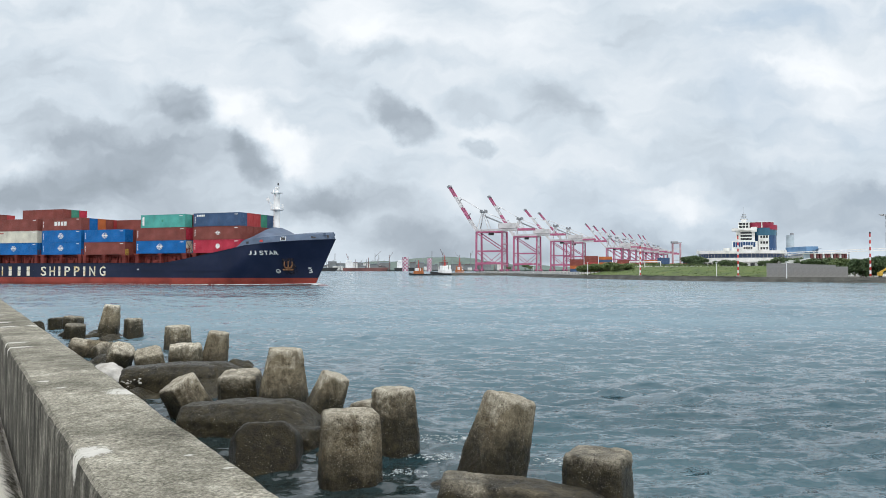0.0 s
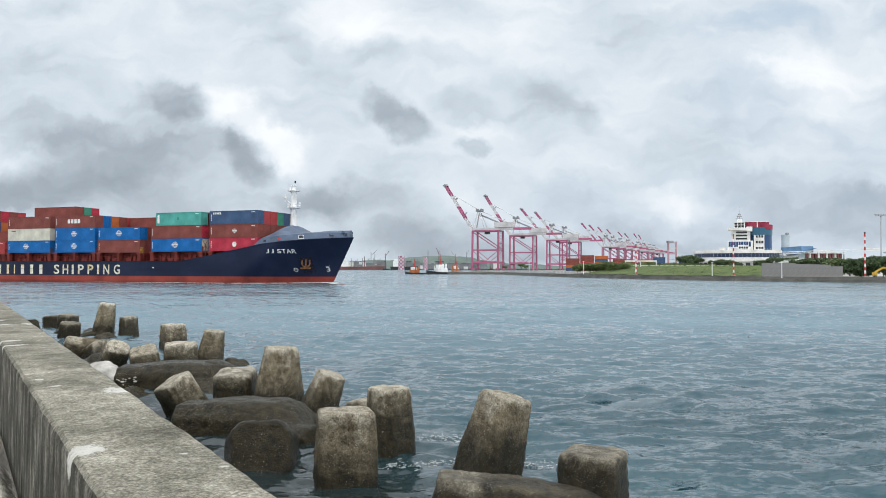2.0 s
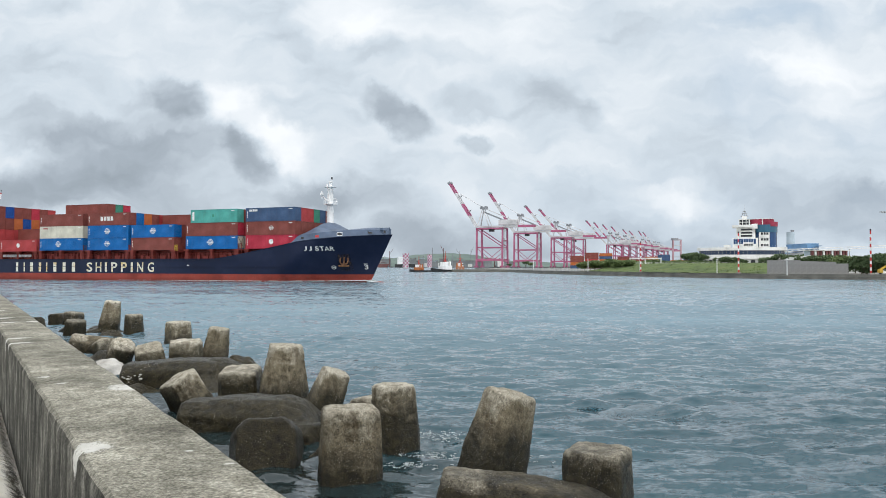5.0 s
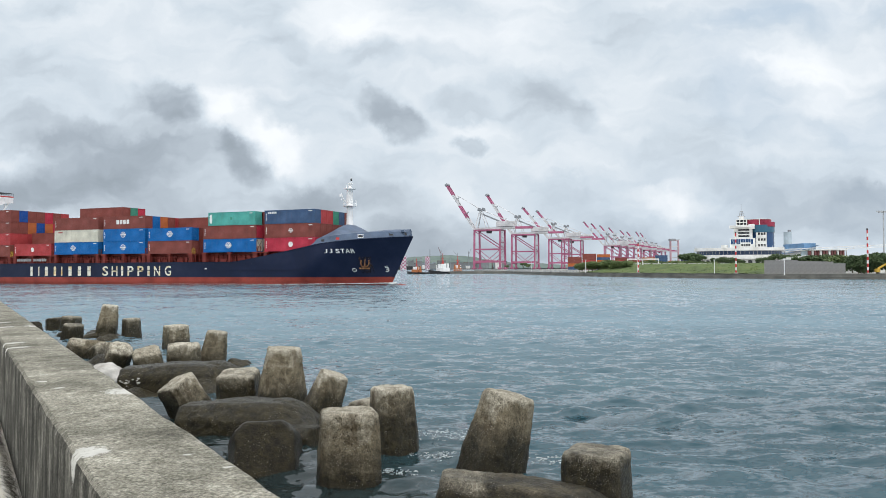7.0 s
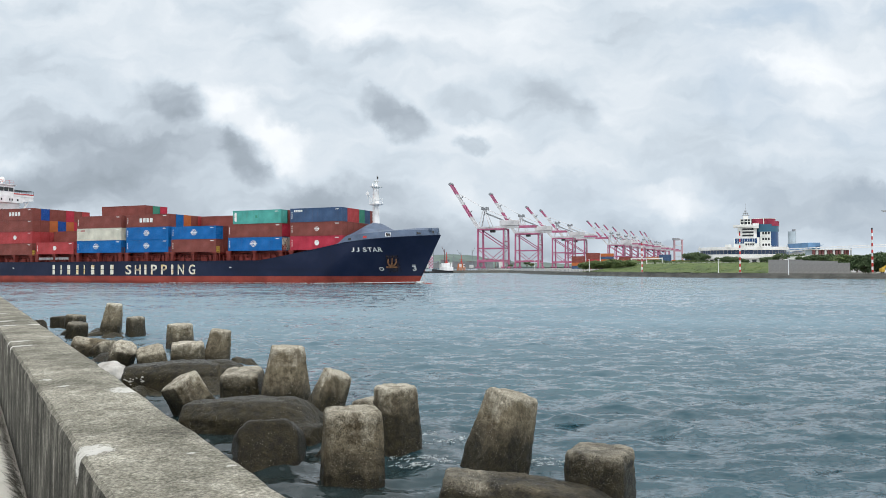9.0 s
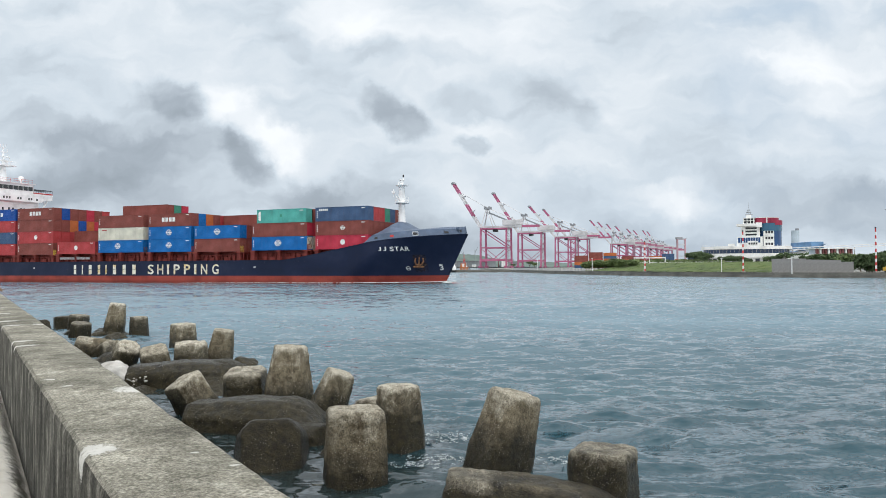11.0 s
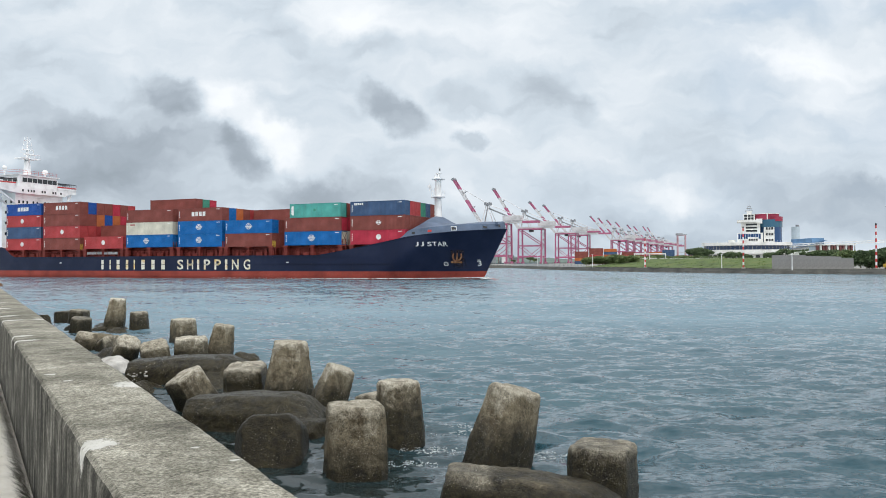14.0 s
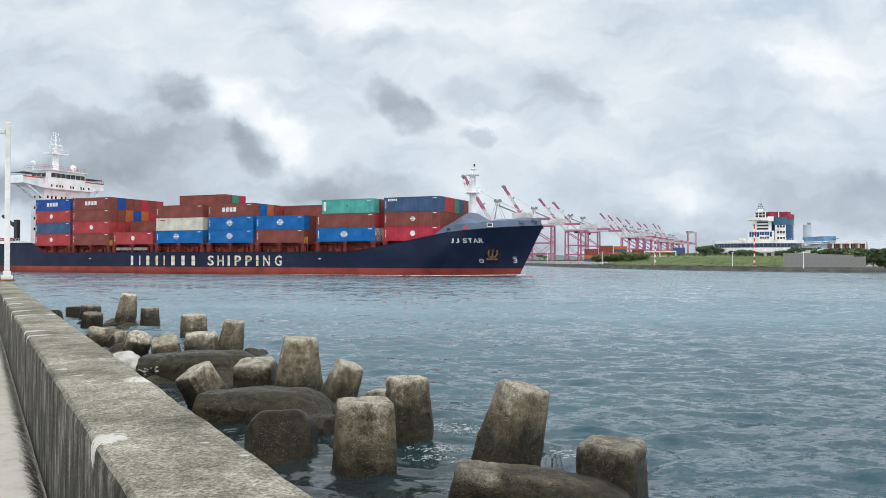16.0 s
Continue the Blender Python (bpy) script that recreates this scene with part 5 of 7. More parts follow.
def house():
    h = new("deckhouse")
    h.parent = SHIP
    h.location = (0, 0.5, 0)
    f = -113.1
    bm = bmesh.new()
    box(bm, f - 4.8, f, -5.7, 8.7, 7.0, 21.6, 0.05)
    body = part("house_wall", bm, SHIP_WHITE, h, "white painted steel accommodation block")
    for k in range(5):
        z = 9.6 + 2.75 * k
        bm = bmesh.new()
        box(bm, f - 5.0, f + 0.14, -5.9, 8.9, z, z + 0.14)
        part("deck_edge", bm, SHIP_WHITE, h)
        for y in (-4.6, -3.4, -2.2, -0.4, 0.8, 3.2, 4.2, 6.0, 7.4):
            bm = bmesh.new()
            box(bm, f, f + 0.06, y - 0.24, y + 0.24, z + 1.1, z + 1.85, 0.02)
            part("porthole_window", bm, DARK_GLASS, body)
        for x in (f - 1.4, f - 3.4):
            bm = bmesh.new()
            box(bm, x - 0.3, x + 0.3, -5.76, -5.7, z + 1.1, z + 1.85, 0.02)
            part("porthole_window", bm, DARK_GLASS, body)
    # the navigating bridge with its wings
    bm = bmesh.new()
    prof = [(-12.4, 23.35), (-12.4, 22.35), (-9.4, 22.0), (-6.0, 21.5), (8.9, 21.5), (9.4, 22.0), (12.4, 22.35), (12.4, 23.35)]
    lo = [bm.verts.new((f - 4.2, y, z)) for y, z in prof]
    hi = [bm.verts.new((f + 0.9, y, z)) for y, z in prof]
    bm.faces.new(lo)
    bm.faces.new(hi[::-1])
    for i in range(len(prof)):
        j = (i + 1) % len(prof)
        bm.faces.new((lo[i], hi[i], hi[j], lo[j]))
    bmesh.ops.recalc_face_normals(bm, faces=bm.faces)
    bridge = part("bridge_deck", bm, SHIP_WHITE, h)
    for y in (-4.2, -2.6, -1.7, -0.9, 1.6, 2.4, 4.9, 5.7, 7.4):
        bm = bmesh.new()
        box(bm, f + 0.9, f + 0.95, y - 0.22, y + 0.22, 22.0, 22.6, 0.02)
        part("porthole_window", bm, DARK_GLASS, bridge)
    for sd in (-1, 1):
        bm = bmesh.new()
        for x in (f - 3.4, f + 0.4):
            beam(bm, (x, sd * 11.3, 22.3), (x, 8.7 if sd > 0 else -5.7, 18.8), 0.35, 0.35)
            beam(bm, (x, sd * 10.2, 21.2), (x, sd * 10.0, 22.2), 0.25, 0.25)
        part("wing_strut", bm, SHIP_WHITE, bridge)
        bm = bmesh.new()
        box(bm, f + 0.86, f + 0.96, min(sd * 6.2, sd * 12.4), max(sd * 6.2, sd * 12.4), 23.35, 24.25)
        box(bm, f - 4.2, f + 0.9, sd * 12.4 - 0.05, sd * 12.4 + 0.05, 23.35, 24.25)
        part("wing_bulwark", bm, SHIP_WHITE, bridge)
        bm = bmesh.new()
        box(bm, f + 0.97, f + 1.01, min(sd * 6.2, sd * 12.4), max(sd * 6.2, sd * 12.4), 23.9, 24.2)
        part("red_stripe", bm, TRIM_RED, bridge, "red painted stripe along the bridge wing")
        bm = bmesh.new()
        for y in np.arange(6.4, 12.5, 0.75):
            tube(bm, (f + 0.9, sd * y, 24.2), (f + 0.9, sd * y, 25.0), 0.035, n=5)
        tube(bm, (f + 0.9, sd * 6.4, 25.0), (f + 0.9, sd * 12.4, 25.0), 0.05, n=5)
        tube(bm, (f + 0.9, sd * 12.4, 25.0), (f - 4, sd * 12.4, 25.0), 0.05, n=5)
        box(bm, f - 3.6, f + 0.6, min(sd * 6.2, sd * 12.1), max(sd * 6.2, sd * 12.1), 25.1, 25.16)
        part("wing_rail", bm, BLACK, bridge)
    bm = bmesh.new()
    box(bm, f - 7, f + 0.6, -5.0, 6.6, 23.3, 26.3, 0.06)
    wheel = part("wheelhouse", bm, SHIP_WHITE, h)
    for k in range(7):
        y = -4.1 + 1.5 * k
        bm = bmesh.new()
        box(bm, f + 0.6, f + 0.66, y, y + 1.36, 24.55, 25.65, 0.03)
        part("bridge_window", bm, DARK_GLASS, wheel)
    for x in (f - 0.6, f - 2.4, f - 4.2):
        bm = bmesh.new()
        box(bm, x - 1.2, x + 0.3, -5.06, -5.0, 24.55, 25.6, 0.03)
        part("bridge_window", bm, DARK_GLASS, wheel)
    bm = bmesh.new()
    box(bm, f - 7.3, f + 1.0, -5.4, 7.0, 26.3, 26.5)
    part("monkey_island", bm, SHIP_WHITE, wheel)
    bm = bmesh.new()
    for y in np.arange(-6.2, 6.3, 1.1):
        tube(bm, (f + 0.9, y, 26.5), (f + 0.9, y, 27.5), 0.03, n=5)
    for z in (27.0, 27.5):
        tube(bm, (f + 0.9, -6.2, z), (f + 0.9, 6.2, z), 0.035, n=5)
        tube(bm, (f + 0.9, -6.2, z), (f - 7, -6.2, z), 0.035, n=5)
    part("top_rail", bm, TRIM_RED, wheel)
    # radar mast
    mast = new("radar_mast")
    mast.parent = SHIP
    mast.location = (0, 0.6, 0)
    bm = bmesh.new()
    tube(bm, (f - 3, 0, 26.4), (f - 3, 0, 31.2), 1.0, 0.7, 14)
    tube(bm, (f - 3, 0, 31.2), (f - 3, 0, 37.0), 0.30, 0.16, 10)
    part("mast_column", bm, SHIP_WHITE, mast)
    bm = bmesh.new()
    box(bm, f - 4.6, f - 1.2, -2.6, 2.6, 31.0, 31.3)
    for y, z in ((-1.9, 32.6), (1.9, 32.6), (1.4, 33.6), (-1.4, 33.6), (-1.2, 34.8), (1.2, 34.8), (0.8, 36.0), (-0.8, 36.0)):
        beam(bm, (f - 3, 0, z), (f - 3, y, z), 0.16, 0.16)
        tube(bm, (f - 3, y, z), (f - 3, y, z + 0.9), 0.09, n=6)
    for k in range(7):
        y = -2.5 + 5 * k / 6
        tube(bm, (f - 1.3, y, 31.3), (f - 1.3, y, 32.3), 0.035, n=4)
    tube(bm, (f - 1.3, -2.5, 32.3), (f - 1.3, 2.5, 32.3), 0.04, n=4)
    part("mast_platform", bm, SHIP_WHITE, mast)
    for z, x in ((32.1, f - 1.9), (33.4, f - 2.7)):
        bm = bmesh.new()
        tube(bm, (x, 0, z - 0.5), (x, 0, z), 0.18, n=8)
        box(bm, x - 0.16, x + 0.16, -1.7, 1.7, z, z + 0.28, 0.05)
        part("radar_scanner", bm, SHIP_WHITE, mast)
    for k, (x, y, z, r) in enumerate(((f - 1.5, 4.4, 27.9, 0.75), (f - 5.2, -4.8, 28.4, 0.6), (f - 6, 2.5, 27.4, 0.45))):
        bm = bmesh.new()
        bmesh.ops.create_uvsphere(bm, u_segments=20, v_segments=12, radius=r, matrix=Matrix.Translation((x, y, z)))
        tube(bm, (x, y, 26.45), (x, y, z - r * 0.7), 0.22, n=8)
        part("satellite_dome", bm, SHIP_WHITE, wheel, "white satellite dome", smooth=True)
    # funnel and the poop
    bm = bmesh.new()
    box(bm, f - 9.5, f - 6.0, 1.0, 6.4, 7.0, 23.5, 0.4)
    part("funnel", bm, NAVY, SHIP, "dark blue ship's funnel")
    bm = bmesh.new()
    for z in (7.9, 8.4):
        tube(bm, (-131.5, -7.6, z), (-115, -8.9, z), 0.05, n=5)
    for x in np.arange(-131.5, -114.5, 1.1):
        tube(bm, (x, -8.3, 7.2), (x, -8.3, 8.4), 0.05, n=5)
    box(bm, -131.5, -115, -8.4, -8.3, 7.2, 7.9)
    part("poop_rail", bm, SHIP_WHITE, SHIP, "white painted rail round the poop deck")
    bm = bmesh.new()
    box(bm, -120.6, -119.4, -8.0, -7.0, 7.2, 13.4, 0.1)
    beam(bm, (-120, -7.5, 11.2), (-125.5, -7.5, 14.6), 0.5, 0.6)
    beam(bm, (-120, -7.5, 13.2), (-123, -7.5, 12.1), 0.18, 0.18)
    part("stores_crane", bm, BLACK, SHIP, "black stores crane on the poop")
    bm = bmesh.new()
    for x in (-128, -125.4, -122.8):
        tube(bm, (x, -7.2, 8.1), (x, -5.4, 8.1), 0.7, n=14)
        box(bm, x - 0.6, x + 0.6, -7.4, -5.2, 7.1, 7.7)
    part("mooring_winch", bm, DECK_RED, SHIP)


house()


# ---- the far shore ----
GRASS = worn("rough_grass", (0.090, 0.135, 0.030), (0.060, 0.085, 0.026), (0.145, 0.160, 0.055), 0.95, coarse=0.22, fine=1.6, bump=0.6)
QUAY = worn("quay_concrete", (0.30, 0.29, 0.26), (0.20, 0.195, 0.175), (0.38, 0.37, 0.34), 0.9, coarse=0.12, fine=1.5, bump=0.3, streak=0.6, streak_colour=(0.06, 0.058, 0.05))
REVET = worn("dark_wet_revetment", (0.085, 0.082, 0.072), (0.045, 0.045, 0.04), (0.15, 0.145, 0.13), 0.85, coarse=0.3, fine=2.0, bump=0.6, streak=0.5, streak_colour=(0.22, 0.21, 0.18))
FACE = worn("stained_quay_face", (0.17, 0.165, 0.145), (0.10, 0.098, 0.088), (0.25, 0.24, 0.215), 0.9, coarse=0.15, fine=1.5, bump=0.3, streak=0.6, streak_colour=(0.05, 0.048, 0.04))
BARRIER = worn("grey_block_barrier", (0.27, 0.26, 0.25), (0.22, 0.215, 0.205), (0.32, 0.31, 0.295), 0.9, coarse=0.15, fine=2.2, bump=0.2)
SHORE = [Vector(p) for p in ((420, 20), (230, 120), (150, 167), (112, 195.5), (97, 207), (84.5, 219), (72.5, 237), (62, 262), (52, 300), (43, 349), (36, 440), (4, 446), (4, 458), (38, 475), (33, 815), (600, 2134), (2400, 2134), (2400, 20))]


def land():
    bm = bmesh.new()
    top = [bm.verts.new((p.x, p.y, 1.3)) for p in SHORE]
    bm.faces.new(top)
    bmesh.ops.triangulate(bm, faces=bm.faces[:])
    bmesh.ops.recalc_face_normals(bm, faces=bm.faces)
    tagged(link_bm("ground", bm, QUAY), "grey concrete quay ground of the far harbour shore", "ground", kind="structure")
    # shore wall: a low dark revetment with a paler capping
    bm = bmesh.new()
    cap = bmesh.new()
    for a, b in zip(SHORE[:15], SHORE[1:16]):
        d = (b - a).normalized()
        n = Vector((d.y, -d.x))
        if n.dot(Vector((0, 0)) - a) < 0:
            n = -n
        steps = max(1, int((b - a).length / 6))
        for k in range(steps):
            p, q = a + (b - a) * (k / steps), a + (b - a) * ((k + 1) / steps)
            j = 0.12 * math.sin(k * 12.9 + a.x)
            bmesh.ops.create_cube(cap, size=1, matrix=Matrix.Translation(((p + q).x / 2 + n.x * 0.1, (p + q).y / 2 + n.y * 0.1, 0.93)) @ Matrix.Rotation(math.atan2(d.y, d.x), 4, "Z") @ Matrix.Diagonal(((q - p).length - 0.04, 0.3, 0.66, 1)))
            quad = [(p, 0.66 + j, 0.25), (q, 0.66 + j, 0.25), (q, -1.5, 1.6), (p, -1.5, 1.6)]
            vs = [bm.verts.new(((v + n * o).x, (v + n * o).y, z)) for v, z, o in quad]
            bm.faces.new(vs)
            m, ln = (p + q) / 2, (q - p).length
            bmesh.ops.create_cube(cap, size=1, matrix=Matrix.Translation((m.x - n.x * 0.5, m.y - n.y * 0.5, 1.14)) @ Matrix.Rotation(math.atan2(d.y, d.x), 4, "Z") @ Matrix.Diagonal((ln - 0.06, 0.95, 0.5, 1)))
    bmesh.ops.recalc_face_normals(bm, faces=bm.faces)
    tagged(link_bm("quay_wall", bm, REVET), "dark wet stone revetment along the far shore", "quay wall", kind="structure")
    tagged(link_bm("quay_coping", cap, FACE), "pale concrete coping on the far quay wall", "coping", kind="structure")


land()


def bank():
    """The grassy bank behind the shore road."""
    line = [Vector(p) for p in ((91, 217), (85, 226), (77, 240), (67, 264), (58, 300), (56, 330))]
    back = Vector((0.80, 0.60))
    bm = bmesh.new()
    rows = []
    rnd = random.Random(3)
    for i in range(60):
        f = i / 59 * (len(line) - 1)
        k = min(int(f), len(line) - 2)
        p = line[k].lerp(line[k + 1], f - k)
        row = []
        end = ease(min(i, 59 - i) / 8)
        for j in range(26):
            q = p + back * (j * 1.9)
            z = 1.28 + end * (0.12 + 3.1 * ease(j / 13)) + 0.16 * noise.noise(Vector((q.x * 0.25, q.y * 0.25, 0))) + 0.1 * rnd.random()
            row.append(bm.verts.new((q.x, q.y, z)))
        rows.append(row)
    for a, b in zip(rows, rows[1:]):
        for j in range(25):
            bm.faces.new((a[j], b[j], b[j + 1], a[j + 1]))
    bmesh.ops.recalc_face_normals(bm, faces=bm.faces)
    tagged(link_bm("grass_bank", bm, GRASS, smooth=True), "rough green grass bank above the far shore", "grass bank", kind="structure")
    # tussocks
    verts, faces = [], []
    for _ in range(4200):
        f = rnd.random() * (len(line) - 1.001)
        k = int(f)
        p = line[k].lerp(line[k + 1], f - k) + back * rnd.uniform(1, 40)
        j = (p - line[k].lerp(line[k + 1], f - k)).dot(back) / 1.9
        end = ease(min(f / (len(line) - 1) * 59, 59 - f / (len(line) - 1) * 59) / 8)
        z = 1.23 + end * (0.12 + 3.1 * ease(j / 13))
        h, w, a = rnd.uniform(0.08, 0.26), rnd.uniform(0.2, 0.6), rnd.uniform(0, 6.3)
        n = len(verts)
        dx, dy = math.cos(a) * w, math.sin(a) * w
        verts += [(p.x - dx, p.y - dy, z), (p.x + dx, p.y + dy, z), (p.x + dx * 0.3 + 0.1, p.y, z + h)]
        faces.append((n, n + 1, n + 2))
    me = bpy.data.meshes.new("grass_tussocks")
    me.from_pydata(verts, [], faces)
    me.materials.append(GRASS)
    tagged(new("grass_tussocks", me), "tufts of rough green grass on the bank", "grass", kind="stuff")


bank()

# ---- planting ----
LEAF = [worn("dark_foliage", (0.095, 0.145, 0.062), (0.060, 0.098, 0.042), (0.14, 0.195, 0.085), 0.8, coarse=0.5, fine=3, bump=0.1),
        worn("fresh_foliage", (0.15, 0.205, 0.072), (0.09, 0.132, 0.048), (0.21, 0.255, 0.10), 0.8, coarse=0.5, fine=3, bump=0.1)]
BARK = worn("grey_bark", (0.16, 0.13, 0.10), (0.09, 0.075, 0.06), (0.23, 0.2, 0.16), 0.9, coarse=1, fine=8, bump=0.4)


def tree_kit(seed, height, spread, leaves, size, flat=1.0):
    """A trunk with limbs, and a crown of leaf clumps with gaps."""
    rnd = random.Random(seed)
    bm = bmesh.new()
    fork = height * 0.35
    tube(bm, (0, 0, -0.3), (0.1, 0, fork), height * 0.03, height * 0.02, 8)
    tips = []
    for k in range(9):
        a, r = 2.4 * k + rnd.random(), spread * rnd.uniform(0.25, 0.75)
        t = Vector((r * math.cos(a), r * math.sin(a), fork + (height - fork) * rnd.uniform(0.35, 0.85)))
        tube(bm, (0.1, 0, fork * rnd.uniform(0.7, 1)), t, height * 0.013, height * 0.005, 5)
        tips.append(t)
    trunk = bpy.data.meshes.new("trunk")
    bm.to_mesh(trunk)
    bm.free()
    trunk.materials.append(BARK)
    lobes = [(t + Vector((rnd.uniform(-1, 1), rnd.uniform(-1, 1), rnd.uniform(-0.3, 0.8))) * spread * 0.16, spread * rnd.uniform(0.22, 0.42)) for t in tips for _ in range(2)]
    verts, faces = [], []
    for _ in range(leaves):
        c, r = rnd.choice(lobes)
        d = Vector((rnd.gauss(0, 1), rnd.gauss(0, 1), rnd.gauss(0, 1))).normalized() * r * rnd.uniform(0.55, 1.05)
        p = c + Vector((d.x, d.y, d.z * 0.72 * flat))
        q = Vector((rnd.gauss(0, 1), rnd.gauss(0, 1), rnd.gauss(0.6, 1))).normalized()
        s = size * rnd.uniform(0.5, 1.3)
        e = q.orthogonal().normalized()
        g = q.cross(e)
        n = len(verts)
        verts += [tuple(p + e * s), tuple(p + g * s * 0.55), tuple(p - e * s), tuple(p - g * s * 0.55)]
        faces.append((n, n + 1, n + 2, n + 3))
    crown = bpy.data.meshes.new("crown")
    crown.from_pydata(verts, [], faces)
    crown.materials.append(LEAF[seed % 2])
    return trunk, crown


TREES = [tree_kit(k, 7, 3.6, 2600, 0.30) for k in range(4)]
SHRUBS = [tree_kit(20 + k, 2.6, 2.2, 2400, 0.17, 1.1) for k in range(4)]


def plant(kits, x, y, z, size, k, label, category, group, wide=1.0):
    trunk, crown = kits[k % len(kits)]
    t = new("tree" if category == "tree" else "shrub")
    t.matrix_world = Matrix.Translation((x, y, z)) @ Matrix.Rotation(k * 2.1, 4, "Z") @ Matrix.Diagonal((size * wide, size * wide, size, 1))
    for n, me in (("trunk", trunk), ("crown", crown)):
        o = new(n, me)
        o.parent = t
    tagged(t, label, category, group)


for k, (x, y, s) in enumerate(((84, 800, 1.0), (90, 805, 0.8), (66, 790, 0.7))):
    plant(TREES, x, y, 1.3, s, k, "small green tree in the terminal yard beneath the cranes", "tree", "trees on the far shore", 1.2)
TREE_WORDS = "round dark green tree behind the grass bank"
for k, (x, y, s) in enumerate(((104.5, 328, 0.95), (107.5, 331, 1.05), (110, 329, 0.9))):
    plant(TREES, x, y, 1.3, s * 1.15, 2 * k, TREE_WORDS, "tree", "trees on the far shore")
for k, (x, y, s) in enumerate(((119, 330, 0.62), (123, 328, 0.66), (126, 326, 0.52), (137, 325, 0.55), (142, 322, 0.62), (147, 320, 0.6), (151, 318, 0.55), (139, 305, 0.62), (145, 303, 0.6))):
    plant(TREES, x, y, 1.3, s * (1.38 if x < 130 else 1.62), 2 * k, "small spreading green tree before the white building", "tree", "trees on the far shore", 1.25)
for k, (x, y, s) in enumerate(((113, 240, 0.62), (117, 238, 0.70), (121, 236, 0.66), (125, 233, 0.62), (129, 231, 0.58), (133, 229, 0.5))):
    plant(TREES, x, y, 1.3, s * 1.2, 2 * k, "low dark tree behind the grey barrier", "tree", "trees on the far shore", 1.4)
for k in range(22):
    a = k / 21
    x, y = 112 + 36 * a + 3 * math.sin(k * 2.3), 211 - 25 * a + 3.5 * math.cos(k * 1.7)
    s = 0.72 + 0.42 * a + 0.12 * math.sin(k * 3.1)
    plant(SHRUBS, x, y, 1.2, s * 2.35, 2 * k if k % 3 else 2 * k + 1, "dense dark green tree on the far shore", "tree", "dense trees beyond the barrier", 1.15)
for k in range(16):
    a = k / 15
    x, y = 109 + 38 * a + math.sin(k * 1.9), 209 - 26 * a + math.cos(k * 2.3)
    plant(SHRUBS, x, y, 0.3, 1.45 + 0.3 * math.sin(k * 2.7), 2 * k, "low dark shrub at the edge of the dense trees", "shrub", "shrubs on the far shore", 1.3)
for k in range(16):
    a = k / 15
    x, y = 62 + 9 * a + 2 * math.sin(k * 1.9), 344 - 42 * a + 2 * math.cos(k * 2.7)
    plant(SHRUBS, x, y, 1.2, 1.3 + 0.4 * math.sin(k * 2.2), 2 * k + 1, "green shrub at the end of the grass bank", "shrub", "shrubs on the far shore", 1.2)
for k in range(16):
    x, y = 74 + 2.6 * k + math.sin(k * 2.1), 326 + 2 * math.cos(k * 3.0)
    plant(SHRUBS, x, y, 1.3, 1.5 + 0.15 * math.sin(k * 1.3), 2 * k + 1, "clipped green hedge shrub on the bank", "shrub", "shrubs on the far shore", 1.5)


for k, (x, y, s) in enumerate(((103.5, 326, 1.6), (106, 326, 1.7), (109, 326, 1.6), (112, 328, 1.3))):
    plant(SHRUBS, x, y, 1.2, s, 2 * k, "dense dark shrub under the round trees", "shrub", "shrubs on the far shore", 1.0)


# ---- striped poles, posts and barrier ----
POLE_RED = paint("pole_red", (0.55, 0.05, 0.045), 0.5, 0.1)
LIGHT_GREY = paint("light_grey_mast", (0.42, 0.44, 0.46), 0.5, 0.1)
POLE_WHITE = paint("pole_white", (0.80, 0.80, 0.79), 0.5, 0.1)


def striped_pole(x, y, z, h, n):
    p = new("striped_pole")
    p.location = (x, y, z)
    for k in range(n):
        bm = bmesh.new()
        tube(bm, (0, 0, h * k / n), (0, 0, h * (k + 1) / n), 0.24 - 0.005 * k, n=12)
        part("red_band" if k % 2 == 0 else "white_band", bm, POLE_RED if k % 2 == 0 else POLE_WHITE, p)
    bm = bmesh.new()
    box(bm, -0.5, 0.5, -0.5, 0.5, -0.4, 0.25, 0.05)
    part("footing", bm, QUAY, p)
    bm = bmesh.new()
    box(bm, -0.16, 0.16, -0.16, 0.16, h, h + 0.45, 0.04)
    part("beacon", bm, BLACK, p)
    tagged(p, "red and white banded marker pole on the far shore", "marker pole", "striped poles on the far shore")


striped_pole(86.0, 224.0, 1.45, 11.75, 13)
striped_pole(110.8, 199.0, 1.45, 11.35, 13)
striped_pole(65.5, 256.0, 1.45, 9.85, 11)


def post(x, y, z, h, r=0.1):
    bm = bmesh.new()
    tube(bm, (0, 0, -0.9), (0, 0, h), r, r * 0.8, 8)
    box(bm, -r * 2, r * 2, -r * 2, r * 2, h, h + 0.16)
    ob = link_bm("post", bm, POLE_WHITE)
    ob.location = (x, y, z)
    tagged(ob, "slim white post on the far shore", "post", "white posts on the far shore")


for x, y, z, h in ((82.0, 230.5, 2.1, 3.3), (93.3, 208.6, 1.9, 3.6), (54.4, 291, 1.9, 4.2), (43.0, 372, 1.9, 4.5), (66.8, 262, 2.1, 6.2)):
    post(x, y, z, h, 0.13)


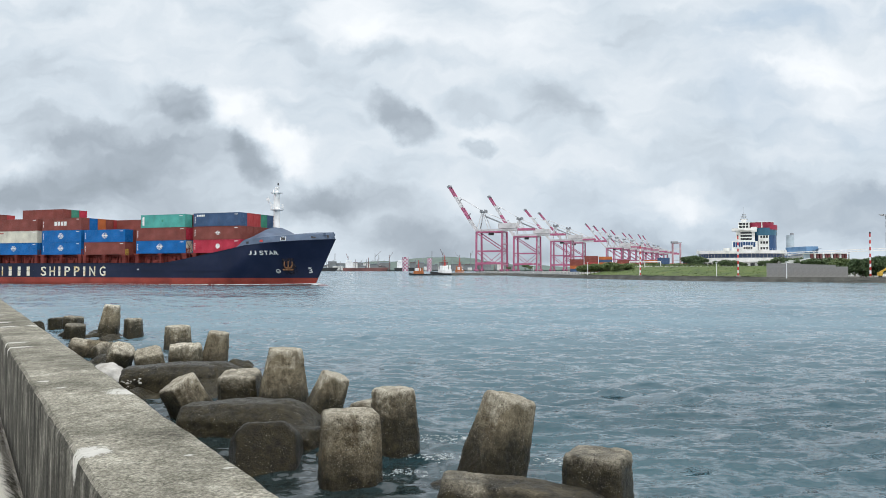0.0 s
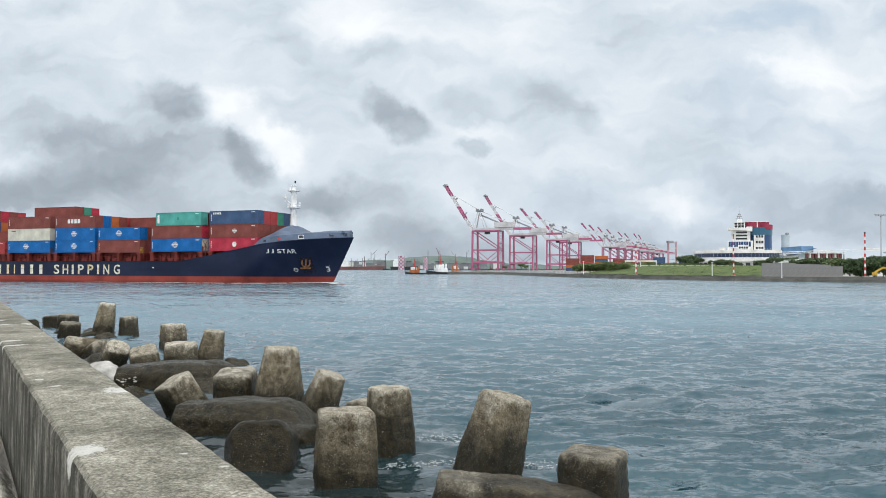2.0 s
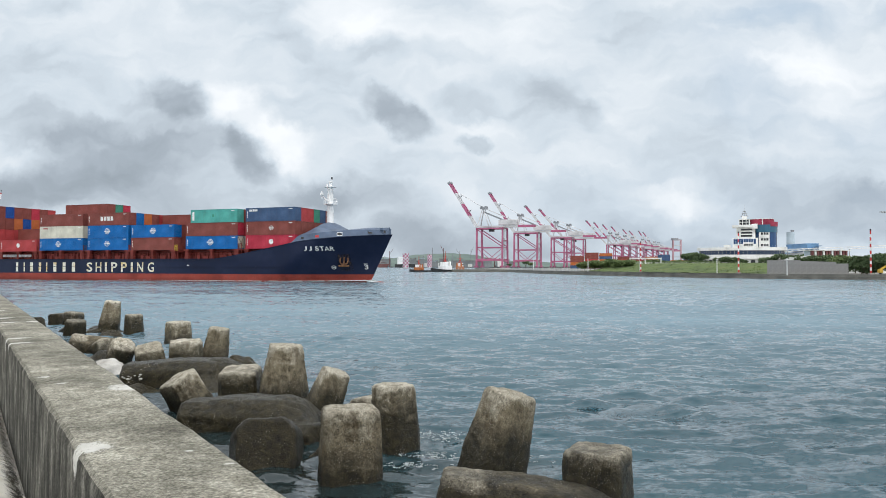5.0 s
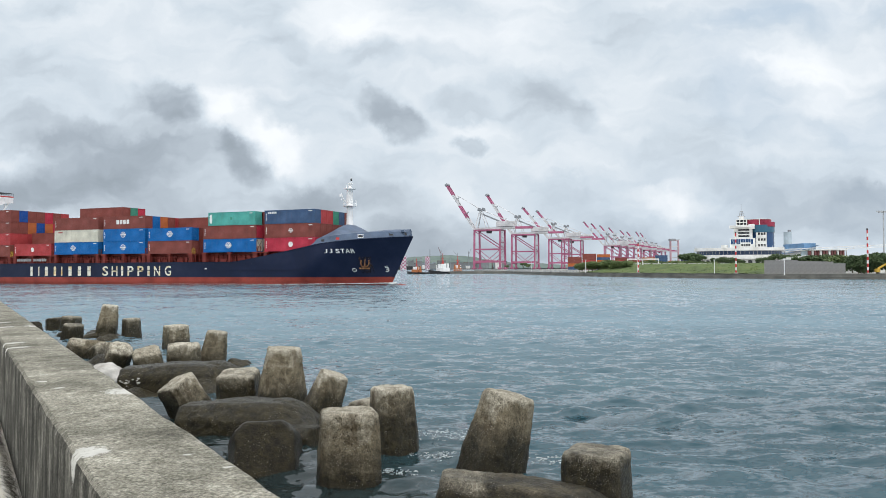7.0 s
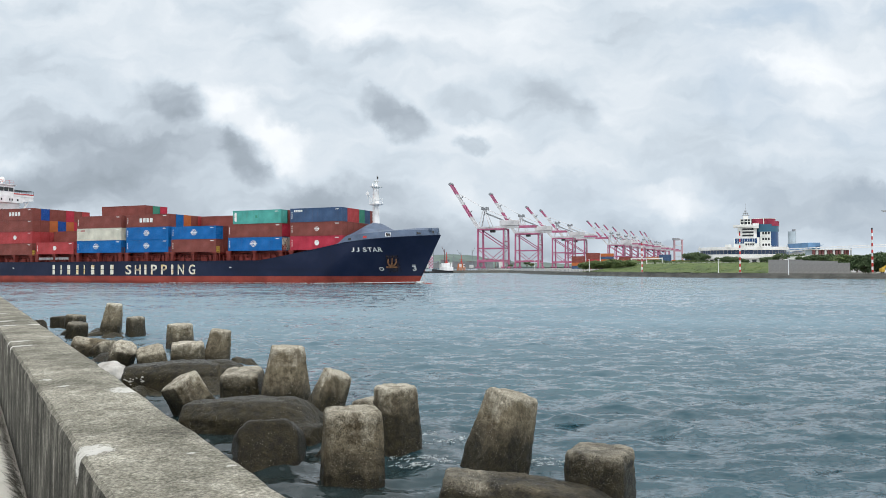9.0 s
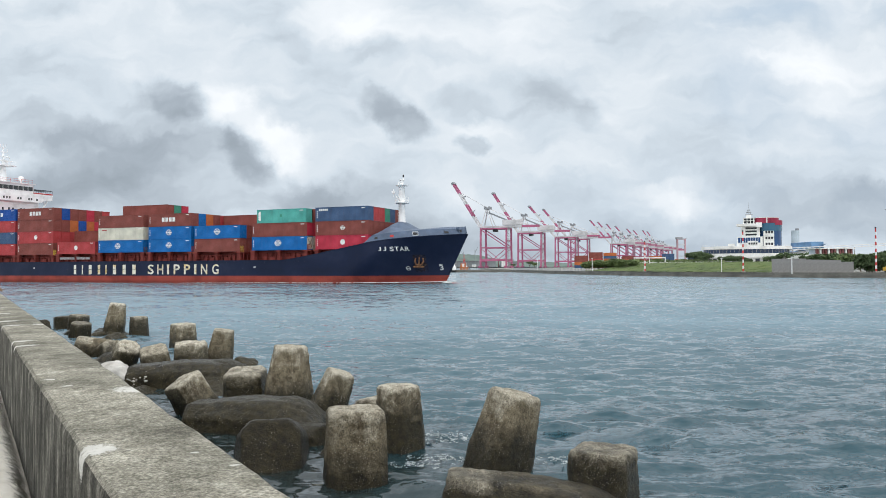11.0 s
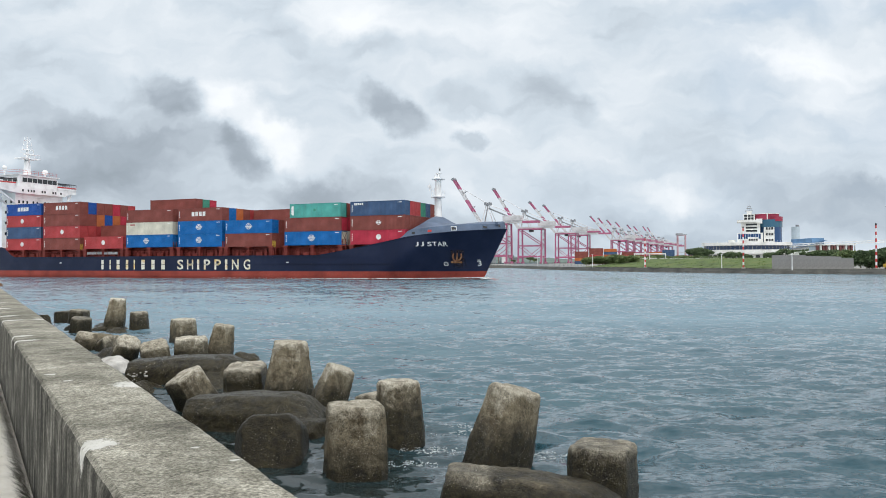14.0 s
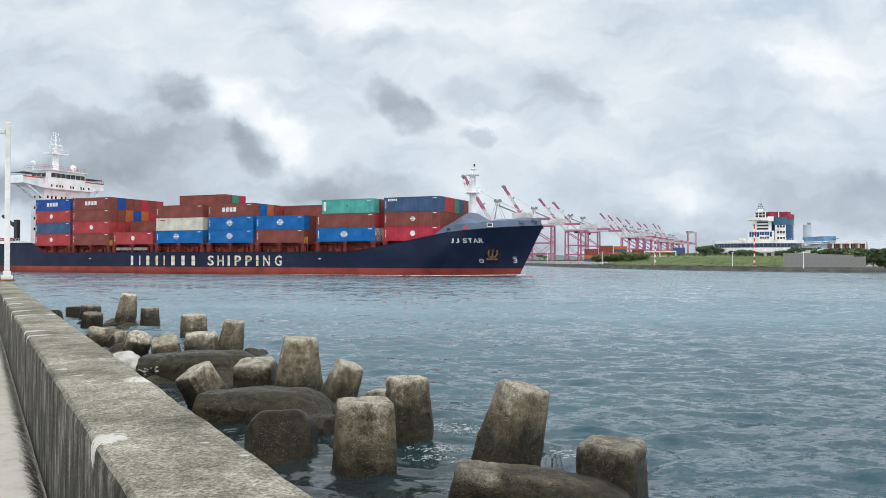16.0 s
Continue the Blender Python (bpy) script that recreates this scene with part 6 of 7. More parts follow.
def barrier():
    b = new("barrier_wall")
    a, c = Vector((90.3, 214.4)), Vector((106.8, 202.5))
    d = (c - a).normalized()
    ln = (c - a).length
    n = 14
    for k in range(n):
        h = 3.55 if k < 6 else 3.3 - 0.05 * (k - 6) if k < 12 else 2.6
        p = a + d * (ln * (k + 0.5) / n)
        bm = bmesh.new()
        box(bm, -ln / n / 2 + 0.004, ln / n / 2 - 0.004, -0.2, 0.2, -0.35, h, 0.008)
        o = part("barrier_panel", bm, BARRIER, b)
        o.matrix_basis = Matrix.Translation((p.x, p.y, 1.6)) @ Matrix.Rotation(math.atan2(d.y, d.x), 4, "Z")
    tagged(b, "plain grey panel barrier wall on the far quay", "barrier")


barrier()


def gate_frame():
    g = new("gantry_frame")
    for x0, y0, h in ((72.6, 300, 3.6), (83.6, 296, 3.6), (78, 298, 3.6)):
        bm = bmesh.new()
        tube(bm, (x0, y0, 1.2), (x0, y0, 2.8 + h), 0.2, n=8)
        part("upright", bm, POLE_WHITE, g)
    bm = bmesh.new()
    beam(bm, (72.4, 300.1, 6.5), (83.8, 295.9, 6.5), 0.5, 0.5)
    part("crossbeam", bm, POLE_WHITE, g)
    tagged(g, "white steel gantry frame beside the grass bank", "gantry")


gate_frame()


def quay_fence():
    """A grey picket fence round the head of the jetty and along the inner quay."""
    f = new("quay_fence")
    bm = bmesh.new()
    box(bm, -0.11, 0.11, -0.11, 0.11, 0, 1.25, 0.02)
    first = part("post", bm, LIGHT_GREY, f)
    line = [Vector(p) for p in ((6.0, 449.0), (37.0, 443.5), (44.6, 352.0), (53.6, 303.0))]
    first.location = (*line[0], 1.3)
    for a, b in zip(line, line[1:]):
        n = int((b - a).length / 1.7)
        for k in range(1, n + 1):
            p = a.lerp(b, k / n)
            same("post", first, f, Matrix.Translation((p.x, p.y, 1.3)))
        for z in (1.75, 2.45):
            bm = bmesh.new()
            beam(bm, (a.x, a.y, z), (b.x, b.y, z), 0.09, 0.12)
            part("rail", bm, LIGHT_GREY, f)
    tagged(f, "grey picket fence along the edge of the far quay", "fence")


quay_fence()


def low_wall():
    bm = bmesh.new()
    for k in range(26):
        x = 76 + 2.0 * k
        box(bm, x, x + 1.5 + 0.4 * math.sin(k * 2.7), 314 - 0.25 * k, 314.4 - 0.25 * k, 1.25, 4.9)
    tagged(link_bm("garden_wall", bm, POLE_WHITE), "low white wall along the top of the bank", "wall")


low_wall()


# ---- the harbour control building ----
WALL_WHITE = paint("white_render", (0.78, 0.78, 0.75), 0.7, 0.15, 0.2, 2.0)
BLUE_GLASS, _bg_nt, _bg = fresh("blue_curtain_glass")
NAVY_GLASS, _ng_nt, _ng = fresh("navy_ribbon_glass")
_ng.inputs["Base Color"].default_value, _ng.inputs["Roughness"].default_value = (0.014, 0.035, 0.085, 1), 0.12
_bg.inputs["Base Color"].default_value, _bg.inputs["Roughness"].default_value, _bg.inputs["Metallic"].default_value = (0.018, 0.062, 0.16, 1), 0.18, 0.3
SEA_GLASS, _sg_nt, _sg = fresh("teal_curtain_glass")
_sg.inputs["Base Color"].default_value, _sg.inputs["Roughness"].default_value, _sg.inputs["Metallic"].default_value = (0.028, 0.105, 0.17, 1), 0.18, 0.3
MAROON = paint("maroon_cladding", (0.30, 0.035, 0.07), 0.5, 0.1, 0.2, 2.0)


def drum(bm, cx, cy, rx, ry, z0, z1, a0=0, a1=360, n=48, cap=True):
    """An elliptical drum or a sector of its skin."""
    full = a1 - a0 >= 360
    lo, hi = [], []
    for i in range(n if full else n + 1):
        a = radians(a0 + (a1 - a0) * i / n)
        lo.append(bm.verts.new((cx + rx * math.cos(a), cy + ry * math.sin(a), z0)))
        hi.append(bm.verts.new((cx + rx * math.cos(a), cy + ry * math.sin(a), z1)))
    m = len(lo)
    for i in range(m if full else m - 1):
        j = (i + 1) % m
        bm.faces.new((lo[i], lo[j], hi[j], hi[i]))
    if full and cap:
        bm.faces.new(hi)
        bm.faces.new(lo[::-1])
    return bm


def control_building():
    b = new("control_building")
    cx, cy = 169, 430
    yaw = -21.5
    b.matrix_world = pose(cx, cy, 0, 0, 0, yaw)

    def add(name, bm, material, parent=b, label=""):
        return part(name, bm, material, parent, label)

    # boat-shaped podium: white bands, a ribbon of blue glass, a dark open ground floor
    bm = drum(bmesh.new(), -2.2, 0, 21.5, 13.5, 1.25, 7.6)
    add("ground_floor", bm, WALL_WHITE)
    for k in range(14):
        a = radians(200 + 140 * k / 13)
        bm = bmesh.new()
        box(bm, -1.1, 1.1, -0.1, 0.1, 0, 2.6)
        o = add("window", bm, DARK_GLASS)
        o.matrix_basis = pose(-2.2 + 21.5 * math.cos(a), 13.55 * math.sin(a), 4.4, 0, 0, math.degrees(math.atan2(13.5 * math.cos(a), -21.5 * math.sin(a))))
    add("podium_band", drum(bmesh.new(), -2.2, 0, 23.0, 15.4, 7.6, 9.9), WALL_WHITE)
    glass = add("podium_glass", drum(bmesh.new(), -2.2, 0, 22.6, 15.1, 9.9, 12.2), NAVY_GLASS, b, "ribbon of blue glass round the podium")
    for k in range(30):
        a = radians(188 + 164 * k / 29)
        bm = bmesh.new()
        box(bm, -0.05, 0.05, -0.05, 0.05, 9.9, 12.2)
        o = add("mullion", bm, STEEL, glass)
        o.matrix_basis = pose(-2.2 + 22.62 * math.cos(a), 15.12 * math.sin(a), 0)
    add("podium_roof", drum(bmesh.new(), -2.2, 0, 23.8, 16.0, 12.2, 13.9), WALL_WHITE)
    bm = bmesh.new()
    for k in range(40):
        a = radians(180 + 180 * k / 39)
        tube(bm, (-2.2 + 23.2 * math.cos(a), 15.5 * math.sin(a), 13.9), (-2.2 + 23.2 * math.cos(a), 15.5 * math.sin(a), 14.8), 0.05, n=4)
    add("roof_rail", bm, POLE_WHITE)
    bm = bmesh.new()
    drum(bm, -9.5, -4, 1.9, 1.9, 13.9, 15.5, n=20)
    add("roof_tank", bm, WALL_WHITE)
    # glass drum with a white stair shaft and a maroon crown
    add("tower_glass", drum(bmesh.new(), 9.6, 2, 6.9, 6.9, 13.9, 22.4), BLUE_GLASS, b, "round tower of blue glass")
    shaft = bmesh.new()
    box(shaft, 7.0, 12.4, -6.2, -2, 13.9, 22.3)
    shaft = add("stair_shaft", shaft, WALL_WHITE)
    for r in range(3):
        for c in range(3):
            bm = bmesh.new()
            box(bm, 8.0 + 1.4 * c, 9.0 + 1.4 * c, -6.3, -6.18, 14.5 + 3.2 * r, 15.8 + 3.2 * r)
            add("window", bm, DARK_GLASS, shaft)
    for k in range(1, 4):
        add("floor_band", drum(bmesh.new(), 9.6, 2, 6.95, 6.95, 13.8 + 2.4 * k, 14.0 + 2.4 * k, cap=False), BLUE_GLASS)
    add("crown_glass", drum(bmesh.new(), 9.3, 2, 7.5, 7.5, 22.4, 26.6), SEA_GLASS, b, "teal glass storey round the tower head")
    add("crown_wall", drum(bmesh.new(), 8.2, 2, 6.9, 6.9, 26.6, 29.7), MAROON, b, "maroon clad top storey")
    add("crown_roof", drum(bmesh.new(), 8.2, 2, 7.05, 7.05, 29.7, 29.95), WALL_WHITE)
    bm = bmesh.new()
    drum(bm, 11.9, 1.5, 5.0, 6.2, 25.6, 28.2)
    add("crown_annex", bm, MAROON)
    for x in (1.9, 8.6):
        bm = bmesh.new()
        box(bm, x, x + 0.5, -5.2, -4.6, 26.4, 30.0)
        add("crown_pier", bm, WALL_WHITE)
    # stepped white lookout tower
    bm = bmesh.new()
    box(bm, -6.6, 6.6, -7, 5, 13.9, 19.2)
    low = add("tower_base", bm, WALL_WHITE)
    for k in range(9):
        bm = bmesh.new()
        box(bm, -6.1 + 1.3 * k, -5.0 + 1.3 * k, -7.1, -6.98, 15.9, 18.7)
        add("window", bm, BLUE_GLASS, low)
    bm = bmesh.new()
    box(bm, -1.2, 4.2, -9.2, -7.0, 13.9, 16.8)
    porch = add("tower_porch", bm, WALL_WHITE)
    for k in range(4):
        bm = bmesh.new()
        box(bm, -0.7 + 1.2 * k, 0.2 + 1.2 * k, -9.3, -9.18, 14.8, 15.9)
        add("window", bm, DARK_GLASS, porch)
    bm = bmesh.new()
    box(bm, -4.6, 5.2, -6, 4, 19.2, 25.2)
    mid = add("tower_shaft", bm, WALL_WHITE)
    for k in range(3):
        bm = bmesh.new()
        box(bm, -2.2, 3.6, -6.1, -5.98, 19.9 + 1.75 * k, 20.9 + 1.75 * k)
        add("window", bm, DARK_GLASS, mid)
    bm = bmesh.new()
    box(bm, -6.8, 6.2, -7.5, 5, 25.2, 26.4)
    box(bm, 3.2, 6.3, -7.4, 5, 24.4, 27.0)
    add("tower_roof", bm, WALL_WHITE)
    bm = bmesh.new()
    box(bm, -3.0, 2.2, -4.5, 2, 26.4, 29.6)
    cab = add("lookout_cab", bm, DARK_GLASS)
    bm = bmesh.new()
    for x in (-3.3, -1.45, 0.35, 2.2):
        box(bm, x, x + 0.3, -4.65, -4.4, 26.4, 29.7)
    for z in (26.4, 28.0, 29.5):
        box(bm, -3.4, 2.6, -4.7, 2.1, z, z + 0.3)
    add("cab_frame", bm, WALL_WHITE, cab)
    bm = bmesh.new()
    box(bm, -1.7, 0.9, -3, 1, 29.8, 31.6)
    add("cab_head", bm, WALL_WHITE)
    bm = bmesh.new()
    for z, w in ((31.6, 2.0), (33.0, 1.4), (34.3, 0.9)):
        box(bm, -0.4 - w, -0.4 + w, -1 - w, -1 + w, z, z + 0.25)
    for sx in (-1, 1):
        tube(bm, (-0.4 + sx * 1.2, -1, 31.6), (-0.4 + sx * 0.5, -1, 34.6), 0.12, n=5)
    tube(bm, (-0.4, -1, 31.6), (-0.4, -1, 38.6), 0.14, 0.05, 6)
    add("antenna", bm, STEEL)
    tagged(b, "white harbour control building with blue glass bands and a maroon crown", "building")


control_building()


# ---- quay cranes ----
# crane red softened: the haze of distance is mixed into the paint colour
CRANE_RED = paint("hazed_crane_red", (0.43, 0.130, 0.225), 0.55, 0.2, 0.1, 1.0, rust=(0.3, 0.12, 0.12))
# far gantry steel, its pale pink carrying painted-in haze
HAZED_PINK = paint("hazed_pink_steel", (0.50, 0.30, 0.34), 0.6, 0.2, 0.1, 1.0)
CRANE_WHITE = paint("crane_white", (0.62, 0.61, 0.62), 0.55, 0.15, 0.1, 1.0)
CRANE_GREY = paint("crane_grey", (0.28, 0.29, 0.31), 0.55, 0.15, 0.1, 1.0)


def crane_parts(lift):
    """A ship-to-shore crane: +x to the land, legs on rails at x 0 and 30, its boom raised over the water."""
    c = new("quay_crane")
    for y in (-9, 9):
        for x in (0, 30):
            bm = bmesh.new()
            beam(bm, (x, y, 2.2), (x, y * 0.86, 44), 1.8, 1.7)
            part("leg", bm, CRANE_RED if x == 0 or y < 0 else CRANE_RED, c)
            bm = bmesh.new()
            box(bm, x - 1.0, x + 1.0, y - 5, y + 5, 0.5, 2.4, 0.2)
            for k in range(4):
                tube(bm, (x - 0.4, y - 3.8 + 2.5 * k, 0.5), (x + 0.4, y - 3.8 + 2.5 * k, 0.5), 0.5, n=10)
            part("bogie", bm, CRANE_RED, c)
        bm = bmesh.new()
        beam(bm, (0, y * 0.94, 22.5), (30, y * 0.94, 22.5), 1.2, 1.4)
        part("portal_beam", bm, CRANE_RED, c)
        bm = bmesh.new()
        beam(bm, (1, y * 0.87, 42), (29.5, y * 0.93, 23.5), 0.95, 0.95)
        part("diagonal_brace", bm, CRANE_RED, c)
        bm = bmesh.new()
        beam(bm, (0.5, y * 0.94, 21.5), (15, y * 0.97, 10), 0.6, 0.6)
        beam(bm, (29.5, y * 0.94, 21.5), (15, y * 0.97, 10), 0.6, 0.6)
        beam(bm, (0, y * 0.98, 9), (30, y * 0.98, 9), 1.5, 2.2)
        part("knee_brace", bm, CRANE_RED, c)
        bm = bmesh.new()
        beam(bm, (0, y * 0.86, 43.5), (30, y * 0.86, 43.5), 1.2, 1.4)
        part("top_beam", bm, CRANE_RED, c)
    for x in (0, 30):
        for z in (7.5, 30, 43.5):
            if x == 0 and z == 30:
                continue
            bm = bmesh.new()
            beam(bm, (x, -9, z), (x, 9, z), 1.3, 1.5)
            part("cross_beam", bm, CRANE_RED, c)
    for y in (-3.2, 3.2):
        bm = bmesh.new()
        beam(bm, (-3, y, 45.6), (46, y, 45.6), 1.5, 1.9)
        part("girder", bm, CRANE_WHITE, c)
        bm = bmesh.new()
        beam(bm, (46, y, 45.8), (64, y, 45.8), 1.5, 2.4)
        part("girder_end", bm, CRANE_RED, c)
    bm = bmesh.new()
    for x in range(0, 66, 6):
        box(bm, x - 0.3, x + 0.3, -3.2, 3.2, 44.6, 45.2)
    box(bm, -3, 64, 4.2, 5.4, 46.6, 46.8)
    part("walkway", bm, CRANE_GREY, c)
    bm = bmesh.new()
    box(bm, 24, 45, -4.6, 4.6, 47.2, 53.0, 0.3)
    part("machine_house", bm, CRANE_WHITE, c, "white machine house on the girder")
    bm = bmesh.new()
    box(bm, 12, 17, -2.4, 2.4, 40.2, 43.6, 0.2)
    part("driver_cab", bm, BLACK, c)
    # A-frame
    for y in (-5, 5):
        bm = bmesh.new()
        beam(bm, (-0.5, y, 46), (4.5, y * 0.45, 66), 1.0, 1.0)
        beam(bm, (13, y, 46), (5.5, y * 0.45, 66), 0.7, 0.7)
        part("apex_leg", bm, CRANE_WHITE, c)
    bm = bmesh.new()
    box(bm, 2, 9, -3.4, 3.4, 65.4, 67.2)
    for x in (3, 8):
        tube(bm, (x, -3, 67.8), (x, 3, 67.8), 1.0, n=10)
    part("apex_platform", bm, CRANE_GREY, c)
    for y in (-3, 3):
        bm = bmesh.new()
        tube(bm, (6, y * 0.8, 66.4), (52, y, 47), 0.28, n=5)
        part("backstay", bm, CRANE_WHITE, c)
    bm = bmesh.new()
    beam(bm, (6, 0, 62), (30, 0, 52), 1.6, 1.6)
    part("backstay_boom", bm, CRANE_GREY, c)
    # the raised boom, in red and white lengths
    boom = new("boom")
    boom.parent = c
    boom.matrix_basis = pose(-3, 0, 45.6, 0, lift, 0)
    ln = 60
    for a, b, m in ((0, 15, CRANE_WHITE), (15, 31, CRANE_RED), (31, 46, CRANE_WHITE), (46, ln, CRANE_RED)):
        for y in (-3.0, 3.0):
            bm = bmesh.new()
            box(bm, -b, -a, y - 0.55, y + 0.55, -1.1, 1.1)
            part("boom_girder", bm, m, boom)
        bm = bmesh.new()
        for k in range(int((b - a) / 4)):
            x = -a - 4 * k
            beam(bm, (x, -3, 0.6), (x - 4, 3, 0.6), 0.4, 0.4)
            beam(bm, (x - 4, -3, 0), (x - 4, 3, 0), 0.5, 0.5)
        part("boom_lacing", bm, m, boom)
    bm = bmesh.new()
    box(bm, -ln - 1.2, -ln + 1.2, -4, 4, -1.6, 1.6)
    part("boom_tip", bm, CRANE_GREY, boom)
    bm = bmesh.new()
    for x in (-20, -40):
        beam(bm, (x, -3, 1), (x, 0, 5), 0.5, 0.5)
        beam(bm, (x, 3, 1), (x, 0, 5), 0.5, 0.5)
    part("boom_bracket", bm, CRANE_GREY, boom)
    # forestays from the apex
    reach = (Matrix.Rotation(radians(lift), 4, "Y") @ Vector((-44, 0, 3))) + Vector((-3, 0, 45.6))
    for y in (-1.6, 1.6):
        bm = bmesh.new()
        tube(bm, (5, y, 67), (reach.x, y, reach.z), 0.24, n=5)
        part("forestay", bm, CRANE_WHITE, c)
    # stair tower up a landside leg
    bm = bmesh.new()
    for k in range(14):
        z = 2 + 3 * k
        box(bm, 31.2, 33.4, -9.4, -6.4, z, z + 0.15)
        beam(bm, (31.4, -9.2, z + 0.1), (33.2, -9.2, z + 3.0), 0.25, 0.2)
    for x in (31.3, 33.3):
        for y in (-9.3, -6.5):
            tube(bm, (x, y, 1), (x, y, 44), 0.12, n=4)
    part("stair_tower", bm, CRANE_GREY, c)
    tagged(c, "red and white ship-to-shore crane with its boom raised", "quay crane", "quay cranes along the terminal")
    return c


def cranes():
    turn = -23.5
    first = crane_parts(57)
    first.matrix_world = pose(38, 850, 1.31, 0, 0, turn)
    lower = crane_parts(50)
    lower.matrix_world = pose(38 + 0.3987 * 303, 850 + 0.9171 * 303, 1.31, 0, 0, turn)
    # distance along the quay of each of the other cranes
    for s in (131, 377, 700, 770, 855, 950, 1090, 1180, 1285, 1360):
        copy_thing(first if s in (131, 1285, 1360) else lower, pose(38 + 0.3987 * s, 850 + 0.9171 * s, 1.31, 0, 0, turn))


cranes()


# ---- terminal yard, floodlights, tugs, the inner harbour ----
def yard_stack(x, y, cols, tiers, turn, seed):
    rnd = random.Random(seed)
    for i in range(cols):
        for j in range(rnd.randint(max(1, tiers - 2), tiers)):
            c = new("shipping_container")
            colour = rnd.choice((ORANGE, ORANGE, RED, BROWN, BROWN, RED, SLATE, BROWN, SLATE))
            for name, m in (("frame", Matrix.Identity(4)), ("roof", Matrix.Identity(4)), ("side_panel", pose(0.1, 0.022, 0.15)), ("end_panel", pose(12.19 - 0.02, 0.1, 0.15, 0, 0, 90)), ("door", pose(0.03, 2.338, 0.15, 0, 0, -90)), ("door", pose(0.03, 1.215, 0.15, 0, 0, -90))):
                o = new(name, KITS[40][name])
                o.parent, o.matrix_basis = c, m
                coat(o, PAINTS[colour])
            c.matrix_world = pose(x, y, 1.32, 0, 0, turn) @ Matrix.Translation((i * 12.9, 0, j * 2.87))
            tagged(c, f"{PAINT_WORDS[colour]} container stacked in the terminal yard", "shipping container", "containers in the terminal yard")


for k, (x, y, n, t) in enumerate(((113, 690, 3, 5), (132, 720, 4, 5), (168, 745, 4, 4), (196, 800, 5, 5), (250, 850, 3, 4), (275, 900, 4, 4))):
    yard_stack(x, y, n, t, -12, 40 + k)



def floodlight_mast(x, y, z, h):
    m = new("floodlight_mast")
    m.location = (x, y, z)
    bm = bmesh.new()
    tube(bm, (0, 0, 0), (0, 0, h), 0.32, 0.16, 10)
    part("mast_column", bm, LIGHT_GREY, m)
    bm = bmesh.new()
    box(bm, -2.2, 2.2, -0.5, 0.5, h, h + 0.3)
    part("head_frame", bm, LIGHT_GREY, m)
    for k in range(5):
        bm = bmesh.new()
        box(bm, -2.1 + 0.95 * k, -1.4 + 0.95 * k, -0.8, -0.4, h - 0.35, h + 0.3, 0.05)
        part("lamp_head", bm, STEEL, m)
    tagged(m, "tall grey floodlight mast above the terminal", "floodlight mast", "floodlight masts on the far shore")


for x, y, h in ((151.5, 262, 20.5), (252, 820, 31), (170, 800, 34), (102, 840, 32)):
    floodlight_mast(x, y, 1.3, h + 0.3)


def yard_gantry(x, y, h):
    g = new("yard_gantry")
    g.location = (x, y, 1.3)
    for dx in (-4.5, 4.5):
        bm = bmesh.new()
        beam(bm, (dx, -2, 0), (dx, -2, h), 0.9, 0.9)
        beam(bm, (dx, 2, 0), (dx, 2, h), 0.9, 0.9)
        for k in range(7):
            beam(bm, (dx, -2, h * k / 7), (dx, 2, h * (k + 1) / 7), 0.4, 0.4)
        part("leg", bm, HAZED_PINK, g)
    for k in range(4):
        bm = bmesh.new()
        beam(bm, (-5, -2, h * (0.4 + 0.2 * k)), (5, -2, h * (0.4 + 0.2 * k)), 0.7, 0.8)
        part("cross_beam", bm, HAZED_PINK if k % 2 else CRANE_WHITE, g)
    bm = bmesh.new()
    box(bm, -6, 1, -3, 3, h, h + 2.4, 0.2)
    part("trolley", bm, CRANE_GREY, g)
    tagged(g, "far red and white yard gantry behind the trees", "gantry crane")


yard_gantry(273, 900, 33)

# pale sheds and roofs behind the barrier
SHED_BLUE = paint("blue_roof_sheet", (0.16, 0.30, 0.48), 0.5, 0.15, 0.1, 1.0)
SILO_GREY = paint("pale_blue_silo", (0.42, 0.50, 0.56), 0.6, 0.3, 0.05, 0.6)


DULL_RED = paint("weathered_red_piers", (0.20, 0.075, 0.075), 0.6, 0.3, 0.3, 3.0)


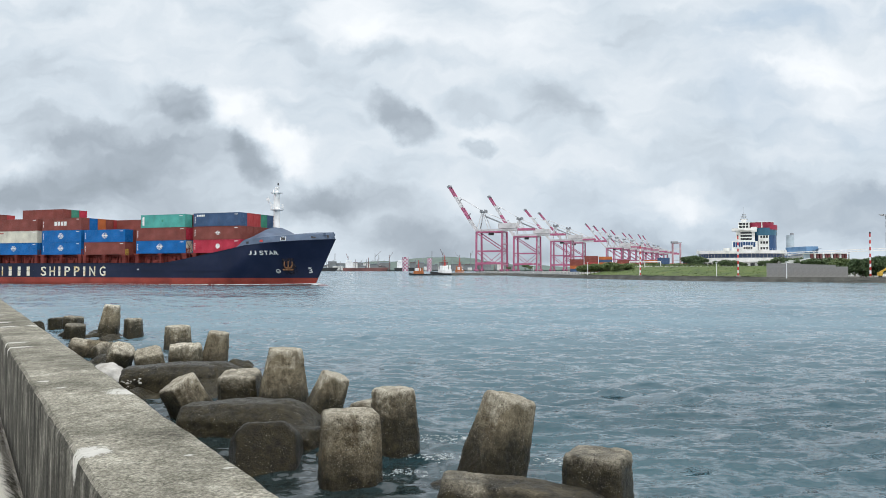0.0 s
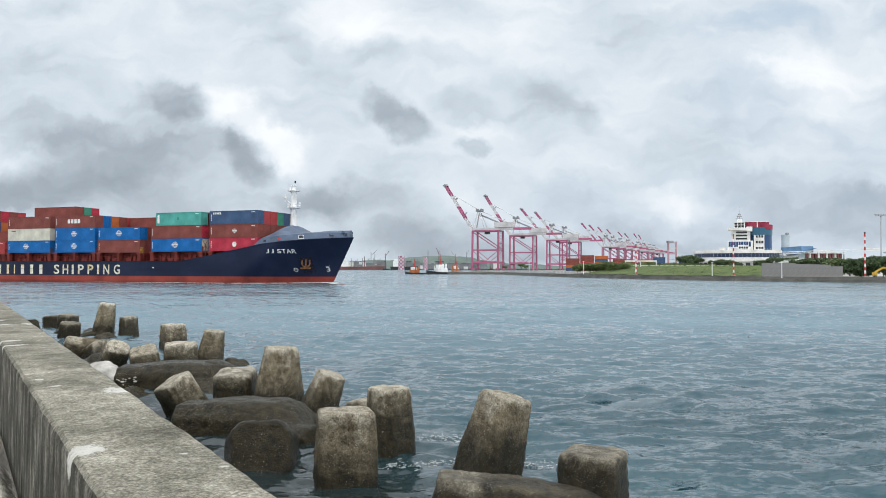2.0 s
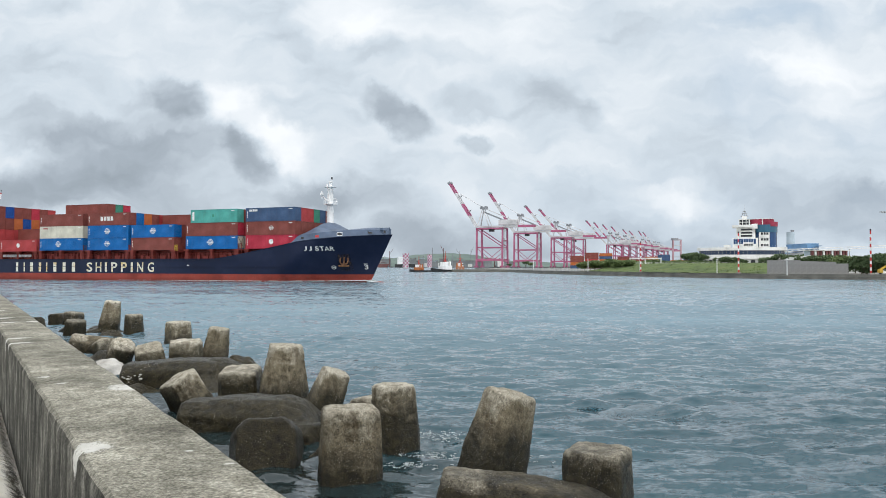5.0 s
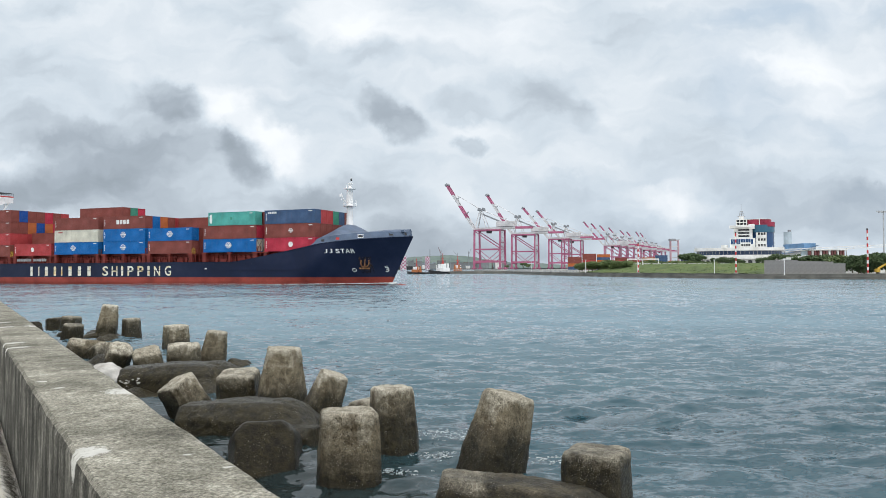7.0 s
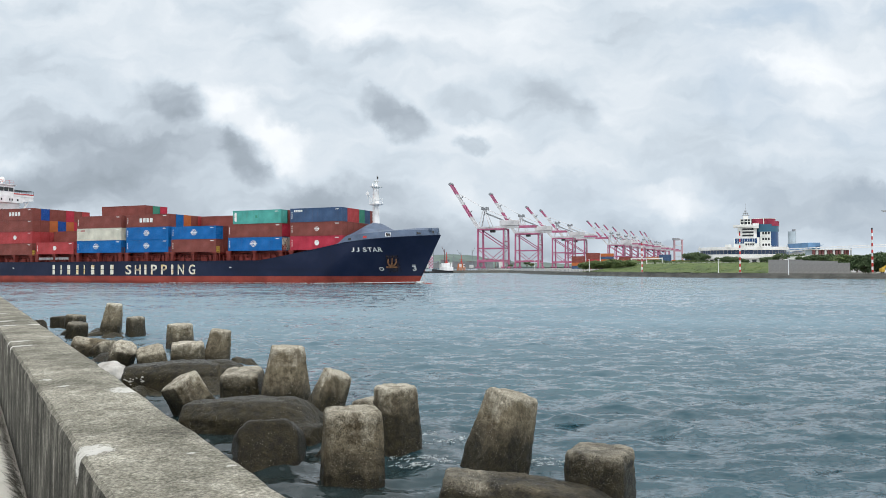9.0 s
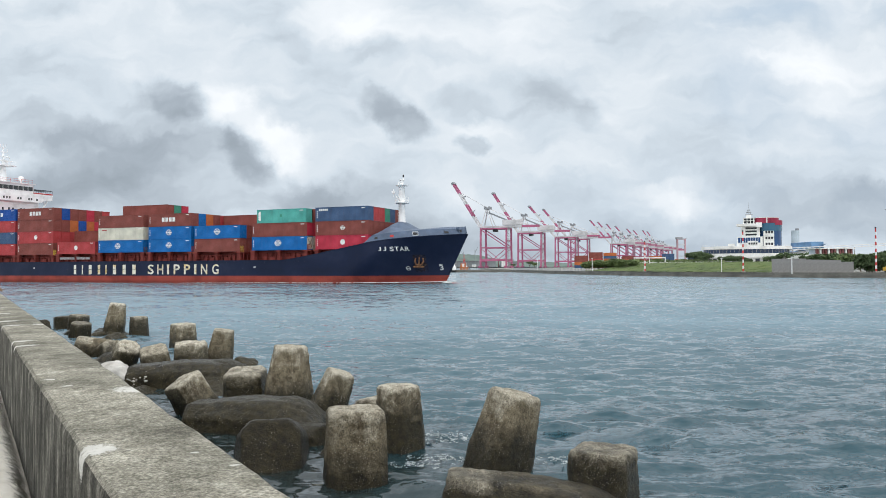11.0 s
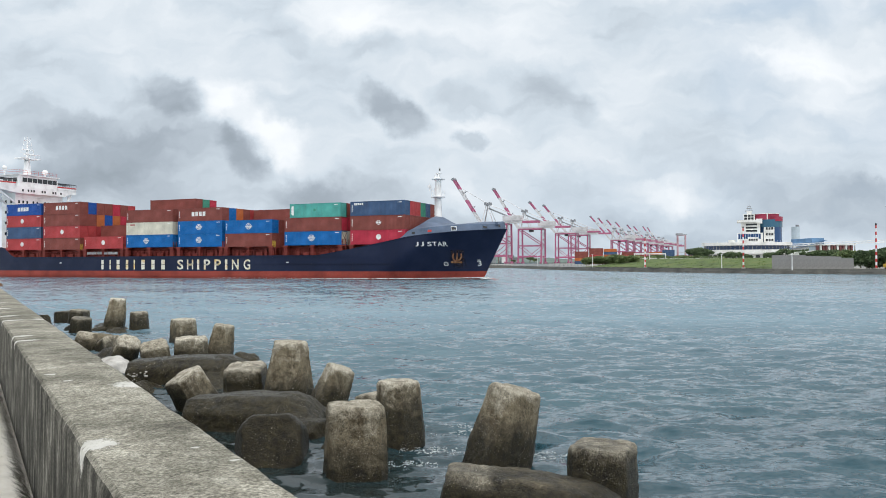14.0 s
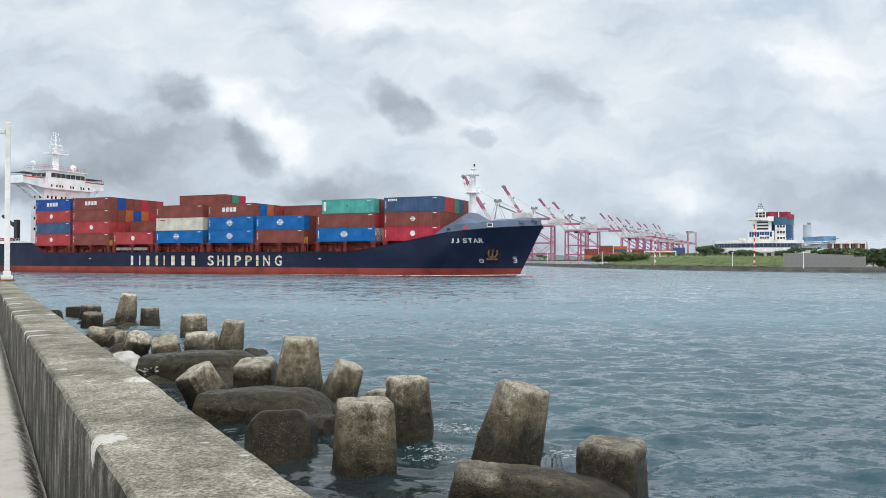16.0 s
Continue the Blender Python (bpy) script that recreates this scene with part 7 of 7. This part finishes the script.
def sheds():
    s = new("factory_shed")
    bm = bmesh.new()
    for k in range(3):
        x0, x1, h = 258 + 10.5 * k, 268.5 + 10.5 * k, 13 + 2.2 * k
        box(bm, x0, x1, 596, 640, 1.25, h)
    part("shed_wall", bm, WALL_WHITE, s)
    for k, (x0, x1, z0, z1) in enumerate(((256, 278, 12.5, 16.5), (270, 286, 15.5, 18.5), (282, 291.5, 17, 21.5))):
        bm = bmesh.new()
        v = [bm.verts.new(p) for p in ((x0, 590, z0), (x1, 590, z0 + (z1 - z0) * 0.6), (x1, 645, z1), (x0, 645, z0 + 1))]
        bm.faces.new(v)
        bmesh.ops.solidify(bm, geom=bm.faces[:], thickness=0.4)
        part("shed_roof", bm, SHED_BLUE, s, "sloping blue sheet roof")
    bm = bmesh.new()
    box(bm, 281, 290.5, 594, 630, 16, 21.5, 0.2)
    part("roof_house", bm, SHED_BLUE, s)
    tagged(s, "far factory shed with sloping blue roofs", "shed")
    silo = new("silo")
    bm = bmesh.new()
    tube(bm, (407, 900, 1.25), (407, 900, 44), 4.6, 4.4, 24)
    part("silo_drum", bm, SILO_GREY, silo)
    bm = bmesh.new()
    box(bm, 407.5, 410, 897, 901, 44, 46.5)
    part("silo_head", bm, CRANE_GREY, silo)
    tagged(silo, "tall pale blue-grey silo far behind the trees", "silo")
    h = new("low_building")
    bm = bmesh.new()
    box(bm, 116, 160, 246, 258, 1.25, 6.6)
    part("wall", bm, WALL_WHITE, h)
    for k in range(13):
        bm = bmesh.new()
        box(bm, 117.4 + 0.9 * k, 117.95 + 0.9 * k, 244.5, 245.6, 6.4, 8.5)
        part("roof_pier", bm, WALL_WHITE if k % 3 == 1 else DULL_RED, h)
    bm = bmesh.new()
    box(bm, 117.2, 129.6, 244.2, 251, 8.5, 8.8)
    part("pier_roof", bm, WALL_WHITE, h)
    bm = bmesh.new()
    box(bm, 117.6, 129.0, 245.9, 250.5, 6.6, 8.5)
    part("loft_wall", bm, SILO_GREY, h)
    bm = bmesh.new()
    v = [bm.verts.new(p) for p in ((104, 243, 4.6), (117, 243, 7.0), (136, 243, 6.9), (136, 247, 6.9), (117, 247, 7.0), (104, 247, 4.6))]
    bm.faces.new(v)
    bmesh.ops.solidify(bm, geom=bm.faces[:], thickness=0.35)
    part("canopy", bm, WALL_WHITE, h)
    for k in range(6):
        bm = bmesh.new()
        box(bm, 119 + 3.4 * k, 121.4 + 3.4 * k, 245.9, 246.02, 2.6, 4.2)
        part("window", bm, DARK_GLASS, h)
    tagged(h, "low white building with a sloping canopy and maroon piers", "building")
    # the elevated pipe bridge behind the trees
    g = new("pipe_bridge")
    ends = Vector((184, 420, 11.6)), Vector((290, 420, 16.0))
    for dz in (0.0, 1.1):
        bm = bmesh.new()
        beam(bm, ends[0] + Vector((0, 0, dz)), ends[1] + Vector((0, 0, dz)), 0.35, 0.35)
        part("chord", bm, POLE_WHITE, g)
    bm = bmesh.new()
    for k in range(36):
        p, q = ends[0].lerp(ends[1], k / 36), ends[0].lerp(ends[1], (k + 1) / 36)
        beam(bm, p + Vector((0, 0, 1.1 * (k % 2))), q + Vector((0, 0, 1.1 * (1 - k % 2))), 0.14, 0.14)
    part("lacing", bm, POLE_WHITE, g)
    for f in (0.04, 0.36, 0.68, 0.98):
        p = ends[0].lerp(ends[1], f)
        bm = bmesh.new()
        beam(bm, (p.x, p.y, 1.2), p, 0.5, 0.5)
        part("trestle", bm, STEEL, g)
    tagged(g, "slender white steel pipe bridge behind the trees", "pipe bridge")
    # long white shed at the far right
    w = new("warehouse")
    bm = bmesh.new()
    box(bm, 170, 240, 262, 290, 1.25, 9.6)
    part("wall", bm, WALL_WHITE, w)
    bm = bmesh.new()
    box(bm, 169, 241, 261, 291, 9.6, 10.1)
    part("roof", bm, SILO_GREY, w)
    tagged(w, "long pale warehouse behind the dense trees", "warehouse")


sheds()


def digger(x, y, z):
    d = new("excavator")
    d.matrix_world = pose(x, y, z, 0, 0, 10)
    yellow = paint("machine_yellow", (0.55, 0.36, 0.06), 0.5, 0.2)
    bm = bmesh.new()
    for sd in (-1.1, 1.1):
        box(bm, -1.8, 1.8, sd - 0.3, sd + 0.3, 0, 0.8, 0.25)
    part("track", bm, BLACK, d)
    bm = bmesh.new()
    box(bm, -1.6, 1.4, -1.2, 1.2, 0.9, 2.0, 0.15)
    part("body", bm, yellow, d)
    bm = bmesh.new()
    box(bm, 0.3, 1.5, -1.2, -0.1, 1.9, 3.1, 0.1)
    part("cab", bm, DARK_GLASS, d)
    bm = bmesh.new()
    beam(bm, (-1.2, 0.4, 1.8), (-4.2, 0.4, 2.6), 0.45, 0.5)
    beam(bm, (-4.2, 0.4, 2.6), (-6.6, 0.4, 1.4), 0.4, 0.4)
    part("arm", bm, yellow, d)
    bm = bmesh.new()
    box(bm, -7.2, -6.2, -0.1, 0.9, 0.5, 1.4, 0.15)
    part("bucket", bm, yellow, d)
    tagged(d, "yellow excavator parked before the dense trees", "excavator")


digger(119.5, 199.0, 1.3)

TUG_ORANGE = paint("tug_orange", (0.46, 0.16, 0.06), 0.5, 0.2)
TUG_RED = paint("tug_red", (0.50, 0.07, 0.06), 0.5, 0.2)


def boat(x, y, turn, size, hull_paint, house_paint, mast_paint, label):
    t = new("tugboat")
    t.matrix_world = pose(x, y, 0, 0, 0, turn) @ Matrix.Scale(size, 4)
    bm = bmesh.new()
    rows = []
    for i in range(15):
        u = -13 + 26 * i / 14
        b = 4.2 * (1 - max(0, (u - 3) / 10.2) ** 2.2) if u > 3 else 4.2 * (1 - 0.2 * max(0, (-u - 8) / 5) ** 2)
        zd = 1.5 + 1.4 * max(0, u / 13) ** 2
        b = max(b, 0.05)
        rows.append([bm.verts.new((u, sd * b * k, z)) for sd, k, z in ((-1, 0.86, -1), (-1, 1, zd), (1, 1, zd), (1, 0.86, -1))])
    for a, c in zip(rows, rows[1:]):
        for k in range(3):
            bm.faces.new((a[k], c[k], c[k + 1], a[k + 1]))
    bm.faces.new(rows[0])
    bm.faces.new(rows[-1][::-1])
    bmesh.ops.recalc_face_normals(bm, faces=bm.faces)
    part("hull", bm, hull_paint, t)
    bm = bmesh.new()
    box(bm, -3, 5, -2.8, 2.8, 1.5, 4.2, 0.15)
    part("deckhouse", bm, house_paint, t)
    bm = bmesh.new()
    box(bm, -0.5, 4, -2.1, 2.1, 4.2, 6.8, 0.15)
    wheel = part("wheelhouse", bm, SHIP_WHITE, t)
    for k in range(3):
        bm = bmesh.new()
        box(bm, -0.2 + 1.35 * k, 0.9 + 1.35 * k, -2.16, -2.1, 5.4, 6.3)
        part("window", bm, DARK_GLASS, wheel)
    bm = bmesh.new()
    tube(bm, (1, 0, 6.8), (1, 0, 14.5), 0.4, 0.2, 8)
    beam(bm, (1, -1.8, 10.5), (1, 1.8, 10.5), 0.3, 0.3)
    tube(bm, (1, -1.4, 6.8), (1, 0, 10.5), 0.18, n=5)
    tube(bm, (1, 1.4, 6.8), (1, 0, 10.5), 0.18, n=5)
    part("mast", bm, mast_paint, t)
    for sd in (-1.7, 1.7):
        bm = bmesh.new()
        tube(bm, (-2, sd, 4.2), (-2.2, sd, 7.2), 0.7, 0.6, 10)
        part("funnel", bm, house_paint, t)
    bm = bmesh.new()
    for k in range(6):
        bmesh.ops.create_cone(bm, cap_ends=True, segments=12, radius1=0.6, radius2=0.6, depth=0.5, matrix=Matrix.Translation((-10 + 3.6 * k, -4.4, 0.9)) @ Matrix.Rotation(math.pi / 2, 4, "X"))
    part("tyre_fender", bm, BLACK, t)
    tagged(t, label, "tugboat", "tugs moored at the far jetty")


boat(-15.0, 446, 140, 0.62, BLACK, TUG_ORANGE, TUG_RED, "small orange and black workboat moored at the far jetty")
boat(0.6, 450, 214, 0.84, BLACK, SHIP_WHITE, TUG_RED, "black tug with a white wheelhouse at the far jetty")
boat(8.8, 466, 75, 0.75, BLACK, TUG_ORANGE, TUG_RED, "orange tug seen end-on at the far jetty")

FAR_GREY = worn("far_town_grey", (0.24, 0.26, 0.27), (0.15, 0.165, 0.175), (0.36, 0.38, 0.39), 0.9, coarse=0.02, fine=0.2, bump=0.0)
FAR_RED = worn("far_dull_red", (0.17, 0.075, 0.07), (0.11, 0.06, 0.055), (0.22, 0.10, 0.09), 0.9, coarse=0.05, fine=0.3, bump=0.0)
# woodland green greyed in the base colour to give the ridge aerial haze
FAR_HILL = worn("hazed_wooded_hill", (0.14, 0.19, 0.165), (0.105, 0.15, 0.135), (0.18, 0.225, 0.19), 0.95, coarse=0.01, fine=0.06, bump=0.0)


def inner_harbour():
    """The far end of the harbour: a low shore, ships at berth, stacks, and a wooded ridge."""
    bm = bmesh.new()
    vs = [bm.verts.new(p) for p in ((-1500, 1750, 1.2), (60, 1750, 1.2), (500, 2134, 1.2), (2500, 3700, 1.2), (-2500, 3700, 1.2))]
    bm.faces.new(vs)
    bmesh.ops.solidify(bm, geom=bm.faces[:], thickness=3)
    tagged(link_bm("far_ground", bm, FAR_GREY), "grey ground at the far end of the harbour", "ground", kind="structure")
    xs, ys = np.linspace(-1700, 2600, 180), np.linspace(2500, 3600, 14)
    z = np.zeros((14, 180))
    for j in range(14):
        for i in range(180):
            x = xs[i]
            h = 36 * math.exp(-((x - 20) / 210) ** 2) + 20 * math.exp(-((x + 300) / 330) ** 2) + 8 * math.exp(-((x - 420) / 250) ** 2) + 9
            z[j, i] = math.sin(math.pi * j / 13) * h * (1 + 0.22 * noise.noise(Vector((x * 0.012, j * 0.4, 0))) + 0.1 * noise.noise(Vector((x * 0.05, j, 3)))) - 1
    tagged(grid_mesh("far_hill", xs, ys, z, FAR_HILL), "low wooded ridge beyond the harbour", "hill", kind="structure")
    rnd = random.Random(12)
    for k in range(110):
        x, y = rnd.uniform(-620, 190), rnd.uniform(1765, 2300)
        w, h = rnd.uniform(8, 34), rnd.uniform(5, 22)
        b = new("far_building")
        bm = bmesh.new()
        box(bm, -w / 2, w / 2, -8, 8, 0, h, 0.4)
        part("wall", bm, FAR_GREY if k % 5 else WALL_WHITE, b)
        bm = bmesh.new()
        box(bm, -w / 2 - 0.5, w / 2 + 0.5, -8.5, 8.5, h, h + 1.0)
        part("roof", bm, (SILO_GREY, FAR_RED, FAR_GREY)[k % 3], b)
        b.location = (x, y, 1.2)
        tagged(b, "grey harbour building far across the water", "building", "buildings at the far end of the harbour")
    for k in range(34):
        x, y = -580 + 21 * k + rnd.uniform(-10, 10), rnd.uniform(1780, 2100)
        h = rnd.uniform(18, 50)
        bm = bmesh.new()
        tube(bm, (0, 0, 0), (0, 0, h), 1.1, 0.7, 8)
        if k % 2:
            beam(bm, (0, 0, h * 0.8), (rnd.uniform(-18, 18), 0, h * 1.15), 0.9, 0.9)
        ob = link_bm("harbour_mast", bm, CRANE_GREY if k % 3 else FAR_RED)
        ob.location = (x, y, 1.2)
        tagged(ob, "slender mast or stack at the far end of the harbour", "mast", "masts at the far end of the harbour")
    for k, (x, y, ln, m) in enumerate(((-175, 1700, 100, FAR_RED), (-80, 1690, 60, BLACK), (-290, 1710, 100, BLACK), (-420, 1705, 140, NAVY), (-560, 1715, 140, FAR_RED))):
        s = new("moored_ship")
        s.location = (x, y, 0)
        bm = bmesh.new()
        v0 = [bm.verts.new(p) for p in ((-ln / 2, -8, -1), (ln / 2 - 6, -8, -1), (ln / 2, -8, 8), (-ln / 2 - 2, -8, 7))]
        v1 = [bm.verts.new((v.co.x, 8, v.co.z)) for v in v0]
        bm.faces.new(v0)
        bm.faces.new(v1[::-1])
        for i in range(4):
            j = (i + 1) % 4
            bm.faces.new((v0[i], v1[i], v1[j], v0[j]))
        bmesh.ops.recalc_face_normals(bm, faces=bm.faces)
        part("hull", bm, m, s)
        bm = bmesh.new()
        box(bm, -ln / 2 + 4, -ln / 2 + 20, -7, 7, 7, 20, 0.4)
        box(bm, -ln / 2 + 6, -ln / 2 + 16, -8, 8, 20, 24, 0.4)
        part("deckhouse", bm, SHIP_WHITE, s)
        for q in range(3):
            bm = bmesh.new()
            x0 = -ln / 4 + q * ln / 4
            tube(bm, (x0, 0, 7), (x0, 0, 26), 0.9, 0.6, 8)
            beam(bm, (x0, 0, 14), (x0 + 16, 0, 25), 0.7, 0.7)
            part("cargo_derrick", bm, CRANE_GREY, s)
        tagged(s, "dark ship moored at the far end of the harbour", "ship", "ships moored at the far end of the harbour")
    # chequered tanks
    for k, (x, y, r, h) in enumerate(((-78, 1500, 6.0, 27), (-31, 1505, 4.6, 25))):
        t = new("water_tower")
        t.location = (x, y, 0)
        for j in range(8):
            for i in range(10):
                bm = bmesh.new()
                drum(bm, 0, 0, r, r, h * j / 8 + 1, h * (j + 1) / 8 + 1, 36 * i, 36 * i + 36, 4)
                part("chequer_panel", bm, (CRANE_RED, CRANE_WHITE)[(i + j) % 2], t)
        bm = drum(bmesh.new(), 0, 0, r * 0.98, r * 0.98, -3, h + 1, n=20)
        part("tank", bm, CRANE_WHITE, t)
        tagged(t, "red and white chequered tower at the far berths", "tower", "chequered towers")


inner_harbour()


# ---- lamp post on the parapet ----
def lamp_post():
    p = new("lamp_post")
    base = along(25.2, 0.70, 2.752)
    p.matrix_world = Matrix.Translation(base) @ Matrix.Rotation(radians(WALL_TURN), 4, "Z")
    bm = bmesh.new()
    box(bm, -0.21, 0.21, -0.21, 0.21, 0.0, 0.05, 0.01)
    part("base_plate", bm, RUST, p, "rust-stained steel base plate")
    bm = bmesh.new()
    box(bm, -0.15, 0.15, -0.15, 0.15, 0.05, 0.17, 0.03)
    box(bm, -0.10, 0.10, -0.10, 0.10, 0.17, 0.30, 0.03)
    part("pedestal", bm, POLE_WHITE, p)
    bm = bmesh.new()
    box(bm, -0.07, 0.07, -0.07, 0.07, 0.30, 4.57, 0.025)
    part("shaft", bm, POLE_WHITE, p, "square white painted post")
    bm = bmesh.new()
    box(bm, -0.065, 0.065, 0.07, 2.6, 4.22, 4.36, 0.03)
    part("arm", bm, POLE_WHITE, p)
    bm = bmesh.new()
    box(bm, -0.16, 0.16, 1.7, 2.5, 4.10, 4.22, 0.04)
    part("lamp_head", bm, STEEL, p)
    for sx in (-0.2, 0.2):
        for sy in (-0.18, 0.18):
            bm = bmesh.new()
            tube(bm, (sx * 0.9, sy * 0.9, 0.04), (sx * 0.9, sy * 0.9, 0.09), 0.02, n=6)
            part("bolt", bm, RUST, p)
    tagged(p, "white square lamp post standing on the seawall", "lamp post")


lamp_post()

# ---- foam ----
FOAM = worn("white_foam", (0.62, 0.66, 0.67), (0.5, 0.55, 0.56), (0.75, 0.78, 0.78), 0.7, coarse=2, fine=20, bump=0.2)


def froth(n, seed, spread, size, height=0.05):
    """A torn lace of froth: wandering strands of thin flat flecks."""
    rnd = random.Random(seed)
    bm = bmesh.new()
    for _ in range(n):
        x, y = spread[0] * rnd.gauss(0, 0.5), spread[1] * rnd.gauss(0, 0.5)
        a = rnd.gauss(0.3, 0.7)
        for k in range(rnd.randint(2, 7)):
            a += rnd.gauss(0, 0.8)
            step = size * rnd.uniform(0.8, 2.2)
            x, y = x + step * math.cos(a), y + step * math.sin(a)
            r = size * rnd.uniform(0.12, 0.62)
            m = Matrix.Translation((x, y, height * 0.4)) @ Matrix.Rotation(a, 4, "Z") @ Matrix.Diagonal((r * rnd.uniform(1.2, 2.6), r * 0.7, height * rnd.uniform(0.4, 0.9), 1))
            bmesh.ops.create_icosphere(bm, subdivisions=1, radius=1, matrix=m)
    return bm


DRIFT = []
for k, (x, y, sx, sy, n) in enumerate(((0.1, 15.3, 0.8, 0.5, 130), (-0.2, 13.6, 0.5, 0.3, 70), (1.9, 13.4, 0.5, 0.3, 60), (-4.0, 18.6, 0.6, 0.35, 60), (-3.1, 17.2, 0.35, 0.2, 40), (-0.6, 12.9, 0.35, 0.25, 40), (-5.0, 21.5, 0.5, 0.25, 30))):
    ob = link_bm("foam_patch", froth(n, 60 + k, (sx * 1.3, sy * 1.0), 0.015, 0.012), FOAM, smooth=True)
    ob.location = (x, y, 0.03)
    tagged(ob, "broken white foam washing round the tetrapods", "foam", "foam patches", kind="stuff")
    DRIFT.append((ob, Vector((x, y, 0.03)), 0.7 * k))


def bow_wave():
    w = new("bow_wave")
    w.parent = SHIP
    for sd in (-1, 1):
        bm = bmesh.new()
        rnd = random.Random(5 + sd)
        for k in range(480):
            f = rnd.random() ** 2.0
            u = 13.6 - 60 * f
            out = half_breadth(u, 0.05) + abs(rnd.gauss(0, 0.10 + 0.5 * f)) + 0.02
            s = rnd.uniform(0.05, 0.16) * (1.3 - f)
            m = Matrix.Translation((u + rnd.uniform(-0.2, 0.4), sd * out, 0.10 + 0.18 * (1 - f) ** 6)) @ Matrix.Diagonal((s * 2.6, s * 1.1, s * 0.7, 1))
            bmesh.ops.create_icosphere(bm, subdivisions=1, radius=1, matrix=m)
        tagged(part("foam_streak", bm, FOAM, w, smooth=True), "thin white foam along the waterline", kind="stuff")
    bm = bmesh.new()
    rnd = random.Random(9)
    for k in range(260):
        f = rnd.random()
        s = rnd.uniform(0.05, 0.2) * (1.1 - f)
        m = Matrix.Translation((13.3 + 2.4 * f, rnd.gauss(-0.5 - 1.4 * f, 0.25 + 0.5 * f), 0.06)) @ Matrix.Diagonal((s * 3, s * 1.2, s * 0.7, 1))
        bmesh.ops.create_icosphere(bm, subdivisions=1, radius=1, matrix=m)
    tagged(part("foam_streak", bm, FOAM, w, smooth=True), "white foam thrown up at the stem", kind="stuff")
    # the bulbous bow just breaking the surface
    bm = bmesh.new()
    bmesh.ops.create_uvsphere(bm, u_segments=24, v_segments=12, radius=1, matrix=Matrix.Translation((14.4, 0, -1.2)) @ Matrix.Diagonal((3.9, 1.3, 1.35, 1)))
    part("bulbous_bow", bm, BOOT, SHIP, "red bulbous bow awash at the stem", smooth=True)


bow_wave()


def motions():
    walk(SKY, [(0, pose(0, 0, 0, 0, 0, -0.48)), (16, pose(0, 0, 0, 0, 0, 0.62))])
    walk(SEA, [(0, pose(0, 0, 0)), (16, pose(-3.4, -7.2, 0))])
    walk(SHIP, [(t, ship_pose(t)) for t in range(0, 17, 2)])
    for thing, local in ABOARD:
        walk(thing, [(t, ship_pose(t) @ local) for t in range(0, 17, 2)])
    for thing, at, phase in DRIFT:
        walk(thing, [(t, Matrix.Translation(at + Vector((0.22 * math.sin(t * 1.1 + phase), 0.15 * math.cos(t * 0.9 + phase), 0.02 * math.sin(t * 2 + phase))))) for t in range(0, 17)])


motions()
